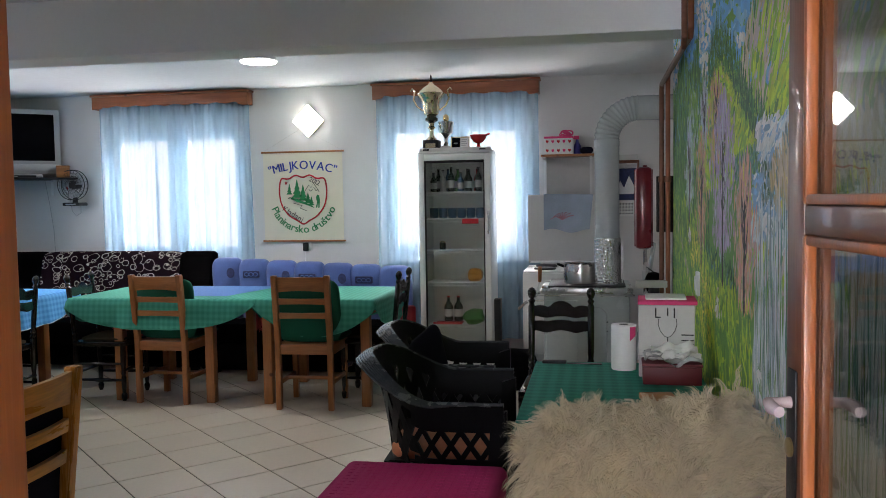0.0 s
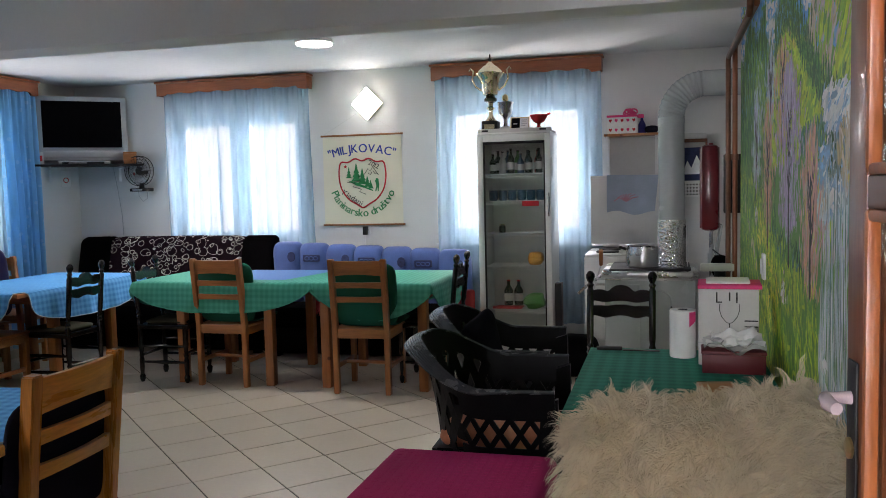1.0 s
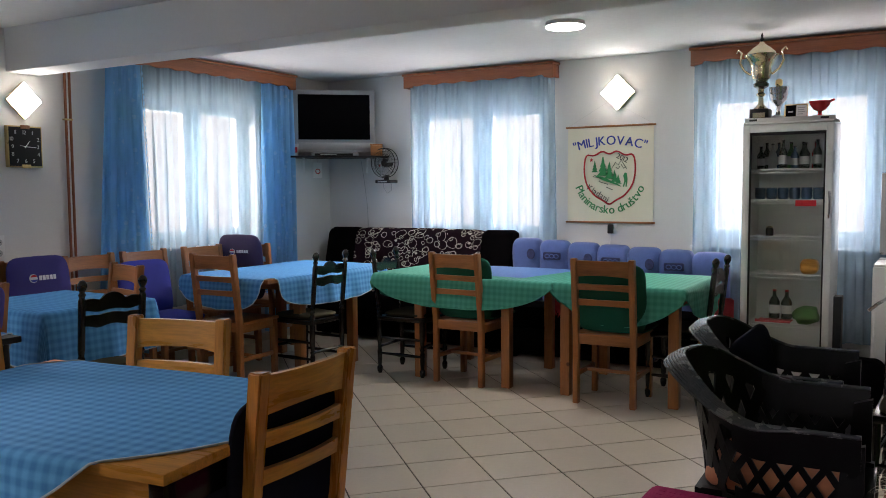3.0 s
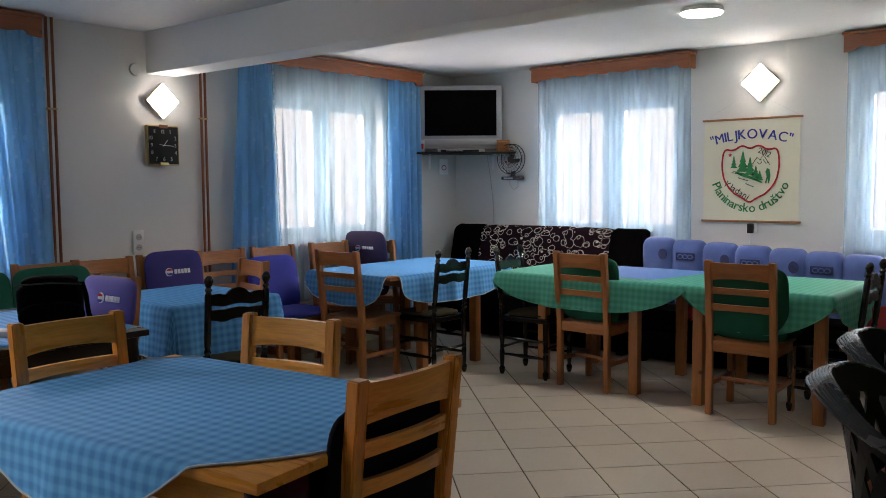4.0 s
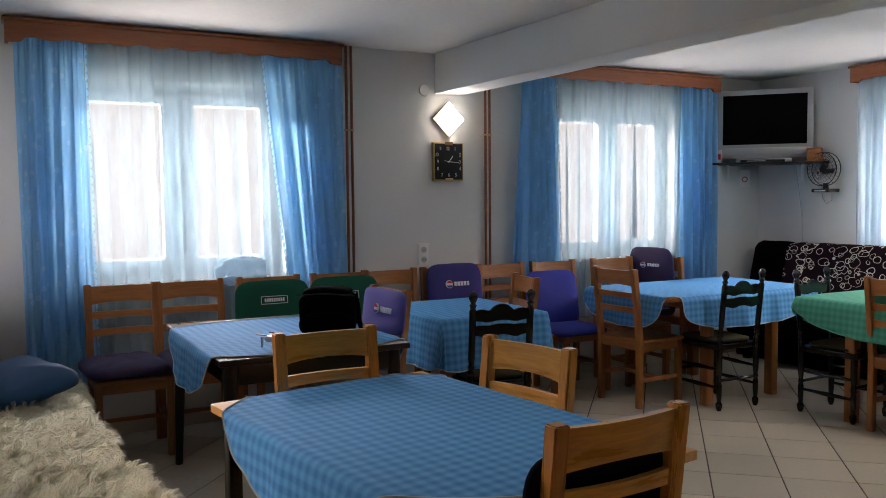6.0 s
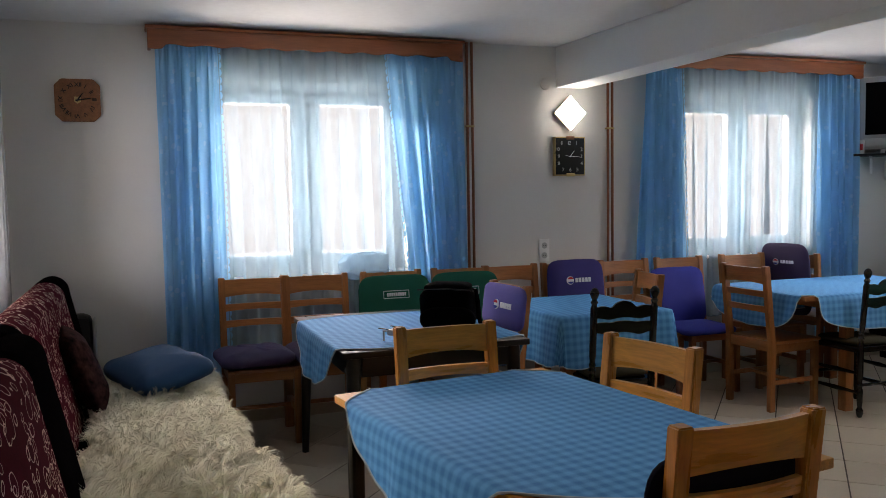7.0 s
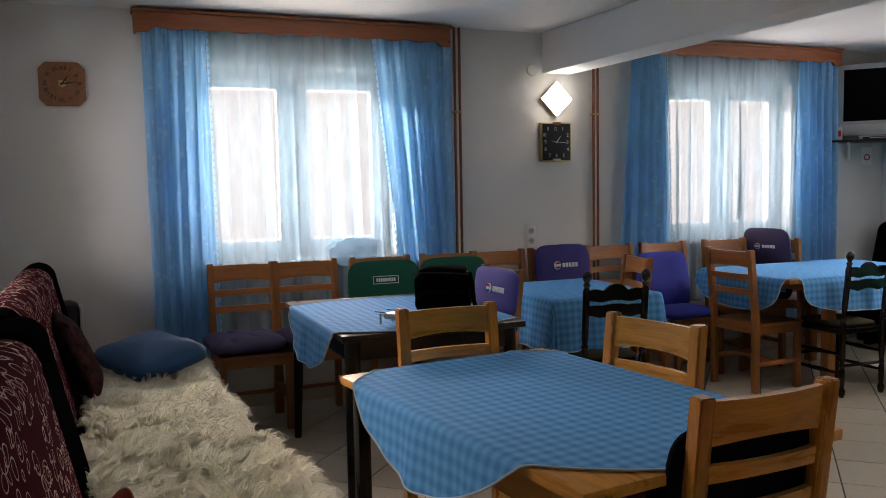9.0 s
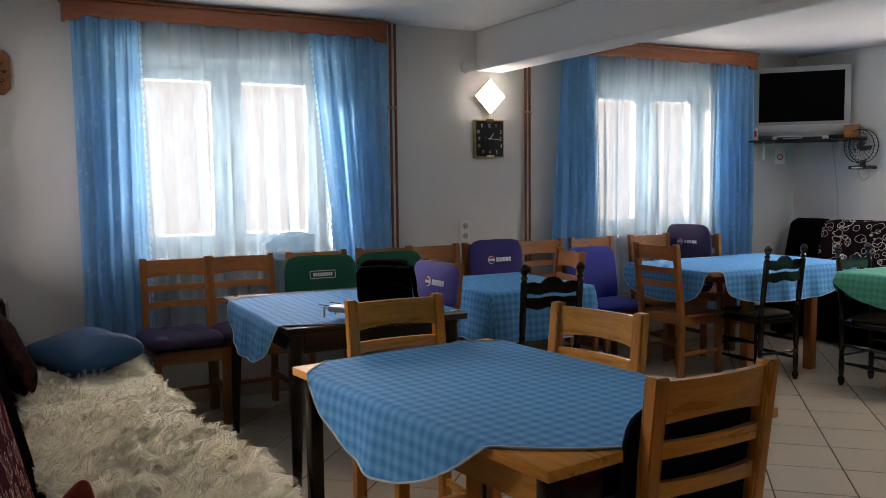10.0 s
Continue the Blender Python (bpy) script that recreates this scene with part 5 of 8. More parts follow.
            bm.faces.new((Bq[i][0], Bq[i + 1][0], Bq[i + 1][1], Bq[i][1]))
            for c in (0, 1):
                bm.faces.new((A[i][c], A[i + 1][c], Bq[i + 1][c], Bq[i][c]))

    for (s0, s1, v0, v1, step) in ((0.012, 0.27, 0.23, 0.63, 0.056), (0.73, 0.988, 0.23, 0.63, 0.056), (0.27, 0.73, 0.11, 0.85, 0.058)):
        run = 0.056 if v1 < 0.7 else 0.075
        k = s0 - run
        while k < s1:
            for sg in (1, -1):
                a, b = (k, k + run) if sg > 0 else (k + run, k)
                va, vb = v0, v1
                if a < s0 - 1e-6 or b < s0 - 1e-6 or a > s1 or b > s1:
                    k2 = (max(s0, min(s1, a)) - a) / (b - a)
                    k3 = (max(s0, min(s1, b)) - a) / (b - a)
                    if abs(k3 - k2) < 0.15:
                        continue
                    a, b, va, vb = a + (b - a) * k2, a + (b - a) * k3, v0 + (v1 - v0) * k2, v0 + (v1 - v0) * k3
                strip(a, va, b, vb, 0.0092 if v1 < 0.7 else 0.0155)
            k += step
    part("lattice", bm, M["plastic"], t)
    # broad ribbed rim that rolls outwards
    for k in range(8):
        bm = bmesh.new()
        n = 60
        pts, rr = [], []
        for i in range(n + 1):
            s = i / n
            p = W(s, 1.0, 0.004 + 0.0095 * k * (0.25 + 0.75 * max(0, 1 - abs(s - 0.5) * 2.6)))
            p.z += 0.004 - 0.0008 * k * k * max(0, 1 - abs(s - 0.5) * 2.6)
            pts.append(p)
        tube(bm, pts, 0.0058, 8)
        part("rim", bm, M["plasticrim"], t)
    bm = bmesh.new()
    grid(bm, 14, 14, lambda u, v: (-0.25 + 0.52 * u, (-0.285 + 0.57 * v) * (0.72 + 0.28 * min(1, u * 2.2)), 0.385 - 0.025 * math.sin(3.14 * v) * math.sin(3.14 * u)))
    r = bmesh.ops.extrude_face_region(bm, geom=bm.faces[:])
    for v in [g for g in r["geom"] if isinstance(g, bmesh.types.BMVert)]:
        v.co.z -= 0.02
    part("seat", bm, M["plastic"], t)
    for sy in (-1, 1):
        bm = bmesh.new()
        prism(bm, [(0.17, 0.40), (0.26, 0.40), (0.27, 0.0), (0.235, 0.0)], 0.03, pose(0, sy * 0.285 - 0.015, 0))
        prism(bm, [(0.175, 0.40), (0.25, 0.40), (0.25, 0.62), (0.19, 0.60)], 0.03, pose(0, sy * 0.30 - 0.015, 0))
        part("front_leg", bm, M["plastic"], t)
        bm = bmesh.new()
        prism(bm, [(-0.22, 0.40), (-0.10, 0.40), (-0.22, 0.0), (-0.265, 0.0)], 0.03, pose(0, sy * 0.23 - 0.015, 0))
        part("back_leg", bm, M["plastic"], t)
    return t


garden_chair(pose(0.205, 2.83, 0, 0, 0, 2), "black plastic garden armchair with lattice sides at the green table")
garden_chair(pose(0.10, 3.56, 0, 0, 0, 0), "black plastic garden armchair with a dark cushion in it")
t = thing("cushion", pose(-0.02, 3.52, 0.40), "dark navy cushion standing in a garden armchair", "cushion")
bm = bmesh.new()
cushion_bm(bm, -0.17, 0.17, -0.19, 0.17, -0.05, 0.05, 0.7, 14, pose(0.0, 0, 0.20, 82, 0, 75) @ pose(0, 0, 0, 0, 0, 12))
part("cover", bm, M["navy"], t)
t = thing("seat_cushion", pose(0.20, 2.83, 0.375), "terracotta seat cushion in a garden armchair", "cushion")
bm = bmesh.new()
cushion_bm(bm, -0.22, 0.22, -0.25, 0.25, 0, 0.11, 0.3, 12)
part("cover", bm, M["brick"], t)

# ---- magenta covered stool ----
t = thing("covered_stool", pose(0.195, 2.04, 0), "upholstered stool under a magenta dotted cover", "stool")
bm = bmesh.new()
box(bm, -0.295, 0.295, -0.30, 0.30, 0.39, 0.478, 0.035, seg=5)
cov = part("cover", bm, M["pink"], t)
bm = bmesh.new()
for i in range(17):
    for j in range(17):
        x, y = -0.24 + 0.03 * i, -0.24 + 0.03 * j
        box(bm, x - 0.0095, x + 0.0095, y - 0.0095, y + 0.0095, 0.4765, 0.4793, 0.0012, seg=1)
part("raised_dots", bm, M["pink"], cov)
bm = bmesh.new()
N = 80
ring = lambda k, z, o: (max(-0.285, min(0.285, 0.40 * math.cos(6.283 * k / N))) * (1 + o), max(-0.29, min(0.29, 0.41 * math.sin(6.283 * k / N))) * (1 + o), z)
rows = [[bm.verts.new(ring(k, z, 0.004 + 0.012 * (0.43 - z) * math.sin(k * 1.7) * 3)) for k in range(N)] for z in (0.43, 0.36, 0.28, 0.20)]
for A, Bq in zip(rows, rows[1:]):
    for k in range(N):
        bm.faces.new((A[k], A[(k + 1) % N], Bq[(k + 1) % N], Bq[k]))
part("skirt", bm, M["pink"], t)
for sx in (-1, 1):
    for sy in (-1, 1):
        part("leg", B((sx * 0.24 - 0.02, sx * 0.24 + 0.02, sy * 0.24 - 0.02, sy * 0.24 + 0.02, 0, 0.40), bevel=0.004), M["dark"], t)

# ---- green side table by the mural ----
MG = pose(0.87, 2.36, 0)
table(MG, 0.64, 1.12, 0.735, "reddish wooden table with a green cloth by the mural", (M["door_x"], M["door"]), overhang=0.03)
t = thing("tablecloth", MG, "dark green checked cloth on the side table", "tablecloth", "cloths on the tables")
bm = bmesh.new()
grid(bm, 30, 50, lambda u, v: (-0.318 + 0.636 * u, -0.55 + 1.105 * v, 0.7385 + 0.0015 * noise.noise((u * 7, v * 9, 1)) + 0.002 * math.exp(-((v - 0.62) / 0.008) ** 2)), uvf=lambda u, v: (0.64 * u, 1.1 * v))
part("cloth", bm, M["green2"], t)

t = thing("paper_towel_roll", pose(0.905, 2.78, 0.741), "white paper towel roll with a pink print", "paper roll")
bm = L([(0.016, 0.0), (0.047, 0.0), (0.0485, 0.006), (0.048, 0.09), (0.0485, 0.172), (0.047, 0.177), (0.018, 0.177), (0.016, 0.17)], seg=32)
for v in bm.verts:
    v.co.x *= 1 + 0.02 * noise.noise((v.co.x * 40, v.co.y * 40, v.co.z * 8))
part("paper", bm, M["paper"], t)
bm = bmesh.new()
grid(bm, 8, 6, lambda u, v: (0.0492 * math.cos(-1.1 + 0.7 * u), 0.0492 * math.sin(-1.1 + 0.7 * u), 0.172 - 0.055 * v * (1 - 0.4 * u)))
part("pink_print", bm, M["inkpink"], t)
part("core", T([(0, 0, 0.172), (0, 0, 0.1775)], 0.0175, 16), M["dark"], t)

t = thing("glassware_box", pose(1.065, 2.72, 0.741, 0, 0, -3), "white cardboard glassware box with a pink lid tape", "box")
part("body", B((-0.105, 0.098, -0.09, 0.09, 0, 0.272), bevel=0.003), M["card"], t)
part("lid_strip", B((-0.108, 0.108, -0.093, 0.093, 0.273, 0.288), bevel=0.003), M["inkpink"], t, "pink tape round the top")
part("fold", B((-0.08, 0.07, -0.07, 0.08, 0.289, 0.298), bevel=0.004), M["paper"], t)
bm = bmesh.new()
F = -0.0925
o = [(-0.032, 0.222), (-0.034, 0.2), (-0.026, 0.175), (-0.010, 0.155), (0, 0.152), (0.010, 0.155), (0.026, 0.175), (0.034, 0.2), (0.032, 0.222)]
tube(bm, [(x, F, z) for x, z in o], 0.0012, 5)
tube(bm, [(0, F, 0.152), (0, F, 0.10)], 0.0016, 5)
part("printed_glass", bm, M["inkblack"], t, "printed outline of a wine glass")
for a, b, c, d in ((-0.045, -0.04, 0.225, 0.262), (-0.045, -0.025, 0.225, 0.229), (-0.002, 0.003, 0.232, 0.262), (0.022, 0.027, 0.225, 0.262), (-0.09, -0.06, 0.09, 0.094), (0.05, 0.095, 0.16, 0.164), (0.05, 0.095, 0.14, 0.143), (0.055, 0.095, 0.125, 0.128), (0.06, 0.095, 0.112, 0.115)):
    part("print_bar", B((a, b, F - 0.001, F + 0.002, c, d)), M["inkblack"], t, smooth=False)
part("seam", B((-0.106, 0.106, -0.0915, -0.0895, 0.078, 0.081)), M["cloth_grey"], t)

t = thing("red_box", pose(1.07, 2.555, 0.741, 0, 0, -2), "dark red flat box under folded dishcloths", "box")
part("body", B((-0.105, 0.10, -0.06, 0.06, 0, 0.065), bevel=0.004), M["redbox"], t)
part("lid", B((-0.108, 0.103, -0.063, 0.063, 0.0655, 0.078), bevel=0.004), M["redbox"], t)
t = thing("dishcloth", pose(1.07, 2.555, 0.82), "crumpled grey dishcloths on a red box", "cloth")
for k, (mt, dz, sc) in enumerate(((M["cloth_grey"], 0.0, 0.96), (M["paper"], 0.022, 0.9), (M["paper"], 0.045, 0.72))):
    bm = bmesh.new()
    grid(bm, 26, 18, lambda u, v: ((-0.105 + 0.21 * u) * sc, (-0.085 + 0.15 * v) * sc, dz * 0.6 + 0.012 + 0.035 * noise.noise((u * 2.7 + 9 * k, v * 2.3, k)) + 0.010 * noise.noise((u * 8, v * 6 + 5 * k, k)) + 0.012 * (1 - (2 * u - 1) ** 2) * (1 - (2 * v - 1) ** 2) ))
    part("fold", bm, mt, t)
t = thing("wooden_block", pose(1.0, 2.22, 0.741, 0, 0, 10), "small pale wooden board on the side table", "board")
part("board", B((-0.05, 0.06, -0.06, 0.08, 0, 0.02), bevel=0.003), M["honey_x"], t)
part("handle", B((0.061, 0.12, -0.01, 0.03, 0.003, 0.017), bevel=0.004), M["honey_x"], t)
t = thing("knife", pose(0.70, 2.86, 0.742, 0, 0, 90), "dark knife lying at the table's edge", "knife")
part("blade", B((-0.014, 0.01, -0.12, 0.02, 0, 0.003)), M["iron"], t)
part("handle", B((-0.012, 0.012, 0.021, 0.12, 0, 0.014), bevel=0.004), M["black"], t)

# ---- stove corner ----
t = thing("wood_stove", pose(0.745, 4.86, 0), "pale grey enamelled wood-fired cooking stove", "stove")
part("body", B((-0.275, 0.275, 0.02, 0.56, 0.08, 0.80), bevel=0.012), M["grey_enamel"], t)
part("plinth", B((-0.25, 0.25, 0.05, 0.53, 0.0, 0.079)), M["iron"], t)
part("rim", B((-0.295, 0.295, -0.005, 0.58, 0.801, 0.84), bevel=0.01), M["steel"], t)
part("hotplate", B((-0.25, 0.25, 0.05, 0.54, 0.841, 0.852), bevel=0.004), M["iron"], t)
bm = bmesh.new()
tube(bm, [(0.06 + 0.085 * max(-0.8, min(0.8, 1.2 * math.cos(a))), 0.018, 0.56 + (0.16 * math.sin(a) if math.sin(a) > 0 else 0.30 * max(-0.9, 1.4 * math.sin(a)))) for a in [6.283 * i / 40 for i in range(40)]], 0.006, 6, closed=True)
part("door_relief", bm, M["grey_enamel"], t)
for x, z in ((-0.01, 0.62), (0.13, 0.62), (-0.01, 0.56), (0.13, 0.56)):
    part("rivet", T([(x, 0.024, z), (x, 0.012, z)], 0.005, 8), M["iron"], t)
part("side_door", B((-0.26, -0.06, 0.008, 0.019, 0.30, 0.76), bevel=0.006), M["grey_enamel"], t)
part("guard_rail", T([(-0.29, -0.02, 0.80), (-0.32, -0.05, 0.80), (0.30, -0.05, 0.80), (0.29, -0.02, 0.80)], 0.007, 8), M["steel"], t)
part("towel_arm", T([(-0.28, 0.1, 0.82), (-0.40, -0.02, 0.74), (-0.44, 0.02, 0.70)], 0.009, 8), M["steel"], t)
part("poker_handle", T([(-0.315, 0.25, 0.86), (-0.31, 0.2, 0.96)], [0.012, 0.015], 10), M["pine"], t)
part("poker", T([(-0.315, 0.25, 0.86), (-0.36, 0.18, 0.70)], 0.005, 8), M["steel"], t)

PX, PY = 0.88, 5.05
t = thing("stove_pipe", pose(0, 0, 0), "pale blue-grey enamelled stove pipe with a ribbed elbow", "stove pipe")
part("upright", T([(PX, PY, 0.853), (PX, PY, 1.80)], 0.080, 28), M["grey_enamel"], t)
part("collar", T([(PX, PY, 1.76), (PX, PY, 1.79)], 0.083, 28), M["grey_enamel"], t)
bm = bmesh.new()
pts, rr = [], []
for i in range(61):
    a = math.pi / 2 * i / 60
    pts.append((PX + 0.20 * (1 - math.cos(a)), PY, 1.80 + 0.20 * math.sin(a)))
    rr.append(0.080 + 0.0035 * math.cos(2 * math.pi * i / 5))
tube(bm, pts, rr, 28)
part("elbow", bm, M["grey_enamel"], t)
part("flue", T([(PX + 0.20, PY, 2.00), (2.02, PY, 2.00)], 0.080, 28), M["grey_enamel"], t)
bm = bmesh.new()
grid(bm, 110, 60, lambda u, v: ((lambda r, a: (PX + r * math.cos(a), PY + r * math.sin(a), 0.856 + 0.30 * v))(0.086 + 0.003 * noise.noise((math.cos(6.283 * u) * 7, math.sin(6.283 * u) * 7, v * 22)) + 0.0035 * noise.noise((math.cos(6.283 * u) * 19, math.sin(6.283 * u) * 19, v * 60)), 6.283 * u)))
part("foil_wrap", bm, M["foil"], t, "crumpled aluminium foil round the foot", angle=12)
part("heat_shield", B((PX + 0.094, PX + 0.097, PY - 0.05, PY + 0.02, 0.86, 1.12)), M["steel"], t)

t = thing("cooking_pot", pose(0.70, 5.12, 0.852), "steel cooking pot with black handles on the stove", "pot")
part("body", L([(0.10, 0), (0.108, 0.006), (0.112, 0.05), (0.106, 0.10), (0.104, 0.13), (0.108, 0.136), (0.10, 0.137)], seg=32), M["steel"], t)
part("lid", L([(0.106, 0.138), (0.10, 0.141), (0.05, 0.144), (0.012, 0.145)], seg=32), M["steel"], t)
for s in (-1, 1):
    part("handle", T([(s * 0.106, -0.025, 0.11), (s * 0.145, -0.02, 0.125), (s * 0.15, 0.02, 0.125), (s * 0.106, 0.025, 0.11)], 0.008, 8), M["black"], t)

t = thing("cooker", pose(0.55, 6.05, 0), "white enamelled kitchen cooker with its lid raised", "cooker")
part("body", B((-0.29, 0.29, -0.30, 0.32, 0.05, 0.86), bevel=0.01), M["white_metal"], t)
part("plinth", B((-0.27, 0.27, -0.27, 0.3, 0, 0.049)), M["iron"], t)
part("hob", B((-0.285, 0.285, -0.295, 0.29, 0.861, 0.876), bevel=0.004), M["white_metal"], t)
for x, y in ((-0.13, -0.13), (0.13, -0.13), (-0.13, 0.13), (0.13, 0.13)):
    part("burner", L([(0.085, 0.876), (0.085, 0.888), (0.075, 0.892)], x, y, 0, 24), M["iron"], t)
part("lid", B((-0.29, 0.30, 0.30, 0.322, 0.905, 1.455), bevel=0.008), M["white_metal"], t)
part("oven_door", B((-0.27, 0.27, -0.325, -0.301, 0.25, 0.70), bevel=0.008), M["white_metal"], t)
part("door_handle", T([(-0.2, -0.35, 0.66), (0.2, -0.35, 0.66)], 0.009, 8), M["chrome"], t)
part("edge_trim", B((-0.285, 0.29, 0.296, 0.30, 0.895, 0.91)), M["steel"], t)
t = thing("kitchen_towel", pose(0.60, 6.335, 0), "faded blue kitchen towel with a red motif", "towel")
bm = bmesh.new()
grid(bm, 24, 16, lambda u, v: (-0.21 + 0.40 * u - 0.03 * v * u, -0.006 - 0.012 * math.sin(9 * u + 2 * v) * v, 1.462 - 0.30 * v * (1 - 0.05 * math.sin(8 * u)) - 0.01 * u))
part("cloth", bm, M["cloth_bluegrey"], t)
bm = bmesh.new()
for k in range(7):
    a = 0.5 + k * 0.35
    tube(bm, [(-0.06, -0.026, 1.25), (-0.06 + 0.06 * math.cos(a), -0.029, 1.25 + 0.055 * math.sin(a)), (-0.06 + 0.11 * math.cos(a), -0.026, 1.25 + 0.06 * math.sin(a * 1.2))], [0.006, 0.005, 0.003], 5)
part("red_motif", bm, M["fadedpink"], t)

t = thing("wall_shelf", pose(0, YB, 0), "small wooden shelf with pale metal brackets", "shelf")
part("board", B((0.375, 0.80, -0.20, -0.001, 1.762, 1.78), bevel=0.003), M["pine_x"], t)
for x in (0.39, 0.765):
    part("bracket", B((x, x + 0.018, -0.022, -0.001, 1.45, 1.761), (x, x + 0.018, -0.18, -0.0221, 1.745, 1.7615)), M["white"], t)
part("back_panel", B((0.41, 0.763, -0.012, -0.002, 1.45, 1.755)), M["card"], t)
for k in (0, 1):
    t = thing("heart_box", pose(0.515, YB - 0.10, 1.781 + 0.073 * k), "white paper box printed with pink hearts", "box", "gift boxes on the shelf")
    part("body", B((-0.115, 0.115, -0.075, 0.075, 0, 0.055), bevel=0.002), M["paper"], t)
    part("lid", B((-0.118, 0.118, -0.078, 0.078, 0.0551, 0.072), bevel=0.002), M["inkpink"] if k else M["paper"], t)
    for i in range(5):
        x = -0.09 + 0.045 * i
        bm = bmesh.new()
        prism(bm, [(x + 0.012 * 1.0 * math.sin(q) ** 3, 0.03 + 0.0010 * (13 * math.cos(q) - 5 * math.cos(2 * q) - 2 * math.cos(3 * q) - math.cos(4 * q))) for q in [6.283 * j / 20 for j in range(20)]], 0.002, pose(0, -0.0775, 0))
        part("heart", bm, M["inkpink"] if i % 2 else M["inkred"], t, smooth=False)
t = thing("gift_bow", pose(0.62, YB - 0.1, 1.927), "pink ribbon bundle on the gift boxes", "ribbon")
bm = bmesh.new()
for k in range(5):
    tube(bm, [(-0.02 + 0.03 * math.cos(a + k) - 0.012 * k, 0.02 * math.sin(k), 0.008 + 0.02 + 0.02 * math.sin(a)) for a in [6.283 * j / 14 for j in range(14)]], 0.006, 6, closed=True)
part("loops", bm, M["inkpink"], t)
t = thing("spray_bottle", pose(0.665, YB - 0.1, 1.781), "pink and purple spray bottle", "bottle")
part("body", L([(0.028, 0), (0.03, 0.01), (0.028, 0.07), (0.012, 0.10), (0.01, 0.12)], seg=16), M["indigo"], t)
part("spray_head", B((-0.03, 0.015, -0.01, 0.01, 0.121, 0.15), bevel=0.004), M["inkpink"], t)
t = thing("dark_bundle", pose(0.735, YB - 0.1, 1.781), "dark rolled bag on the shelf", "bag")
bm = bmesh.new()
cushion_bm(bm, -0.05, 0.06, -0.06, 0.06, 0, 0.06, 0.4, 10)
part("bag", bm, M["navy"], t)
t = thing("wall_cabinet", pose(1.04, YB, 0), "small dark wooden wall rack with papers", "rack")
part("frame", B((-0.10, 0.12, -0.06, -0.002, 1.70, 1.725), (-0.10, -0.085, -0.06, -0.002, 1.40, 1.699), (0.105, 0.12, -0.06, -0.002, 1.40, 1.699), bevel=0.002), M["door"], t)
part("top_papers", B((-0.07, 0.11, -0.055, -0.004, 1.726, 1.77), bevel=0.003), M["card"], t)
t = thing("calendar", pose(1.05, YB - 0.005, 0), "wall calendar with a purple mountain picture", "calendar")
part("picture", B((-0.08, 0.10, -0.004, 0.0, 1.40, 1.66)), M["sofamotif"], t, "dark blue and violet mountain picture")
part("date_sheet", B((-0.08, 0.10, -0.004, 0.0, 1.27, 1.398)), M["paper"], t)
bm = bmesh.new()
for i in range(7):
    for j in range(4):
        box(bm, -0.07 + 0.024 * i, -0.058 + 0.024 * i, -0.006, -0.004, 1.285 + 0.026 * j, 1.297 + 0.026 * j)
part("date_marks", bm, M["inkblack"], t)
bm = bmesh.new()
prism(bm, [(-0.08, 1.45), (-0.04, 1.56), (-0.01, 1.50), (0.03, 1.60), (0.07, 1.52), (0.10, 1.55), (0.10, 1.45)], 0.001, pose(0, -0.006, 0))
part("printed_mountains", bm, M["inkwhite"], t, smooth=False)

# red vessel on a pipe, valves and odds and ends
t = thing("expansion_vessel", pose(1.085, 4.58, 0), "dark red metal expansion vessel on a heating pipe", "vessel")
part("tank", B((-0.048, 0.052, -0.045, 0.045, 1.11, 1.60), bevel=0.026), M["redmetal"], t)
part("seam", B((-0.052, 0.056, -0.004, 0.004, 1.125, 1.585), bevel=0.002), M["redmetal"], t)
part("stub", T([(0.01, 0, 1.61), (0.01, 0, 1.575)], 0.012, 10), M["redmetal"], t)
part("pipe", T([(0.01, 0, 1.109), (0.01, 0, 0.0)], 0.011, 10), M["steel"], t)
part("valve", T([(0.01, 0, 0.98), (0.01, 0, 0.90)], 0.02, 12), M["steel"], t)
t = thing("leaning_panel", pose(1.02, 4.70, 0.0), "pale enamel panel leaning beside the stove", "panel")
part("panel", B((-0.012, 0.0, -0.1, 0.1, 0.0, 1.15)), M["grey_enamel"], t)
t.rotation_mode = "XYZ"
t.rotation_euler = (0, radians(9), 0)
t.location = (0.985, 4.74, 0.0)
t = thing("meter_box", pose(1.30, 4.80, 0), "dark grey electric box and hanging tools", "box")
part("box", B((-0.12, 0.10, 0.0, 0.06, 1.20, 1.55), bevel=0.006), M["black"], t)
part("leg", B((-0.02, 0.02, 0.01, 0.05, 0, 1.199)), M["black"], t)
t = thing("glove_bundle", pose(1.12, 4.50, 0.0), "dark gloves and brushes hung on the pipe", "gloves")
bm = bmesh.new()
cushion_bm(bm, -0.03, 0.08, -0.05, 0.05, 0.84, 0.98, 0.5, 10)
part("gloves", bm, M["bagcloth"], t)
part("strap", T([(0.02, 0, 0.975), (-0.015, 0.075, 1.0)], 0.004, 6), M["black"], t)
t = thing("rubbish_bag", pose(0.17, 5.62, 0), "black rubbish bag and bin beside the cooler", "bag")
bm = bmesh.new()
cushion_bm(bm, -0.11, 0.20, -0.18, 0.18, 0.0, 0.30, 0.3, 14)
part("bag", bm, M["bagcloth"], t)
t = thing("dark_board", pose(0.06, 5.80, 0), "narrow black board leaning by the cooler", "board")
part("board", B((-0.02, 0.03, -0.05, 0.05, 0, 0.66), bevel=0.004), M["black"], t)

# copper heating pipes
t = thing("heating_pipes", pose(0, 0, 0), "copper heating pipes at the end of the mural", "pipe", "heating pipes")
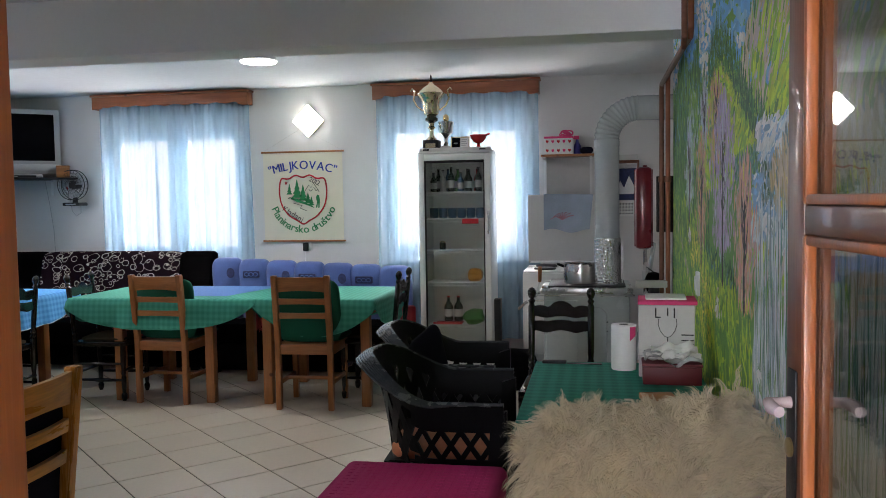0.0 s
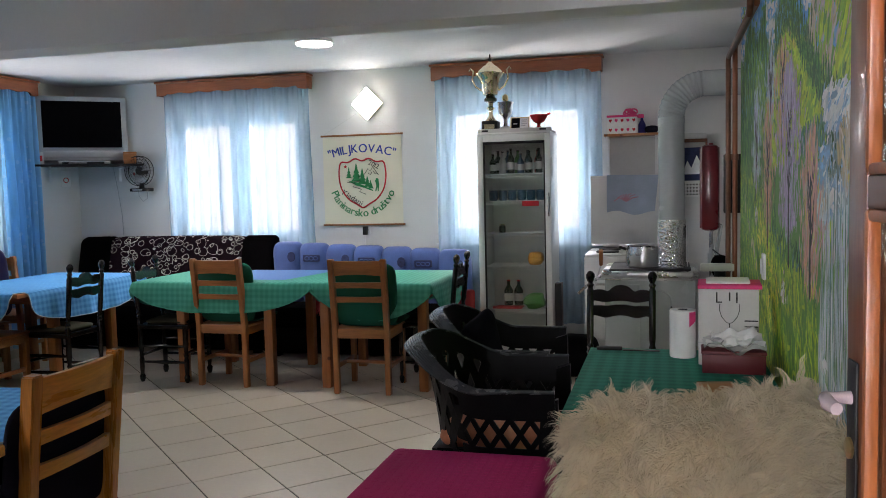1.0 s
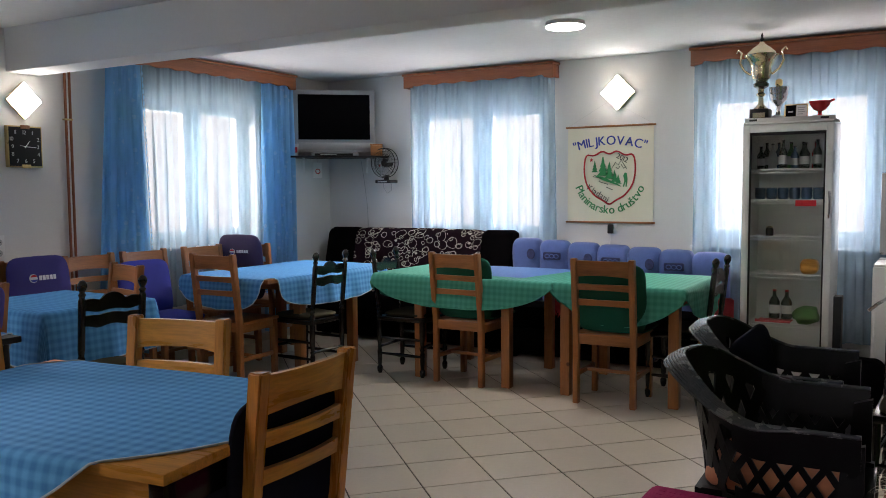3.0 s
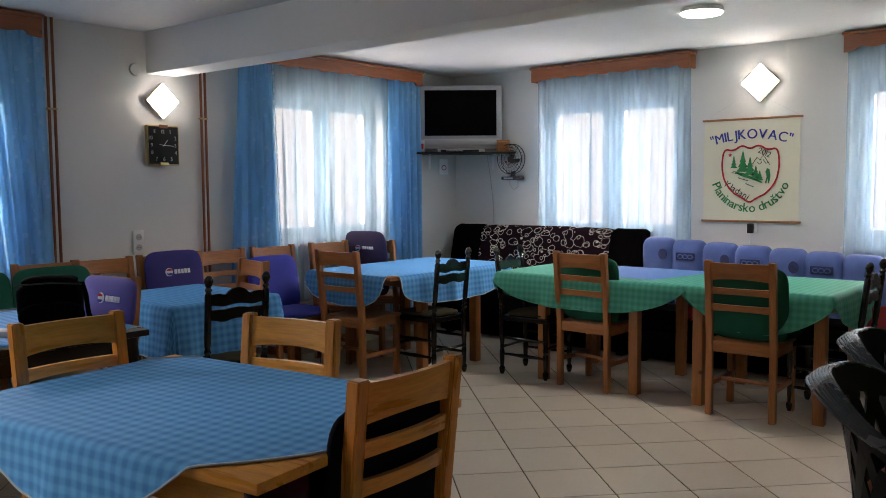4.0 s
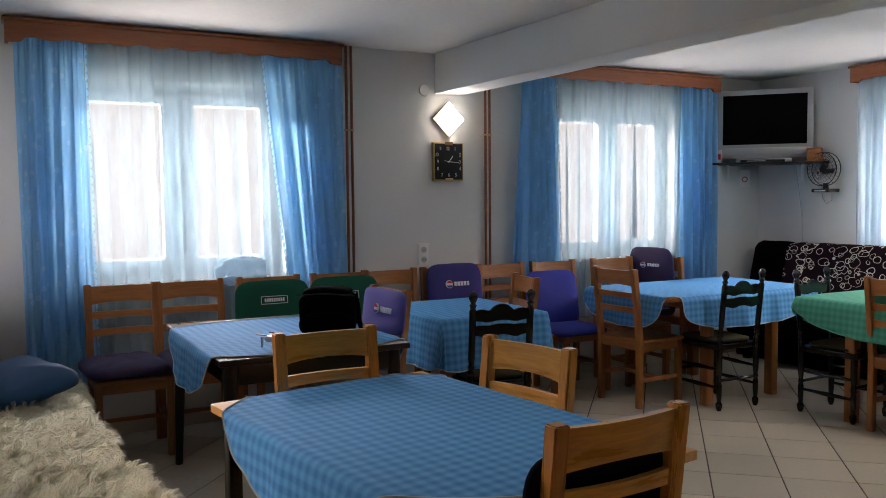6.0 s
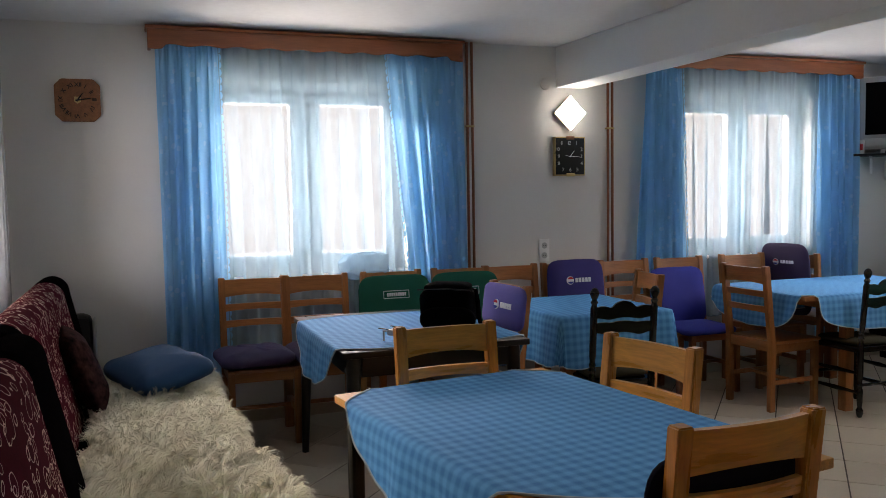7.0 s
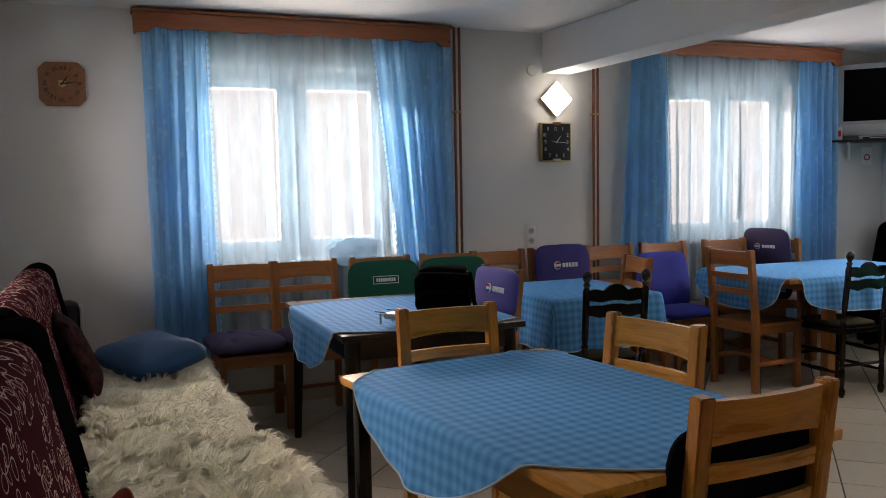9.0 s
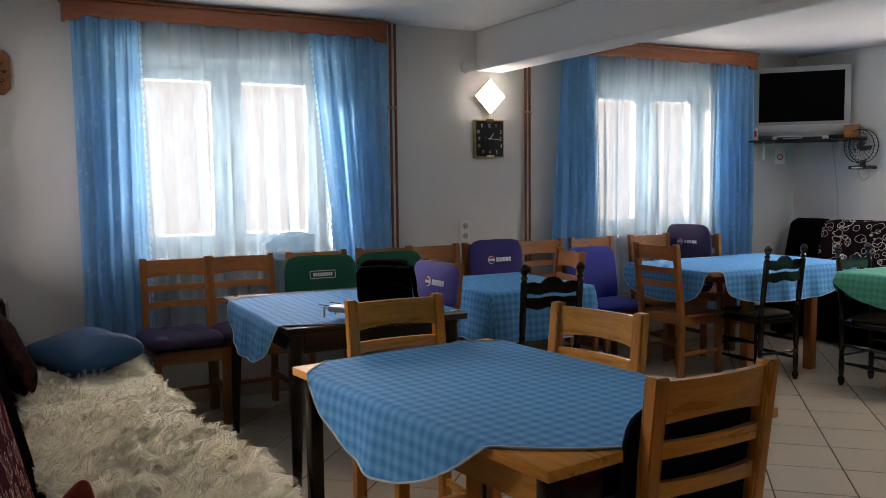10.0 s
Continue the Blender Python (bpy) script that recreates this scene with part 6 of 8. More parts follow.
for k, (dx, mt) in enumerate(((0.0, "copper"), (-0.045, "copperold"))):
    yk = MEND + 0.03 + 0.03 * k
    part("riser", T([(1.192 + dx * 0.7, yk, 0.0), (1.192 + dx * 0.7, yk, 2.05 - 0.05 * k), (1.192 + dx * 0.7, yk - 0.03, 2.08 - 0.05 * k), (1.195 + dx * 0.7, 3.36, 2.09 - 0.05 * k), (1.195 + dx * 0.7, 3.12 - 0.05 * k, 2.09 - 0.05 * k), (1.195 + dx * 0.7, 3.09 - 0.05 * k, 2.12 - 0.05 * k), (1.195 + dx * 0.7, 3.09 - 0.05 * k, ZC - 0.001)], 0.013, 12), M[mt], t)
    part("clip", T([(1.192 + dx * 0.7, yk, 1.50), (1.192 + dx * 0.7, yk, 1.53)], 0.018, 12), M["copperold"], t)
part("valve", B((1.02, 1.19, MEND + 0.015, MEND + 0.06, 0.92, 0.96), bevel=0.006), M["card"], t)
part("wrap", T([(1.12, MEND + 0.06, 0.75), (1.12, MEND + 0.06, 0.93)], 0.03, 12), M["black"], t)
for y0 in (2.479, 3.569):
    t = thing("heating_pipes", pose(XL + 0.025, y0, 0), "pair of copper heating pipes up the wall", "pipe", "heating pipes")
    for k, dy in enumerate((-0.018, 0.018)):
        part("riser", T([(0, dy, 0), (0, dy, ZC - 0.001)], 0.0095, 10), M["copper"], t)
    part("clip", B((-0.024, 0.012, -0.03, 0.03, 1.862, 1.874), bevel=0.002), M["brass"], t)

# ---- drinks cooler ----
t = thing("drinks_cooler", pose(-0.285, 5.92, 0), "white glass-door drinks cooler, half stocked", "fridge")
W2 = 0.285
part("side_wall", B((-W2, -W2 + 0.03, 0.03, 0.44, 0.05, 1.79), bevel=0.004), M["white_metal"], t)
part("side_wall", B((W2 - 0.03, W2, 0.03, 0.44, 0.05, 1.79), bevel=0.004), M["white_metal"], t)
part("back_wall", B((-W2 + 0.031, W2 - 0.031, 0.415, 0.44, 0.05, 1.79)), M["liner"], t)
for x in (-W2 + 0.0305, W2 - 0.0345):
    part("side_liner", B((x, x + 0.004, 0.032, 0.414, 0.161, 1.788)), M["liner"], t)
part("top", B((-W2, W2, 0.0, 0.44, 1.791, 1.805), bevel=0.004), M["white_metal"], t)
part("base", B((-W2, W2, 0.03, 0.44, 0.0, 0.049)), M["black"], t)
part("floor_panel", B((-W2 + 0.031, W2 - 0.031, 0.031, 0.414, 0.05, 0.16)), M["white_metal"], t)
door = part("door", B((-W2, -W2 + 0.045, 0, 0.028, 0.08, 1.788), (W2 - 0.045, W2, 0, 0.028, 0.08, 1.788), (-W2 + 0.045, W2 - 0.045, 0, 0.028, 1.735, 1.788), (-W2 + 0.045, W2 - 0.045, 0, 0.028, 0.08, 0.17), bevel=0.004), M["white_metal"], t)
part("gasket", B((-W2 + 0.045, -W2 + 0.055, 0.004, 0.026, 0.17, 1.735), (W2 - 0.055, W2 - 0.045, 0.004, 0.026, 0.17, 1.735), (-W2 + 0.055, W2 - 0.055, 0.004, 0.026, 1.715, 1.735)), M["black"], door)
g = part("pane", B((-W2 + 0.047, W2 - 0.047, 0.010, 0.016, 0.172, 1.733)), M["fridgeglass"], door, smooth=False)
g.visible_shadow = False
part("handle", T([(W2 - 0.018, -0.002, 1.16), (W2 - 0.012, -0.035, 1.19), (W2 - 0.012, -0.035, 1.30), (W2 - 0.018, -0.002, 1.33)], 0.008, 8), M["chrome"], door)
part("sticker", B((0.06, 0.19, -0.004, -0.0005, 1.235, 1.275), bevel=0.001), M["inkred"], door, "small red label sticker")
SH = [0.42, 0.76, 1.02, 1.27, 1.48]
for z in SH:
    bm = bmesh.new()
    for i in range(9):
        y = 0.06 + 0.04 * i
        tube(bm, [(-W2 + 0.035, y, z), (W2 - 0.035, y, z)], 0.003, 5)
    tube(bm, [(-W2 + 0.035, 0.05, z + 0.004), (W2 - 0.035, 0.05, z + 0.004)], 0.006, 6)
    tube(bm, [(-W2 + 0.05, 0.05, z - 0.02), (W2 - 0.05, 0.05, z - 0.02)], 0.004, 6)
    part("wire_shelf", bm, M["white"], t)


def bottle(x, y, z, r, h, material, label="dark glass bottle on a cooler shelf", cap="black"):
    b = thing("bottle", pose(x, y, z), label, "bottle", "bottles in the cooler")
    part("body", L([(r * 0.9, 0), (r, 0.006), (r, h * 0.58), (r * 0.75, h * 0.68), (r * 0.36, h * 0.78), (r * 0.34, h * 0.95)], seg=14), M[material], b)
    part("label", L([(r * 1.01, h * 0.18), (r * 1.015, h * 0.2), (r * 1.015, h * 0.46), (r * 1.01, h * 0.48)], seg=14), M["card"], b)
    part("cap", L([(r * 0.4, h * 0.951), (r * 0.4, h)], seg=12), M[cap], b)


rnd = random.Random(5)
FX, FY = -0.285, 5.92
for i in range(6):
    bottle(FX - 0.19 + 0.072 * i, FY + 0.14 + 0.03 * (i % 2), SH[4] + 0.005, 0.027, 0.16 + 0.02 * (i % 3), ("bottle", "bottlewhite", "bottle", "bottleblue", "bottle", "bottle")[i])
for i in range(5):
    bottle(FX - 0.17 + 0.08 * i, FY + 0.25, SH[4] + 0.005, 0.027, 0.19, ("bottle", "bottleblue", "leafgreen", "bottle", "redglass")[i])
for i in range(6):
    c = thing("cup", pose(FX - 0.19 + 0.075 * i, FY + 0.14, SH[3] + 0.005), "blue-grey cup on a cooler shelf", "cup", "cups in the cooler")
    part("bowl", L([(0.022, 0), (0.033, 0.01), (0.036, 0.05), (0.034, 0.085), (0.031, 0.085), (0.03, 0.02)], seg=16), M["bottleblue"], c)
    part("ear", T([(0.034, 0, 0.065), (0.05, 0, 0.055), (0.05, 0, 0.035), (0.034, 0, 0.025)], 0.004, 6), M["bottleblue"], c)
c = thing("jar", pose(FX - 0.12, FY + 0.12, SH[2] + 0.005), "small dark jar in the cooler", "jar")
part("body", L([(0.024, 0), (0.026, 0.01), (0.026, 0.05), (0.02, 0.058)], seg=14), M["bottle"], c)
part("lid", L([(0.022, 0.0585), (0.022, 0.07)], seg=14), M["gold"], c)
c = thing("bag_of_food", pose(FX + 0.14, FY + 0.15, SH[1] + 0.005), "yellowish food bag in the cooler", "bag")
bm = bmesh.new()
cushion_bm(bm, -0.06, 0.06, -0.06, 0.06, 0, 0.11, 0.4, 10)
part("bag", bm, M["honey_x"], c)
for i in range(2):
    bottle(FX - 0.08 + 0.08 * i, FY + 0.13, SH[0] + 0.03, 0.036, 0.20, "bottle", "dark cola bottle with a red label", "inkred")
c = thing("tray", pose(FX - 0.08, FY + 0.13, SH[0] + 0.006), "red plastic tray under bottles", "tray")
part("base", B((-0.11, 0.11, -0.07, 0.09, 0, 0.008), bevel=0.003), M["inkred"], c)
part("rim", B((-0.115, 0.115, -0.078, -0.0705, 0, 0.022), bevel=0.002), M["inkred"], c)
c = thing("green_pack", pose(FX + 0.13, FY + 0.13, SH[0] + 0.005), "green leafy vegetables in a bag", "vegetables")
bm = bmesh.new()
cushion_bm(bm, -0.08, 0.08, -0.06, 0.06, 0, 0.12, 0.5, 12)
for v in bm.verts:
    v.co += Vector(noise.noise_vector(v.co * 22)) * 0.018
part("leaves", bm, M["leafgreen"], c)

# on the cooler
ZT = 1.806
t = thing("display_tray", pose(-0.285, 6.0, ZT), "pale low tray edge along the cooler top", "tray")
part("front", B((-0.28, 0.29, -0.055, -0.045, 0, 0.03), bevel=0.003), M["card"], t)
part("bottom", B((-0.28, 0.29, -0.044, 0.25, 0, 0.012), bevel=0.003), M["card"], t)
for x in (-0.25, 0.20):
    part("dark_mark", B((x, x + 0.05, -0.058, -0.0555, 0.008, 0.022)), M["iron"], t)
t = thing("trophy_cup", pose(-0.48, 6.04, ZT + 0.013) @ Matrix.Diagonal((1.15, 1.15, 1.11, 1)), "large gold and silver trophy cup with two handles", "trophy")
part("plinth", B((-0.055, 0.055, -0.055, 0.055, 0, 0.075), bevel=0.006), M["black"], t)
part("plate", B((-0.035, 0.035, -0.0575, -0.0555, 0.02, 0.05)), M["gold"], t)
part("stem", L([(0.045, 0.076), (0.03, 0.09), (0.016, 0.11), (0.014, 0.15), (0.03, 0.165), (0.016, 0.18), (0.02, 0.2)], seg=24), M["gold"], t)
part("dark_knop", L([(0.02, 0.2), (0.043, 0.215), (0.045, 0.232), (0.03, 0.245)], seg=24), M["bottle"], t)
part("bowl", L([(0.03, 0.246), (0.05, 0.262), (0.06, 0.3), (0.058, 0.33), (0.075, 0.37), (0.098, 0.40), (0.10, 0.41), (0.09, 0.412)], seg=28), M["gold"], t)
part("lid", L([(0.088, 0.413), (0.082, 0.425), (0.05, 0.455), (0.02, 0.475), (0.012, 0.49)], seg=28), M["gold"], t)
part("finial", L([(0.006, 0.491), (0.013, 0.505), (0.005, 0.52), (0.007, 0.53), (0.002, 0.545)], seg=12), M["iron"], t)
for s in (-1, 1):
    part("handle", T([(s * 0.06, 0, 0.29), (s * 0.10, 0, 0.32), (s * 0.125, 0, 0.37), (s * 0.115, 0, 0.43), (s * 0.135, 0, 0.45), (s * 0.145, 0, 0.43)], [0.006, 0.007, 0.007, 0.007, 0.006, 0.005], 8), M["gold"], t)
t = thing("small_trophy", pose(-0.37, 6.08, ZT + 0.013), "small silver trophy cup", "trophy")
part("plinth", L([(0.05, 0), (0.05, 0.03), (0.03, 0.04)], seg=20), M["bottlewhite"], t)
part("stem", L([(0.02, 0.041), (0.012, 0.08), (0.02, 0.11)], seg=16), M["steel"], t)
part("bowl", L([(0.02, 0.111), (0.05, 0.14), (0.06, 0.2), (0.066, 0.23), (0.06, 0.23)], seg=20), M["steel"], t)
part("figure_knob", L([(0.012, 0.231), (0.025, 0.25), (0.022, 0.28), (0.008, 0.29)], seg=14), M["brass"], t)
t = thing("certificate", pose(-0.25, 6.02, ZT + 0.013, -12), "framed black and white award plaque", "plaque")
part("frame", B((-0.075, 0.075, 0, 0.012, 0, 0.11), bevel=0.002), M["brass"], t)
part("black_field", B((-0.065, 0.0, -0.003, -0.0005, 0.01, 0.10)), M["screen"], t)
part("white_field", B((0.002, 0.068, -0.003, -0.0005, 0.01, 0.10)), M["paper"], t)
for a, b, c, d in ((0.012, 0.058, 0.08, 0.085), (0.012, 0.05, 0.065, 0.07), (0.012, 0.058, 0.05, 0.055), (0.012, 0.045, 0.035, 0.04), (-0.05, -0.02, 0.05, 0.06)):
    part("text_bar", B((a, b, -0.005, -0.0032, c, d)), M["cloth_grey"], t)
t = thing("red_bowl", pose(-0.10, 6.02, ZT + 0.013), "red glass bowl on a foot", "bowl")
part("foot", L([(0.03, 0), (0.026, 0.012), (0.012, 0.03), (0.014, 0.045)], seg=20), M["redglass"], t)
part("bowl", L([(0.014, 0.046), (0.04, 0.06), (0.062, 0.09), (0.07, 0.115), (0.064, 0.115), (0.04, 0.075)], seg=24), M["redglass"], t)
part("lip", T([(0.06, 0, 0.112), (0.085, 0, 0.122), (0.09, 0, 0.118)], 0.008, 8), M["redglass"], t)

# ---- banner ----
PXC, PZC = -1.72, 1.475
t = thing("wall_banner", pose(PXC, YB - 0.002, PZC), "cream cloth banner of a mountaineering club", "banner")
bm = bmesh.new()
grid(bm, 20, 20, lambda u, v: (-0.365 + 0.73 * u, -0.012 - 0.003 * math.sin(3 * u + 5 * v), -0.385 + 0.775 * v))
part("cloth", bm, M["cream"], t)
for z in (-0.39, 0.392):
    part("batten", B((-0.38, 0.38, -0.022, -0.004, z - 0.008, z + 0.008), bevel=0.003), M["pine_x"], t)
part("cord", T([(-0.36, -0.012, 0.40), (0.0, -0.008, 0.60), (0.36, -0.012, 0.40)], 0.0012, 5), M["card"], t)
YP = -0.0185


def arc_text(text, size, r, mid, inward, cx, cz, material, bold=False, name="lettering", narrow=1.0):
    probe = bmesh.new()
    tot = letters(probe, text, size, lambda x: Matrix(), False, narrow)
    probe.free()
    bm = bmesh.new()
    sg = 1 if inward else -1

    def place(x):
        a = radians(mid) - sg * (x - tot / 2) / r
        rr = r
        return Matrix.Translation((cx + rr * math.cos(a), YP, cz + rr * math.sin(a))) @ Matrix.Rotation(-(a - math.pi / 2) if inward else -(a + math.pi / 2), 4, "Y")

    letters(bm, text, size, place, bold, narrow)
    part(name, bm, material, t, smooth=False)


def line_text(text, size, x0, z0, tilt, material, bold=False):
    bm = bmesh.new()
    mt = Matrix.Translation((x0, YP, z0)) @ Matrix.Rotation(-radians(tilt), 4, "Y")
    letters(bm, text, size, lambda x: mt @ Matrix.Translation((x, 0, 0)), bold)
    part("lettering", bm, material, t, smooth=False)


arc_text('"MILJKOVAC"', 0.104, 0.95, 90, True, 0.0, -0.708, M["ink"], True, narrow=0.97)
arc_text("Planinarsko društvo", 0.096, 0.310, 270, False, 0.0, -0.008, M["inkgreen"], True, narrow=0.98)
line_text("2012", 0.06, 0.052, 0.138, -26, M["inkblack"])
line_text("Kladanj", 0.07, -0.198, -0.118, -31, M["inkblack"])
sh = [(-0.19, 0.17), (-0.12, 0.155), (-0.06, 0.195), (0.0, 0.165), (0.06, 0.195), (0.12, 0.155), (0.19, 0.17), (0.205, 0.05), (0.185, -0.06), (0.12, -0.145), (0.05, -0.18), (0, -0.215),
      (-0.05, -0.18), (-0.12, -0.145), (-0.185, -0.06), (-0.205, 0.05)]
bm = bmesh.new()
for _ in range(3):
    sh = [(p[0] * k + q[0] * (1 - k), p[1] * k + q[1] * (1 - k)) for p, q in zip(sh, sh[1:] + sh[:1]) for k in (0.78, 0.22)]
tube(bm, [(x * 1.08, -0.0175, z * 1.08 - 0.016) for x, z in sh], 0.0068, 6, closed=True)
part("shield_line", bm, M["inkred"], t)
bm = bmesh.new()


def fir(cx, z0, w, h):
    pts, k = [], 4
    for i in range(k):
        pts += [(cx - w * (1 - i / k), z0 + h * i / k), (cx - w * (1 - i / k) * 0.45, z0 + h * (i + 0.9) / k)]
    pts.append((cx, z0 + h * 1.08))
    pts += [(2 * cx - x, z) for x, z in pts[:-1][::-1]]
    prism(bm, pts, 0.0012, pose(0, -0.0190, 0))


fir(-0.055, -0.01, 0.05, 0.15)
fir(0.0, -0.035, 0.045, 0.13)
fir(-0.125, 0.02, 0.028, 0.09)
fir(0.045, -0.06, 0.035, 0.09)
fir(0.075, -0.075, 0.03, 0.07)
part("fir_trees", bm, M["inkgreen"], t, smooth=False)
bm = bmesh.new()
prism(bm, [(-0.14, 0.0), (-0.05, -0.02), (0.09, -0.085), (0.10, -0.10), (0.02, -0.07), (-0.06, -0.045)], 0.0012, pose(0, -0.0203, 0))
prism(bm, [(0.115, -0.10), (0.128, -0.05), (0.118, -0.01), (0.13, 0.015), (0.148, 0.01), (0.155, -0.04), (0.148, -0.10), (0.138, -0.10), (0.138, -0.06), (0.126, -0.10)], 0.0012, pose(0, -0.0203, 0))
part("hill_and_walker", bm, M["inkgreen"], t, "green hill slope and walking figure shape", smooth=False)
bm = bmesh.new()
for pts in ([(-0.14, -0.015), (-0.06, -0.03), (-0.09, -0.055), (-0.01, -0.08), (-0.03, -0.10), (0.03, -0.125)], [(0.02, 0.05), (0.055, 0.10), (0.075, 0.075), (0.10, 0.115), (0.15, 0.04)], [(0.055, 0.06), (0.075, 0.045), (0.09, 0.065)], [(0.10, 0.08), (0.12, 0.05), (0.14, 0.06)]):
    tube(bm, [(x, -0.0195, z) for x, z in pts], 0.0028, 5)
part("stream_and_peaks", bm, M["inkblack"], t)
bm = bmesh.new()
prism(bm, [(-0.155 + (0.018 if k % 2 else 0.008) * math.sin(6.283 * k / 10 + 0), 0.12 - (0.018 if k % 2 else 0.008) * math.cos(6.283 * k / 10)) for k in range(10)], 0.0012, pose(0, -0.019, 0))
part("star", bm, M["inkred"], t, smooth=False)


# ---- lamps ----


def diamond_lamp(m, s, label):
    t = thing("wall_lamp", m, label, "lamp", "diamond wall lamps")
    part("base", B((-s * 0.42, s * 0.42, -0.03, -0.001, -s * 0.42, s * 0.42), bevel=0.003), M["white"], t).matrix_basis = pose(0, 0, 0, 0, 45, 0)
    part("rim", B((-s / 2, s / 2, -0.05, -0.031, -s / 2, s / 2), bevel=0.008), M["brass"], t).matrix_basis = pose(0, 0, 0, 0, 45, 0)
    part("diffuser", B((-s / 2 + 0.004, s / 2 - 0.004, -0.062, -0.0505, -s / 2 + 0.004, s / 2 - 0.004), bevel=0.004), M["lamp"], t, "glowing white glass plate").matrix_basis = pose(0, 0, 0, 0, 45, 0)
    return t


diamond_lamp(pose(-1.645, YB, 2.13), 0.205, "glowing square wall lamp hung as a diamond above the banner")
diamond_lamp(pose(XL, 3.23, 1.968, 0, 0, 90), 0.178, "glowing square wall lamp hung as a diamond above a clock")
t = thing("ceiling_lamp", pose(-1.49, 4.97, ZC), "round white flush ceiling lamp, switched on", "lamp")
part("rim", L([(0.125, -0.028), (0.128, -0.02), (0.125, -0.001)], seg=40), M["white"], t)
part("diffuser", L([(0.08, -0.036), (0.117, -0.034), (0.122, -0.0285)], seg=40), M["downlight"], t, "glowing round plate")

# ---- clocks, socket, ring ----


def pointer_mesh(bm, pairs, y):
    for ang, ln, w in pairs:
        a = radians(ang)
        d = Vector((math.sin(a), 0, math.cos(a)))
        tube(bm, [Vector((0, y, 0)) - d * ln * 0.15, Vector((0, y, 0)) + d * ln], [w, w * 0.5], 5)


t = thing("wall_clock", pose(XL, 3.236, 1.666, 0, 0, 90), "black square wall clock with a brass rim", "clock")
part("case", B((-0.122, 0.122, -0.035, -0.001, -0.137, 0.137), bevel=0.004), M["brass"], t)
part("face", B((-0.113, 0.113, -0.038, -0.0355, -0.128, 0.128), bevel=0.001), M["black"], t)
part("top_clip", B((-0.032, 0.032, -0.044, -0.0385, 0.118, 0.142), bevel=0.002), M["clockwood"], t)
part("bottom_clip", B((-0.032, 0.032, -0.044, -0.0385, -0.142, -0.118), bevel=0.002), M["brass"], t)
for n in range(1, 13):
    bm = bmesh.new()
    a = radians(30 * n)
    q = 0.092 / max(abs(math.sin(a)), abs(math.cos(a)) * 0.92)
    s = str(n)
    letters(bm, s, 0.036, lambda x, q=q, a=a, s=s: Matrix.Translation((q * math.sin(a) * 0.98 + x - (0.009 * len(s)), -0.039, q * math.cos(a) * 0.94 - 0.012)))
    part("numeral", bm, M["silver"], t, smooth=False)
bm = bmesh.new()
pointer_mesh(bm, ((38, 0.05, 0.003), (93, 0.078, 0.0025), (280, 0.04, 0.0015)), -0.041)
part("pointers", bm, M["inkwhite"], t)
t = thing("wall_clock", pose(XL, 0.045, 1.985, 0, 0, 90), "octagonal wooden wall clock with roman numerals", "clock")
bm = bmesh.new()
h, c8 = 0.122, 0.085
prism(bm, [(-h, -c8), (-c8, -h), (c8, -h), (h, -c8), (h, c8), (c8, h), (-c8, h), (-h, c8)], 0.025, pose(0, -0.026, 0))
bmesh.ops.bevel(bm, geom=bm.edges[:], offset=0.003, segments=2, affect="EDGES")
part("face", bm, M["clockwood"], t)
for n, s in enumerate(("XII", "I", "II", "III", "IV", "V", "VI", "VII", "VIII", "IX", "X", "XI")):
    a = radians(30 * n)
    bm = bmesh.new()
    mt = Matrix.Translation((0.088 * math.sin(a), -0.028, 0.088 * math.cos(a))) @ Matrix.Rotation(a, 4, "Y") @ Matrix.Translation((-0.0052 * len(s), 0, -0.01))
    letters(bm, s, 0.034, lambda x, mt=mt: mt @ Matrix.Translation((x, 0, 0)), True)
    part("numeral", bm, M["inkblack"], t, smooth=False)
bm = bmesh.new()
prism(bm, [(-0.018, 0.02), (-0.018, -0.008), (0, -0.02), (0.018, -0.008), (0.018, 0.02)], 0.002, pose(0, -0.0285, 0))
part("crest", bm, M["brass"], t, "small brass crest", smooth=False)
bm = bmesh.new()
pointer_mesh(bm, ((35, 0.05, 0.0055), (80, 0.075, 0.0045)), -0.032)
part("pointers", bm, M["inkblack"], t)


def socket(m, label, n=2):
    t = thing("power_socket", m, label, "socket")
    part("plate", B((-0.04, 0.04, -0.012, -0.001, -0.04 * n, 0.04 * n), bevel=0.004), M["white"], t)
    for k in range(n):
        z = (k - (n - 1) / 2) * 0.07
        bm = L([(0.022, 0), (0.022, 0.002)], seg=18)
        bmesh.ops.transform(bm, matrix=pose(0, -0.0125, z, 90), verts=bm.verts[:])
        part("well", bm, M["cloth_grey"], t)
        for x in (-0.008, 0.008):
            part("hole", T([(x, -0.0135, z), (x, -0.0165, z)], 0.003, 8), M["black"], t)
    return t


socket(pose(XL, 3.04, 1.004, 0, 0, 90), "white double wall socket")
t = socket(pose(-1.70, YB, 1.04), "white wall socket with a black charger", 1)
part("charger", B((-0.02, 0.02, -0.06, -0.0165, -0.045, 0.03), bevel=0.006), M["black"], t)
part("cable", T([(0, -0.05, -0.045), (0.01, -0.07, -0.09), (0.02, -0.12, -0.14), (-0.01, -0.20, -0.16)], 0.0025, 6), M["white"], t)
t = thing("wall_ring", pose(XL, 3.06, 2.17, 0, 0, 90), "pale round cap on the wall", "wall cap")
bm = L([(0.04, 0), (0.038, 0.008), (0.03, 0.010)], seg=24)
bmesh.ops.transform(bm, matrix=pose(0, -0.001, 0, 90), verts=bm.verts[:])
part("cap", bm, M["wall"], t)

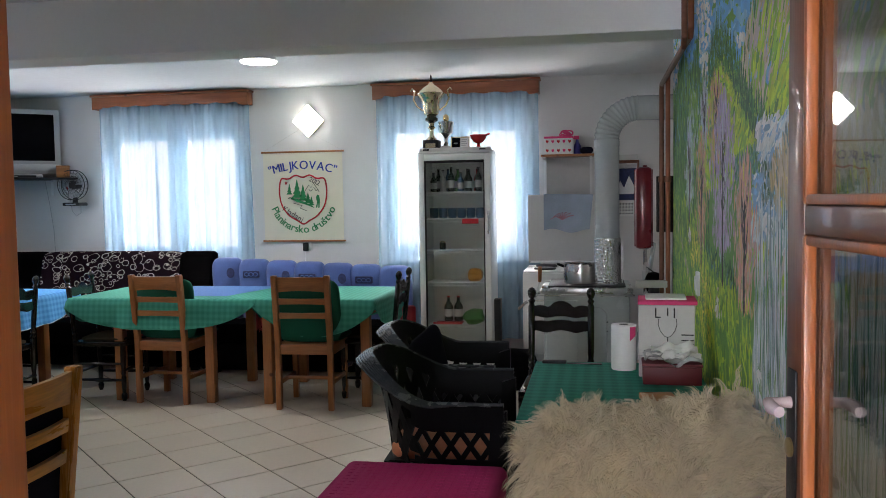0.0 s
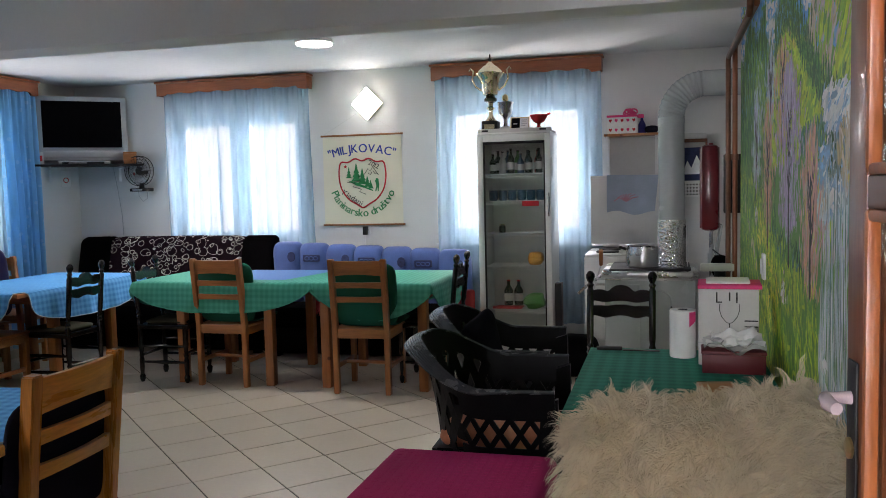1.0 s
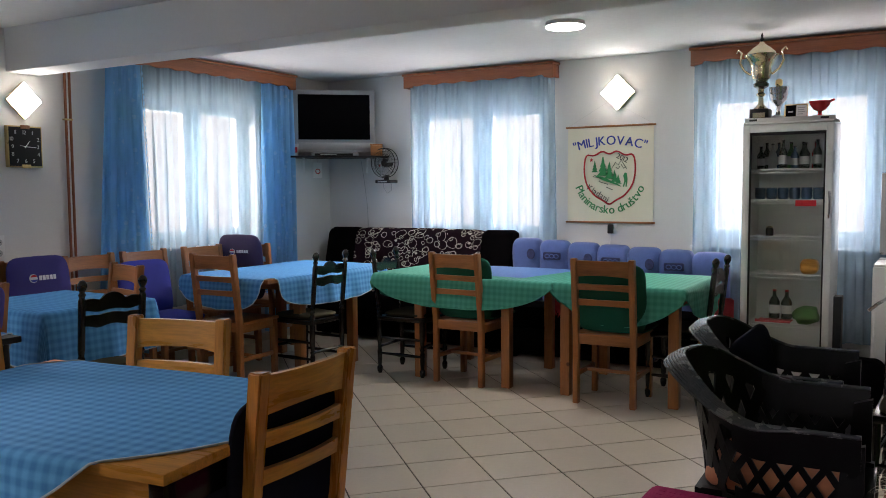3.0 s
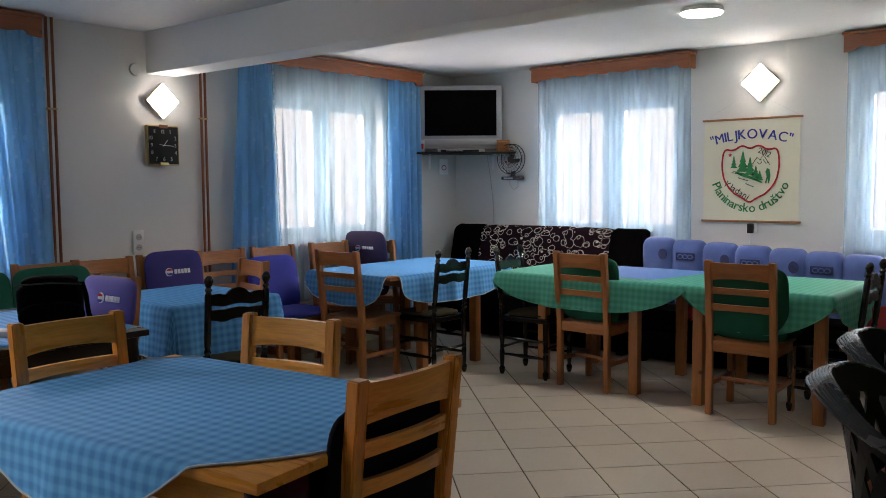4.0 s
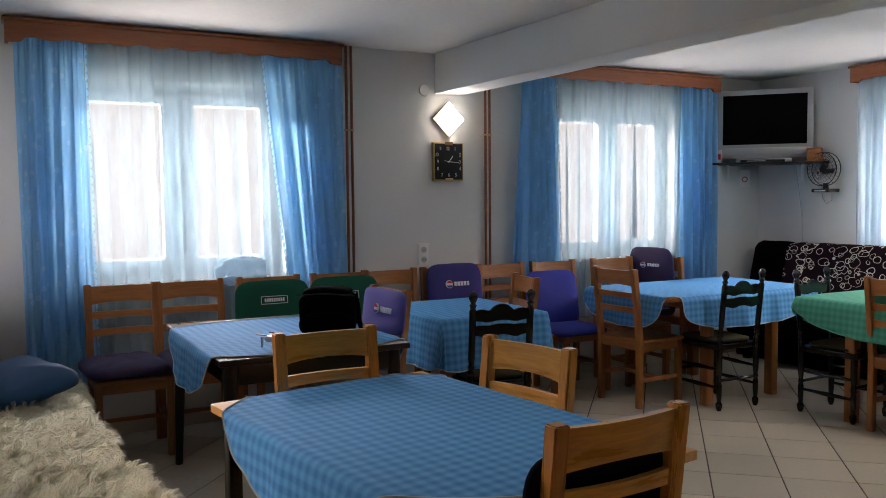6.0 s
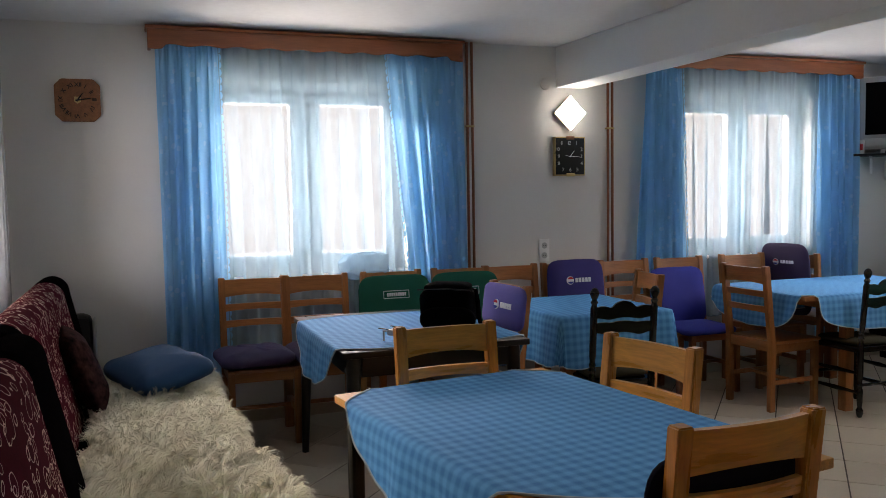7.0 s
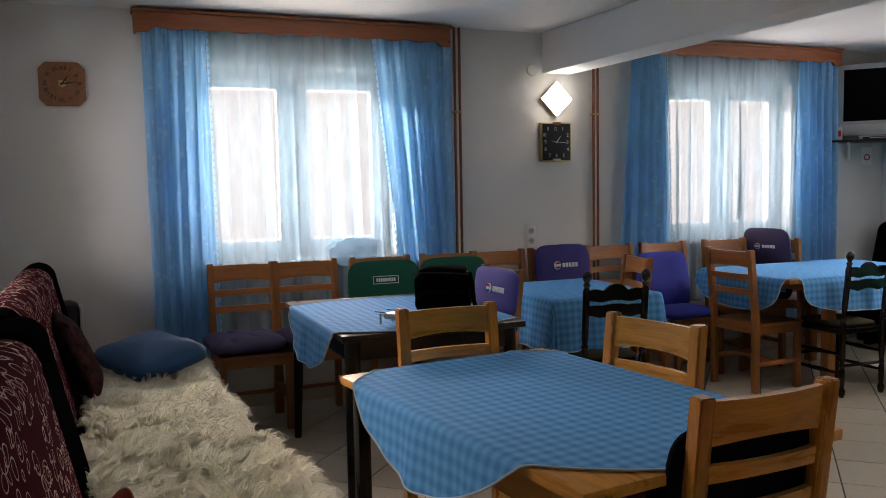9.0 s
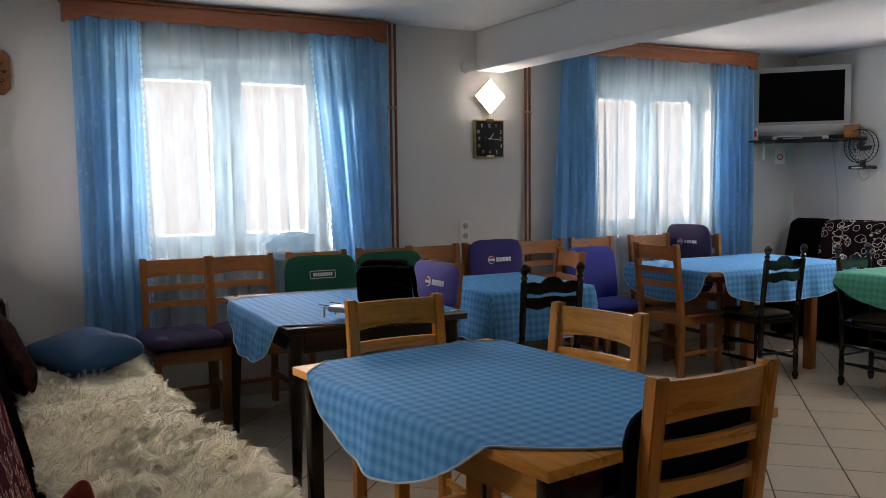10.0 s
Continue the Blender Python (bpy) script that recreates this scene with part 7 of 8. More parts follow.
# ---- television corner ----
t = thing("corner_shelf", pose(-4.30, 6.13, 1.665, 0, 0, 41), "thin black corner shelf for the television", "shelf")
part("board", B((-0.41, 0.50, -0.14, 0.20, 0, 0.018), bevel=0.003), M["black"], t)
for x in (-0.30, 0.30):
    part("bracket", B((x, x + 0.02, -0.08, 0.12, -0.02, -0.0005), (x, x + 0.02, 0.10, 0.12, -0.14, -0.0205)), M["white"], t)
t = thing("television", pose(-4.33, 6.165, 1.684, 0, 0, 41), "silver-framed flat television, switched off", "television")
part("stand", B((-0.22, 0.22, -0.10, 0.10, 0, 0.03), bevel=0.01), M["silver"], t)
part("bezel", B((-0.385, 0.385, -0.02, 0.05, 0.035, 0.62), bevel=0.012), M["silver"], t)
part("screen", B((-0.335, 0.335, -0.026, -0.0205, 0.155, 0.575), bevel=0.001), M["screen"], t)
part("speaker_bar", B((-0.36, 0.36, -0.03, -0.0205, 0.06, 0.125), bevel=0.004), M["silver"], t)
part("back_shell", B((-0.30, 0.30, 0.051, 0.12, 0.1, 0.56), bevel=0.03), M["black"], t)
t = thing("red_white_box", pose(-4.56, 5.87, 1.684, 0, 0, 41), "small printed white box with a red mark", "box")
part("body", B((-0.03, 0.03, -0.02, 0.03, 0, 0.11), bevel=0.002), M["card"], t)
part("mark", B((-0.02, 0.02, -0.023, -0.0205, 0.03, 0.08), bevel=0.001), M["inkred"], t)
t = thing("set_top_box", pose(-4.28, 6.05, 1.684, 0, 0, 41), "thin black receiver under the television", "receiver")
part("case", B((-0.15, 0.20, -0.035, 0.03, 0, 0.02), bevel=0.003), M["black"], t)
part("front_strip", B((-0.10, 0.05, -0.038, -0.0355, 0.006, 0.014)), M["silver"], t)
t = thing("wooden_box", pose(-3.98, 6.36, 1.684, 0, 0, 30), "small orange wooden box on the shelf", "box")
part("body", B((-0.055, 0.055, -0.05, 0.05, 0, 0.095), bevel=0.003), M["pine_x"], t)
part("lid", B((-0.057, 0.057, -0.052, 0.052, 0.0955, 0.11), bevel=0.003), M["pine_x"], t)
t = thing("hanging_tag", pose(XL + 0.03, 6.25, 1.557, 0, 0, 62), "white paper tag with a red stamp", "tag")
part("paper", B((-0.045, 0.045, -0.002, 0, -0.075, 0.075)), M["paper"], t)
bm = bmesh.new()
tube(bm, [(0.022 * math.cos(a), -0.004, -0.01 + 0.022 * math.sin(a)) for a in [6.283 * k / 20 for k in range(20)]], 0.004, 5, closed=True)
part("stamp", bm, M["inkred"], t)
part("string", T([(0, 0, 0.075), (0.0, -0.005, 0.145)], 0.0012, 5), M["card"], t)
t = thing("table_fan", pose(-3.885, 6.40, 1.425), "small black fan on a wall bracket", "fan")
part("bracket", B((-0.085, 0.085, -0.09, 0.045, 0, 0.03), bevel=0.008), M["black"], t)
part("button_row", B((-0.05, 0.05, -0.094, -0.0905, 0.008, 0.02)), M["silver"], t)
part("neck", T([(0, -0.02, 0.03), (0, -0.02, 0.10)], [0.025, 0.018], 12), M["black"], t)
part("motor", T([(0, -0.05, 0.19), (0, 0.05, 0.19)], [0.04, 0.032], 18), M["black"], t)
for yy in (-0.075, -0.02):
    bm = bmesh.new()
    tube(bm, [(0.135 * math.cos(a), yy, 0.19 + 0.135 * math.sin(a)) for a in [6.283 * k / 36 for k in range(36)]], 0.004, 6, closed=True)
    for r in (0.05, 0.08, 0.11):
        tube(bm, [(r * math.cos(a), yy - 0.012, 0.19 + r * math.sin(a)) for a in [6.283 * k / 28 for k in range(28)]], 0.0014, 5, closed=True)
    for k in range(24):
        a = 6.283 * k / 24
        tube(bm, [(0.03 * math.cos(a), yy - 0.018, 0.19 + 0.03 * math.sin(a)), (0.135 * math.cos(a), yy, 0.19 + 0.135 * math.sin(a))], 0.0013, 4)
    part("guard", bm, M["iron"], t)
for k in range(3):
    bm = bmesh.new()
    a0 = 2.094 * k
    grid(bm, 6, 6, lambda u, v: ((0.03 + 0.085 * u) * math.cos(a0 + 1.3 * v * (0.6 + 0.4 * u)), -0.06 + 0.03 * v, 0.19 + (0.03 + 0.085 * u) * math.sin(a0 + 1.3 * v * (0.6 + 0.4 * u))))
    part("blade", bm, M["silver"], t)
for nm, pts in (("hanging_cable", [(-4.22, 6.43, 1.66), (-4.20, 6.455, 1.45), (-4.17, 6.46, 1.2), (-4.16, 6.455, 1.0)]),
                ("looped_cable", [(-4.05, 6.42, 1.665), (-4.03, 6.45, 1.55), (-3.98, 6.455, 1.47), (-3.97, 6.455, 1.38), (-3.93, 6.455, 1.33), (-3.88, 6.455, 1.36), (-3.87, 6.44, 1.425)])):
    t = thing("wall_cable", pose(0, 0, 0), "thin grey cable hanging down the wall", "cable", "cables")
    part("wire", T(pts, 0.003, 6), M["cloth_grey"], t)
t = thing("power_strip", pose(-4.005, YB, 1.55), "white upright power strip with a red switch", "power strip")
part("case", B((-0.02, 0.02, -0.03, -0.001, -0.09, 0.09), bevel=0.004), M["white"], t)
part("switch", B((-0.01, 0.01, -0.034, -0.0305, 0.03, 0.055), bevel=0.002), M["inkred"], t)

# ---- things on the black table ----
t = thing("camera_bag", pose(-3.17, 1.775, 0.752, 0, 0, 60) @ Matrix.Diagonal((1, 1, 0.92, 1)), "black nylon shoulder bag on the blue cloth", "bag")
bm = bmesh.new()
box(bm, -0.14, 0.12, -0.09, 0.10, 0, 0.22, 0.05, seg=4)
for v in bm.verts:
    v.co += Vector(noise.noise_vector(v.co * 7)) * 0.014
    v.co.z = max(0.0, v.co.z)
part("body", bm, M["bagcloth"], t)
bm = bmesh.new()
cushion_bm(bm, -0.13, 0.14, -0.15, -0.085, 0, 0.13, 0.3, 12)
part("front_pocket", bm, M["bagcloth"], t)
part("zip", T([(-0.15, -0.075, 0.215), (0.0, -0.09, 0.222), (0.13, -0.08, 0.212)], 0.004, 6), M["iron"], t)
bm = bmesh.new()
cushion_bm(bm, -0.125, 0.105, -0.075, 0.085, 0.19, 0.25, 0.35, 12)
part("top_flap", bm, M["bagcloth"], t)
part("strap", T([(0.10, 0.03, 0.20), (0.125, 0.01, 0.205), (0.14, -0.03, 0.15), (0.15, -0.07, 0.07), (0.17, -0.10, 0.012), (0.12, -0.17, 0.009), (-0.03, -0.19, 0.009), (0.10, -0.25, 0.009)], [0.008, 0.010, 0.011, 0.011, 0.010, 0.009, 0.008, 0.008], 8), M["bagcloth"], t)
t = thing("small_drone", pose(-2.90, 1.42, 0.757, 0, 0, 30), "small folded grey drone on the blue cloth", "drone")
part("body", B((-0.04, 0.10, -0.035, 0.035, 0.025, 0.055), bevel=0.01), M["silver"], t)
for x, y in ((-0.06, -0.03), (-0.06, 0.05), (0.12, -0.03), (0.12, 0.05)):
    part("arm", T([(x * 0.5, y * 0.6, 0.04), (x, y, 0.045), (x, y, 0.0)], 0.006, 6), M["silver"], t)
    part("rotor", B((x - 0.03, x + 0.03, y - 0.004, y + 0.004, 0.053, 0.056)), M["black"], t)
part("lens_block", B((0.101, 0.125, -0.015, 0.015, 0.025, 0.05), bevel=0.004), M["black"], t)
t = thing("plastic_bag", pose(XL + 0.10, 1.70, 0.875), "crumpled clear plastic bag on the window sill", "bag")
bm = bmesh.new()
cushion_bm(bm, -0.06, 0.06, -0.17, 0.17, 0.0, 0.17, 0.5, 16)
for v in bm.verts:
    v.co += Vector(noise.noise_vector(v.co * 16)) * 0.03
    v.co.z = max(0.0, v.co.z)
part("film", bm, M["sheer"], t, angle=20)

# ---- entrance door ----
t = thing("door_1", pose(1.212, 0.06, 0, 0, 0, 95.6), "open brown wooden door with two glass panes", "door", kind="structure")
DW = 0.86
stile = lambda x0, x1, z0, z1: (x0, x1, -0.02, 0.02, z0, z1)
part("hinge_stile", B(stile(0, 0.11, 0.005, 2.03), bevel=0.004), M["door"], t)
part("lock_stile", B(stile(DW - 0.078, DW, 0.005, 2.03), bevel=0.004), M["door"], t)
for z0, z1 in ((0.005, 0.22), (1.352, 1.398), (1.91, 2.03)):
    part("rail", B(stile(0.111, DW - 0.079, z0, z1), bevel=0.004), M["door_x"], t)
for z0, z1 in ((0.221, 1.351), (1.399, 1.909)):
    x0, x1 = 0.111, DW - 0.079
    g = part("pane", B((x0 + 0.012, x1 - 0.012, -0.003, 0.003, z0 + 0.012, z1 - 0.012)), M["doorglass"], t, smooth=False)
    for s in (-1, 1):
        y0, y1 = sorted((s * 0.004, s * 0.024))
        part("moulding", B((x0, x0 + 0.016, y0, y1, z0, z1), (x1 - 0.016, x1, y0, y1, z0, z1), (x0 + 0.016, x1 - 0.016, y0, y1, z0, z0 + 0.016), (x0 + 0.016, x1 - 0.016, y0, y1, z1 - 0.016, z1), bevel=0.005), M["jamb"], t)
for s in (-1, 1):
    y0, y1 = sorted((s * 0.021, s * 0.026))
    pl = part("lock_plate", B((DW - 0.062, DW - 0.022, y0, y1, 0.90, 1.13), bevel=0.003), M["iron"], t)
    part("lever", T([(DW - 0.042, s * 0.026, 1.075), (DW - 0.042, s * 0.05, 1.075), (DW - 0.046, s * 0.062, 1.075), (DW - 0.075, s * 0.066, 1.074), (DW - 0.10, s * 0.062, 1.073)], [0.010, 0.008, 0.010, 0.011, 0.009], 12), M["porcelain"], pl, "pale pink lever handle")
    part("keyhole_rosette", L([(0.016, 0), (0.016, 0.004), (0.011, 0.006)], 0, 0, 0, 18), M["brass"], pl).matrix_basis = pose(DW - 0.042, s * 0.026, 1.0, -90 * s)
part("edge_plate", B((DW + 0.0005, DW + 0.002, -0.011, 0.011, 0.89, 1.14)), M["brass"], t)
t = thing("door_2", pose(0, 0, 0), "orange-brown wooden door frame of the entrance", "door frame", kind="structure")
part("jamb", B((DX0 - 0.02, DX0 + 0.03, DY - 0.16, DY + 0.02, 0.0, 2.08), bevel=0.004), M["jamb"], t)
part("casing", B((DX0 - 0.09, DX0 + 0.012, DY + 0.0005, DY + 0.018, 0.0, 2.13), bevel=0.004), M["jamb"], t)
part("jamb_head", B((DX0 + 0.03, XR - 0.002, DY - 0.16, DY + 0.02, 2.04, 2.079), bevel=0.004), M["jamb"], t)

# ---- the mural ----
PALETTE = {"sky": (0.13, 0.38, 0.72), "skylight": (0.24, 0.47, 0.70), "cloud": (0.72, 0.78, 0.84), "fir": (0.018, 0.085, 0.022), "firmid": (0.045, 0.17, 0.045),
           "mid": (0.12, 0.28, 0.06), "light": (0.25, 0.45, 0.06), "lime": (0.46, 0.58, 0.05), "yellow": (0.70, 0.62, 0.10), "teal": (0.10, 0.26, 0.20),
           "lilac": (0.42, 0.33, 0.46), "mauve": (0.52, 0.44, 0.56), "peach": (0.62, 0.36, 0.20), "rose": (0.60, 0.34, 0.30), "frost": (0.48, 0.58, 0.62),
           "ochre": (0.44, 0.36, 0.18), "tan": (0.52, 0.45, 0.36), "pinkgrey": (0.50, 0.44, 0.44), "water": (0.22, 0.38, 0.52), "foam": (0.62, 0.74, 0.80),
           "white": (0.82, 0.84, 0.85), "wet": (0.16, 0.24, 0.24), "trunk": (0.03, 0.025, 0.025)}
NAMES = list(PALETTE)
mural = thing("wall_mural", pose(XR, 0, 0), "painted mural of mountains, blossoming trees and a waterfall", "mural")
rnd = random.Random(21)
strokes = []


def pick(*opts):
    """Weighted choice: name, weight, ..."""
    r = rnd.random() * sum(opts[1::2])
    for nme, w in zip(opts[::2], opts[1::2]):
        r -= w
        if r <= 0:
            return nme
    return opts[0]


def stroke(y, z, nm, ln, w, ang):
    strokes.append((y, z, nm, ln, w, ang))


def fill(y0, y1, z0, z1, n, inside, colours, ln, w, ang, jit=0.25):
    """Strokes strewn over a patch; inside(y, z) bounds it, ang in degrees from level (or of the place)."""
    for _ in range(n):
        y, z = rnd.uniform(y0, y1), rnd.uniform(z0, z1)
        if inside(y, z):
            a = ang(y, z) if callable(ang) else ang
            stroke(y, z, pick(*colours), ln * rnd.uniform(0.6, 1.4), w * rnd.uniform(0.6, 1.4), radians(a) + rnd.gauss(0, jit))


def wob(y, z, s, a):
    return a * noise.noise((y * s, z * s, 4.0))


YES = lambda y, z: True
mtn = lambda y: 1.84 + 0.5 * (2.02 - y)
hill = lambda y: (1.89 - 0.9 * (y - 2.45) ** 2 if y > 2.45 else 1.89 - 0.42 * (2.45 - y) ** 1.15) + wob(y, 0, 9, 0.012)
slope = lambda y: 1.60 - 0.0 * y
meadow = lambda y: 1.17 + 0.11 * (y - 2.4) + wob(y, 3, 6, 0.03) if y > 2.0 else 1.13 - 0.55 * (2.0 - y)
# sky and clouds
fill(0.03, MEND, 1.7, ZC, 3200, YES, ("sky", 5, "skylight", 2), 0.09, 0.03, 8)
fill(0.03, MEND, 1.85, ZC, 2600, lambda y, z: noise.noise((y * 1.6 + 2, z * 3.4, 7)) > 0.18, ("cloud", 3, "white", 1, "skylight", 1), 0.06, 0.022, 15)
# the far mountain
fill(0.03, 2.05, 1.2, ZC, 5200, lambda y, z: z < mtn(y) + wob(y, z, 14, 0.02), ("tan", 3, "pinkgrey", 3, "light", 2, "ochre", 1), 0.08, 0.02, -52, 0.2)
fill(0.03, 2.05, 1.2, ZC, 2200, lambda y, z: z < mtn(y) and noise.noise((y * 5 + z * 4, z * 2, 1)) > 0.08, ("lime", 3, "light", 3, "mid", 1), 0.07, 0.018, -52, 0.2)
fill(0.03, 2.05, 1.55, ZC, 900, lambda y, z: mtn(y) - 0.07 < z < mtn(y) + 0.03 + wob(y, z, 30, 0.04), ("firmid", 3, "fir", 2, "mid", 1), 0.05, 0.014, 90, 0.2)
fill(1.2, 1.8, 1.58, 1.76, 520, lambda y, z: z < 1.60 + 0.35 * (1.78 - y), ("lime", 4, "light", 3, "mid", 1), 0.07, 0.02, -45, 0.25)
# far woods
fill(2.7, MEND, 1.2, 2.16, 5600, lambda y, z: z < 2.03 + 0.06 * math.sin(9 * y) + wob(y, z, 25, 0.05) - (0.18 if 2.7 < y < 3.02 else 0), ("firmid", 4, "mid", 4, "fir", 2, "light", 1), 0.07, 0.013, 90, 0.12)
fill(2.95, 3.5, 1.55, 1.88, 520, lambda y, z: ((y - 3.22) / 0.22) ** 2 + ((z - 1.70) / 0.17) ** 2 < 1, ("light", 3, "frost", 1.5, "mid", 2), 0.06, 0.012, 80, 0.3)
# the round hill and its firs
fill(1.55, 3.0, 1.45, 1.92, 3600, lambda y, z: z < hill(y) and z > 1.5 - 0.2 * (y - 2.0), ("light", 4, "lime", 5, "mid", 1), 0.09, 0.022, lambda y, z: 70 * (y - 2.45), 0.2)
fill(2.2, 2.75, 1.70, 1.92, 260, lambda y, z: z < hill(y) - 0.02, ("lime", 4, "yellow", 1, "tan", 1), 0.07, 0.018, 10)
for k in range(34):
    y = 2.72 - 1.1 * k / 33
    z = hill(y) - 0.01 - 0.02 * rnd.random() + (0.02 if y > 2.1 else -0.01)
    h = (0.15 if y > 2.15 else 0.11) * rnd.uniform(0.7, 1.25)
    for i in range(60):
        q = rnd.random()
        stroke(y + (1 - q) * rnd.uniform(-1, 1) * 0.042, z + h * q - 0.02, pick("fir", 4, "firmid", 4, "mid", 1.5), 0.03, 0.008, radians(90) + rnd.gauss(0, 0.3))
fill(1.55, 2.15, 1.46, 1.56, 420, lambda y, z: z < 1.555 - 0.05 * (y - 1.6), ("teal", 3, "firmid", 3, "wet", 1), 0.035, 0.012, 80, 0.5)
# river, rocks and waterfall
fill(1.15, 1.95, 1.30, 1.60, 2200, lambda y, z: y < 1.70 + 0.9 * abs(z - 1.50) and z < 1.60, ("foam", 4, "white", 2, "water", 2, "frost", 2), 0.07, 0.016, -28, 0.25)
fill(1.40, 1.85, 1.36, 1.52, 420, lambda y, z: abs(z - 1.42) < 0.05 or noise.noise((y * 8, z * 8, 2)) > 0.2, ("water", 5, "skylight", 2, "foam", 1), 0.05, 0.014, -20, 0.25)
fill(1.54, 1.72, 1.40, 1.50, 60, YES, ("wet", 2, "fir", 1), 0.03, 0.014, 80)
fill(0.03, 1.60, 1.28, 1.58, 2400, lambda y, z: y < 1.40 + 0.20 * math.sin(math.pi * min(1, max(0, (z - 1.34) / 0.22))) and z < 1.56, ("ochre", 4, "tan", 3, "wet", 0.6, "yellow", 0.6), 0.06, 0.018, 65, 0.3)
fill(0.5, 1.6, 1.30, 1.40, 260, lambda y, z: abs(z - 1.36 + 0.12 * (y - 1.4)) < 0.02, ("wet", 3, "pinkgrey", 3), 0.04, 0.012, 10)
fill(0.03, 1.88, 0.3, 1.36, 3600, lambda y, z: y < 1.77 + 0.10 * (1.36 - z), ("foam", 4, "frost", 4, "white", 2, "teal", 1), 0.16, 0.008, 90, 0.05)
fill(0.03, 1.88, 0.5, 1.34, 760, lambda y, z: y < 1.76 + 0.10 * (1.36 - z) and noise.noise((y * 26, z * 1.5, 3)) > 0.02, ("wet", 3, "teal", 3, "firmid", 1), 0.20, 0.006, 90, 0.04)
fill(0.03, 1.9, 0.3, 0.95, 500, lambda y, z: y < 1.80, ("white", 3, "foam", 3, "water", 2, "wet", 0.5), 0.07, 0.016, 5)
# meadow
fill(1.75, MEND, 0.02, 1.45, 5200, lambda y, z: z < meadow(y) + (0.10 if y > 3.0 else 0) and y > 1.79 + 0.10 * (1.3 - z), ("light", 5, "lime", 4, "mid", 2.5), 0.07, 0.015, lambda y, z: 62, 0.4)
fill(2.3, 3.6, 0.85, 1.34, 900, lambda y, z: noise.noise((y * 2.6, z * 3.6, 8)) > 0.10 and z < meadow(y), ("yellow", 4, "lime", 4), 0.05, 0.014, 40, 0.4)
fill(3.2, MEND, 0.6, 1.5, 900, lambda y, z: y > 3.5 + 0.35 * (1.1 - z) * 2, ("mid", 4, "firmid", 3, "light", 1), 0.06, 0.013, 90, 0.2)
fill(3.1, 3.85, 0.75, 1.34, 320, lambda y, z: abs(y - (3.02 + 1.9 * (z - 0.9) ** 0.9 if z > 0.9 else 3.02)) < 0.045, ("tan", 4, "yellow", 1), 0.05, 0.018, 70)
fill(1.85, 2.75, 0.95, 1.24, 420, lambda y, z: abs(z - 1.17 - 0.05 * (y - 2.3) + (0.30 * (2.1 - y) if y < 2.1 else 0)) < 0.035, ("firmid", 3, "teal", 3, "fir", 2), 0.04, 0.012, 100, 0.5)
for y, z in ((2.48, 1.02), (3.33, 1.24)):
    for i in range(26):
        stroke(y + rnd.gauss(0, 0.028), z + rnd.gauss(0, 0.022), pick("white", 4, "foam", 1, "tan", 0.6), 0.035, 0.014, radians(120) + rnd.gauss(0, 0.3))


def blossom(y, z0, z1, hw, cols, n, base, lean=0.0):
    """A slender tree in flower: a veil of thin upright strokes over a bare trunk that shows through."""
    for _ in range(n):
        q = rnd.random()
        e = math.sin(math.pi * (0.10 + 0.86 * q)) ** 0.6
        yy = y + hw * e * max(-1.5, min(1.5, rnd.gauss(0, 0.62)))
        stroke(yy, z0 + (z1 - z0) * q + rnd.gauss(0, 0.02), pick(*cols), 0.045 * rnd.uniform(0.6, 1.4), 0.010 * rnd.uniform(0.7, 1.5), radians(90) + (y - yy) * 1.2 + rnd.gauss(0, 0.12))
    pts = [(y, base), (y + 0.006, base + (z1 - base) * 0.25), (y - 0.004, base + (z1 - base) * 0.5), (y + 0.004, base + (z1 - base) * 0.75)]
    for (ya, za), (yb, zb) in zip(pts, pts[1:]):
        for i in range(3):
            q = (i + 0.5) / 3
            stroke(ya + (yb - ya) * q, za + (zb - za) * q, "trunk", math.hypot(yb - ya, zb - za) * 0.55, 0.026 * (1.2 - 0.7 * (za - base) / (z1 - base)), math.atan2(zb - za, yb - ya))
    for i in range(12):
        zb = base + (z1 - base) * rnd.uniform(0.28, 0.75)
        sg = 1 if i % 2 else -1
        ya, a = y, radians(90 - sg * 42)
        for k in range(3):
            ln = 0.045 * rnd.uniform(0.7, 1.2)
            stroke(ya + math.cos(a) * ln / 2, zb + math.sin(a) * ln / 2, "trunk", ln * 1.1, 0.013 - 0.003 * k, a)
            ya, zb, a = ya + math.cos(a) * ln, zb + math.sin(a) * ln, a + sg * 0.28


blossom(3.34, 1.38, 1.74, 0.14, ("frost", 5, "mauve", 1, "light", 1), 420, 1.30)
blossom(2.84, 1.62, 1.84, 0.13, ("frost", 5, "mauve", 2), 260, 1.55)
blossom(2.52, 1.52, 1.83, 0.17, ("peach", 5, "tan", 1, "lime", 1), 330, 1.50)
blossom(2.92, 1.24, 1.67, 0.15, ("peach", 5, "tan", 2, "light", 0.7), 520, 1.14)
blossom(2.36, 1.24, 1.74, 0.22, ("lilac", 5, "mauve", 4, "frost", 0.7), 900, 1.12)
blossom(1.95, 1.10, 1.50, 0.15, ("rose", 4, "peach", 3, "tan", 1.5, "yellow", 0.5), 560, 1.08)
vs, fs, ms = [], [], []
N = len(strokes)
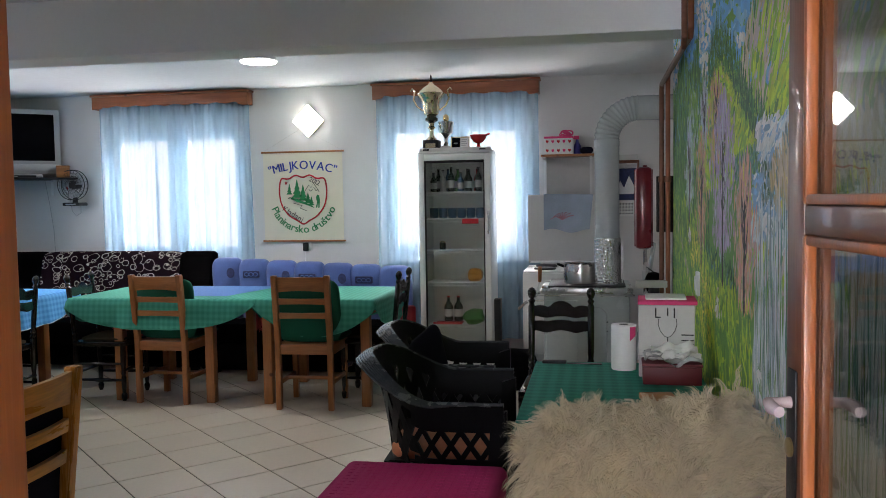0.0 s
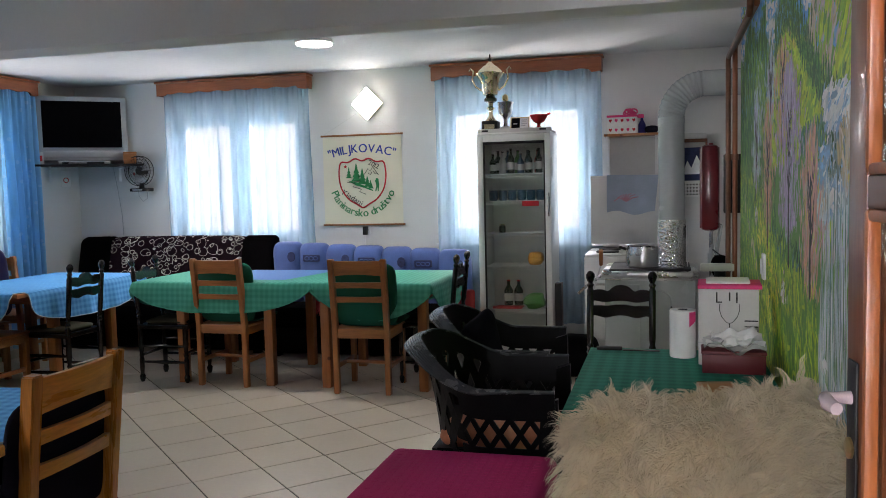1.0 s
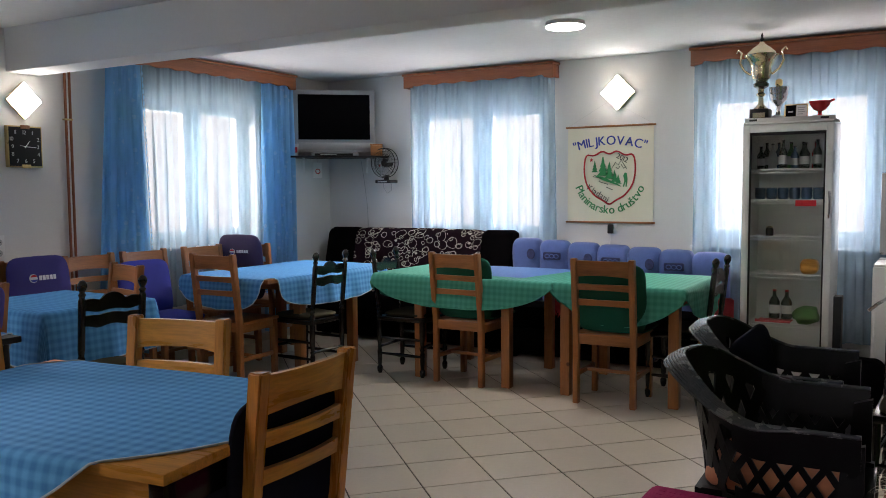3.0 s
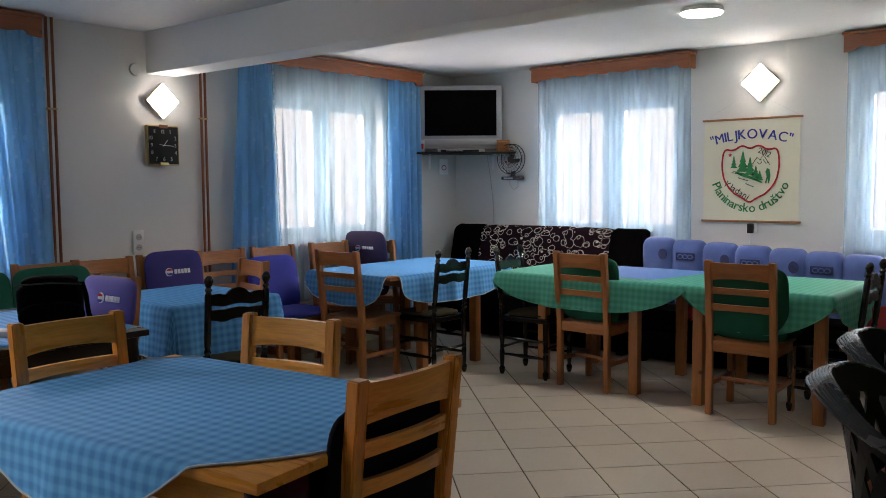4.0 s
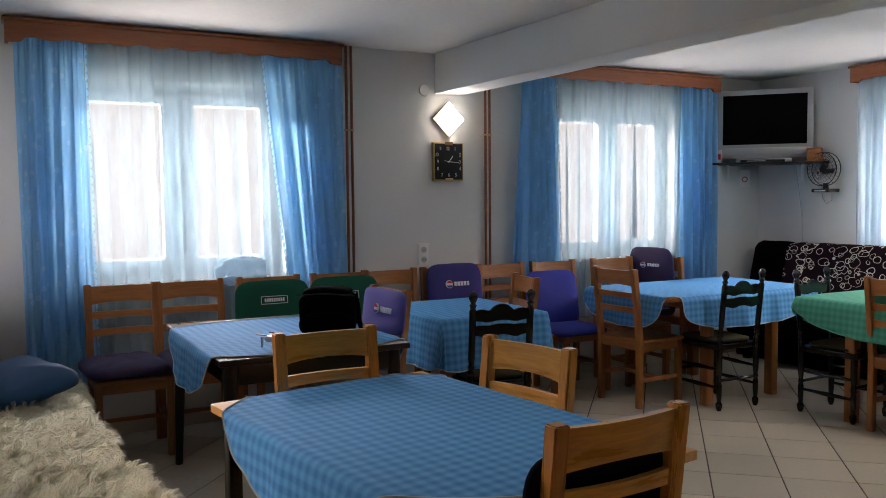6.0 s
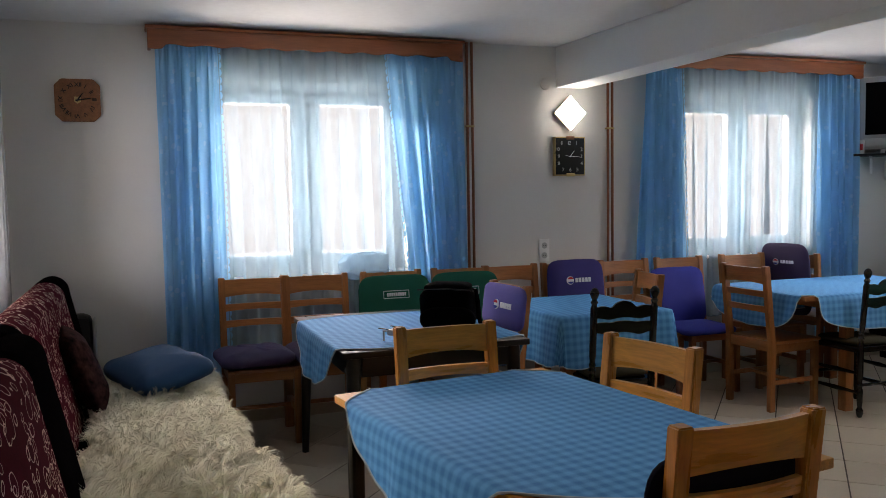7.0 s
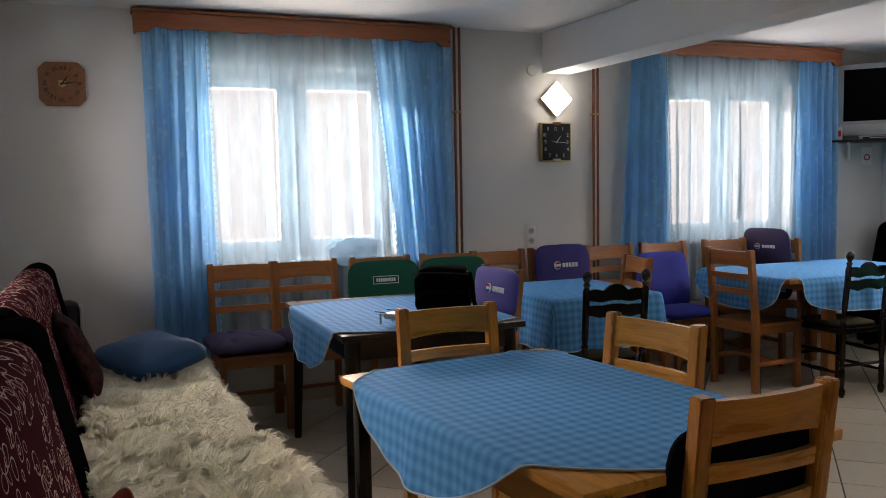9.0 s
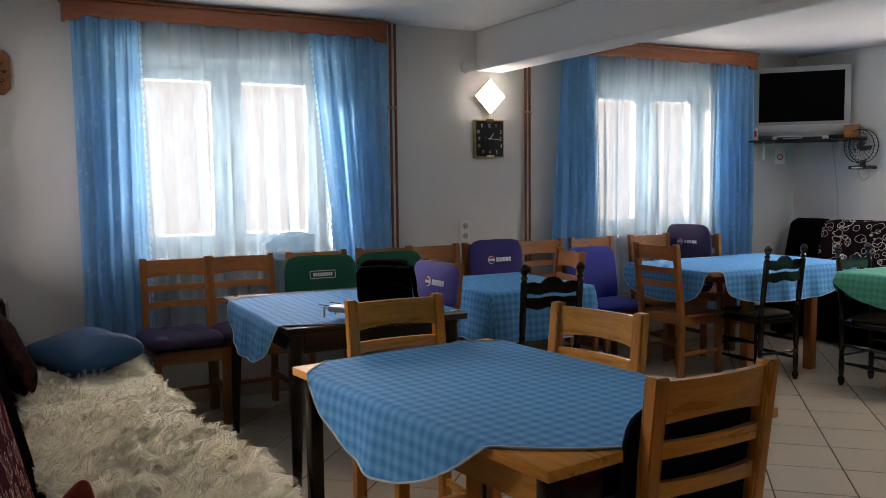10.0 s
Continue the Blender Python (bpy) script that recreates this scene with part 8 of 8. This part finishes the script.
for i, (y, z, nm, ln, w, a) in enumerate(strokes):
    c, s = math.cos(a), math.sin(a)
    x = -0.0012 - 0.0024 * i / N
    b = len(vs)
    for p, r in ((-1, -0.6), (-0.4, -1), (0.6, -0.8), (1, 0.1), (0.5, 1), (-0.6, 0.8)):
        yy, zz = y + p * ln / 2 * c - r * w / 2 * s, z + p * ln / 2 * s + r * w / 2 * c
        vs.append((x, min(max(yy, 0.025), MEND), min(max(zz, 0), ZC - 0.002)))
    fs.append(tuple(range(b, b + 6)))
    ms.append(NAMES.index(nm))
me = bpy.data.meshes.new("paint")
me.from_pydata(vs, [], fs)
for nm in NAMES:
    me.materials.append(mat("mural_" + nm, [min(0.9, 1.32 * c) for c in PALETTE[nm]], 0.55, var=0.18, scale=14, fine=120, bump=0.2, island=0.16))
me.polygons.foreach_set("material_index", ms)
ob = new("paint", me)
ob.parent = mural
tagged(ob, "brush strokes in greens, blues and pinks", kind="stuff")
part("ground_coat", B((-0.001, -0.0002, 0.025, MEND, 0.0, ZC - 0.001)), bpy.data.materials["mural_mid"], mural, smooth=False)
t = thing("light_switch", pose(XR - 0.004, 2.98, 1.06, 0, 0, -90), "white light switch on the mural", "switch")
part("plate", B((-0.03, 0.03, -0.012, 0.0, -0.05, 0.05), bevel=0.004), M["white"], t)
part("rocker", B((-0.018, 0.018, -0.018, -0.0125, -0.03, 0.03), bevel=0.003), M["white"], t)

# ---- outside: a few conifers before the glowing backdrop ----
for k, (x, y, h) in enumerate(((-14.0, 13.25, 4.3),)):
    t = thing("conifer", pose(x, y, -1.0), "dark conifer standing outside the window", "tree")
    part("trunk", T([(0, 0, 0), (0.02, 0, h * 0.5), (0, 0, h * 0.98)], [0.09, 0.05, 0.01], 8), M["bark"], t)
    rr = random.Random(k)
    vs, fs = [], []
    for i in range(120):
        z = rr.uniform(0.18, 1.0) ** 0.8 * h
        R = 0.75 * (1 - z / h) + 0.04
        a = rr.uniform(0, 6.283)
        r = R * math.sqrt(rr.random())
        p = Vector((r * math.cos(a), r * math.sin(a), z - 0.25 * r))
        d = Vector((math.cos(a), math.sin(a), -0.35 + rr.uniform(-0.2, 0.2))) * rr.uniform(0.06, 0.14)
        s = Vector((-math.sin(a), math.cos(a), rr.uniform(-0.3, 0.3))) * rr.uniform(0.012, 0.03)
        b = len(vs)
        vs += [p, p + d * 0.5 + s, p + d, p + d * 0.5 - s]
        fs.append((b, b + 1, b + 2, b + 3))
    me = bpy.data.meshes.new("needles")
    me.from_pydata(vs, [], fs)
    me.materials.append(M["foliage"])
    ob = new("needles", me)
    ob.parent = t
    tagged(ob, "drooping needle sprays", kind="stuff")

# ---- floor tiles, laid on the diagonal ----
S, GAP = 0.346, 0.007
bm = bmesh.new()
box(bm, -(S - GAP) / 2, (S - GAP) / 2, -(S - GAP) / 2, (S - GAP) / 2, -0.0038, 0.0, 0.0015, seg=1)
bmesh.ops.recalc_face_normals(bm, faces=bm.faces[:])
tile_me = bpy.data.meshes.new("tile")
bm.to_mesh(tile_me)
bm.free()
tile_me.materials.append(M["tile"])
O, LAY = Vector((-0.041, -0.086, 0)), 47.0
U, V = Vector((math.cos(radians(LAY)), math.sin(radians(LAY)), 0)), Vector((math.sin(radians(LAY)), -math.cos(radians(LAY)), 0))
near, rest = [], []
for i in range(-30, 31):
    for j in range(-30, 31):
        p = O + U * S * (i + 0.5) + V * S * (j + 0.5)
        if (XL - 0.2 < p.x < XR + 0.15 and YN - 0.15 < p.y < YB + 0.15) or (XR < p.x < 2.05 and MEND < p.y < YB + 0.15) or (-0.85 < p.x < XR + 0.1 and -2.4 < p.y < 0):
            near.append(p)
near.sort(key=lambda p: (p - Vector((-1.2, 3.2, 0))).length)
for k, p in enumerate(near):
    if k < 300:
        ob = new("tile", tile_me)
        ob.matrix_basis = Matrix.Translation(p + Vector((0, 0, 0.0006 * noise.noise(p * 3)))) @ Matrix.Rotation(radians(LAY + 90 * (k % 4)), 4, "Z")
        ob.parent = floor
    else:
        rest.append(p)
bm = bmesh.new()
for p in rest:
    h = (S - GAP) / 2
    box(bm, -h, h, -h, h, -0.0038, 0.0, 0.0, Matrix.Translation(p) @ Matrix.Rotation(radians(LAY), 4, "Z"))
ob = part("tile_field", bm, M["tile"], floor, smooth=False)
tagged(ob, "outer beige floor tiles", kind="stuff")
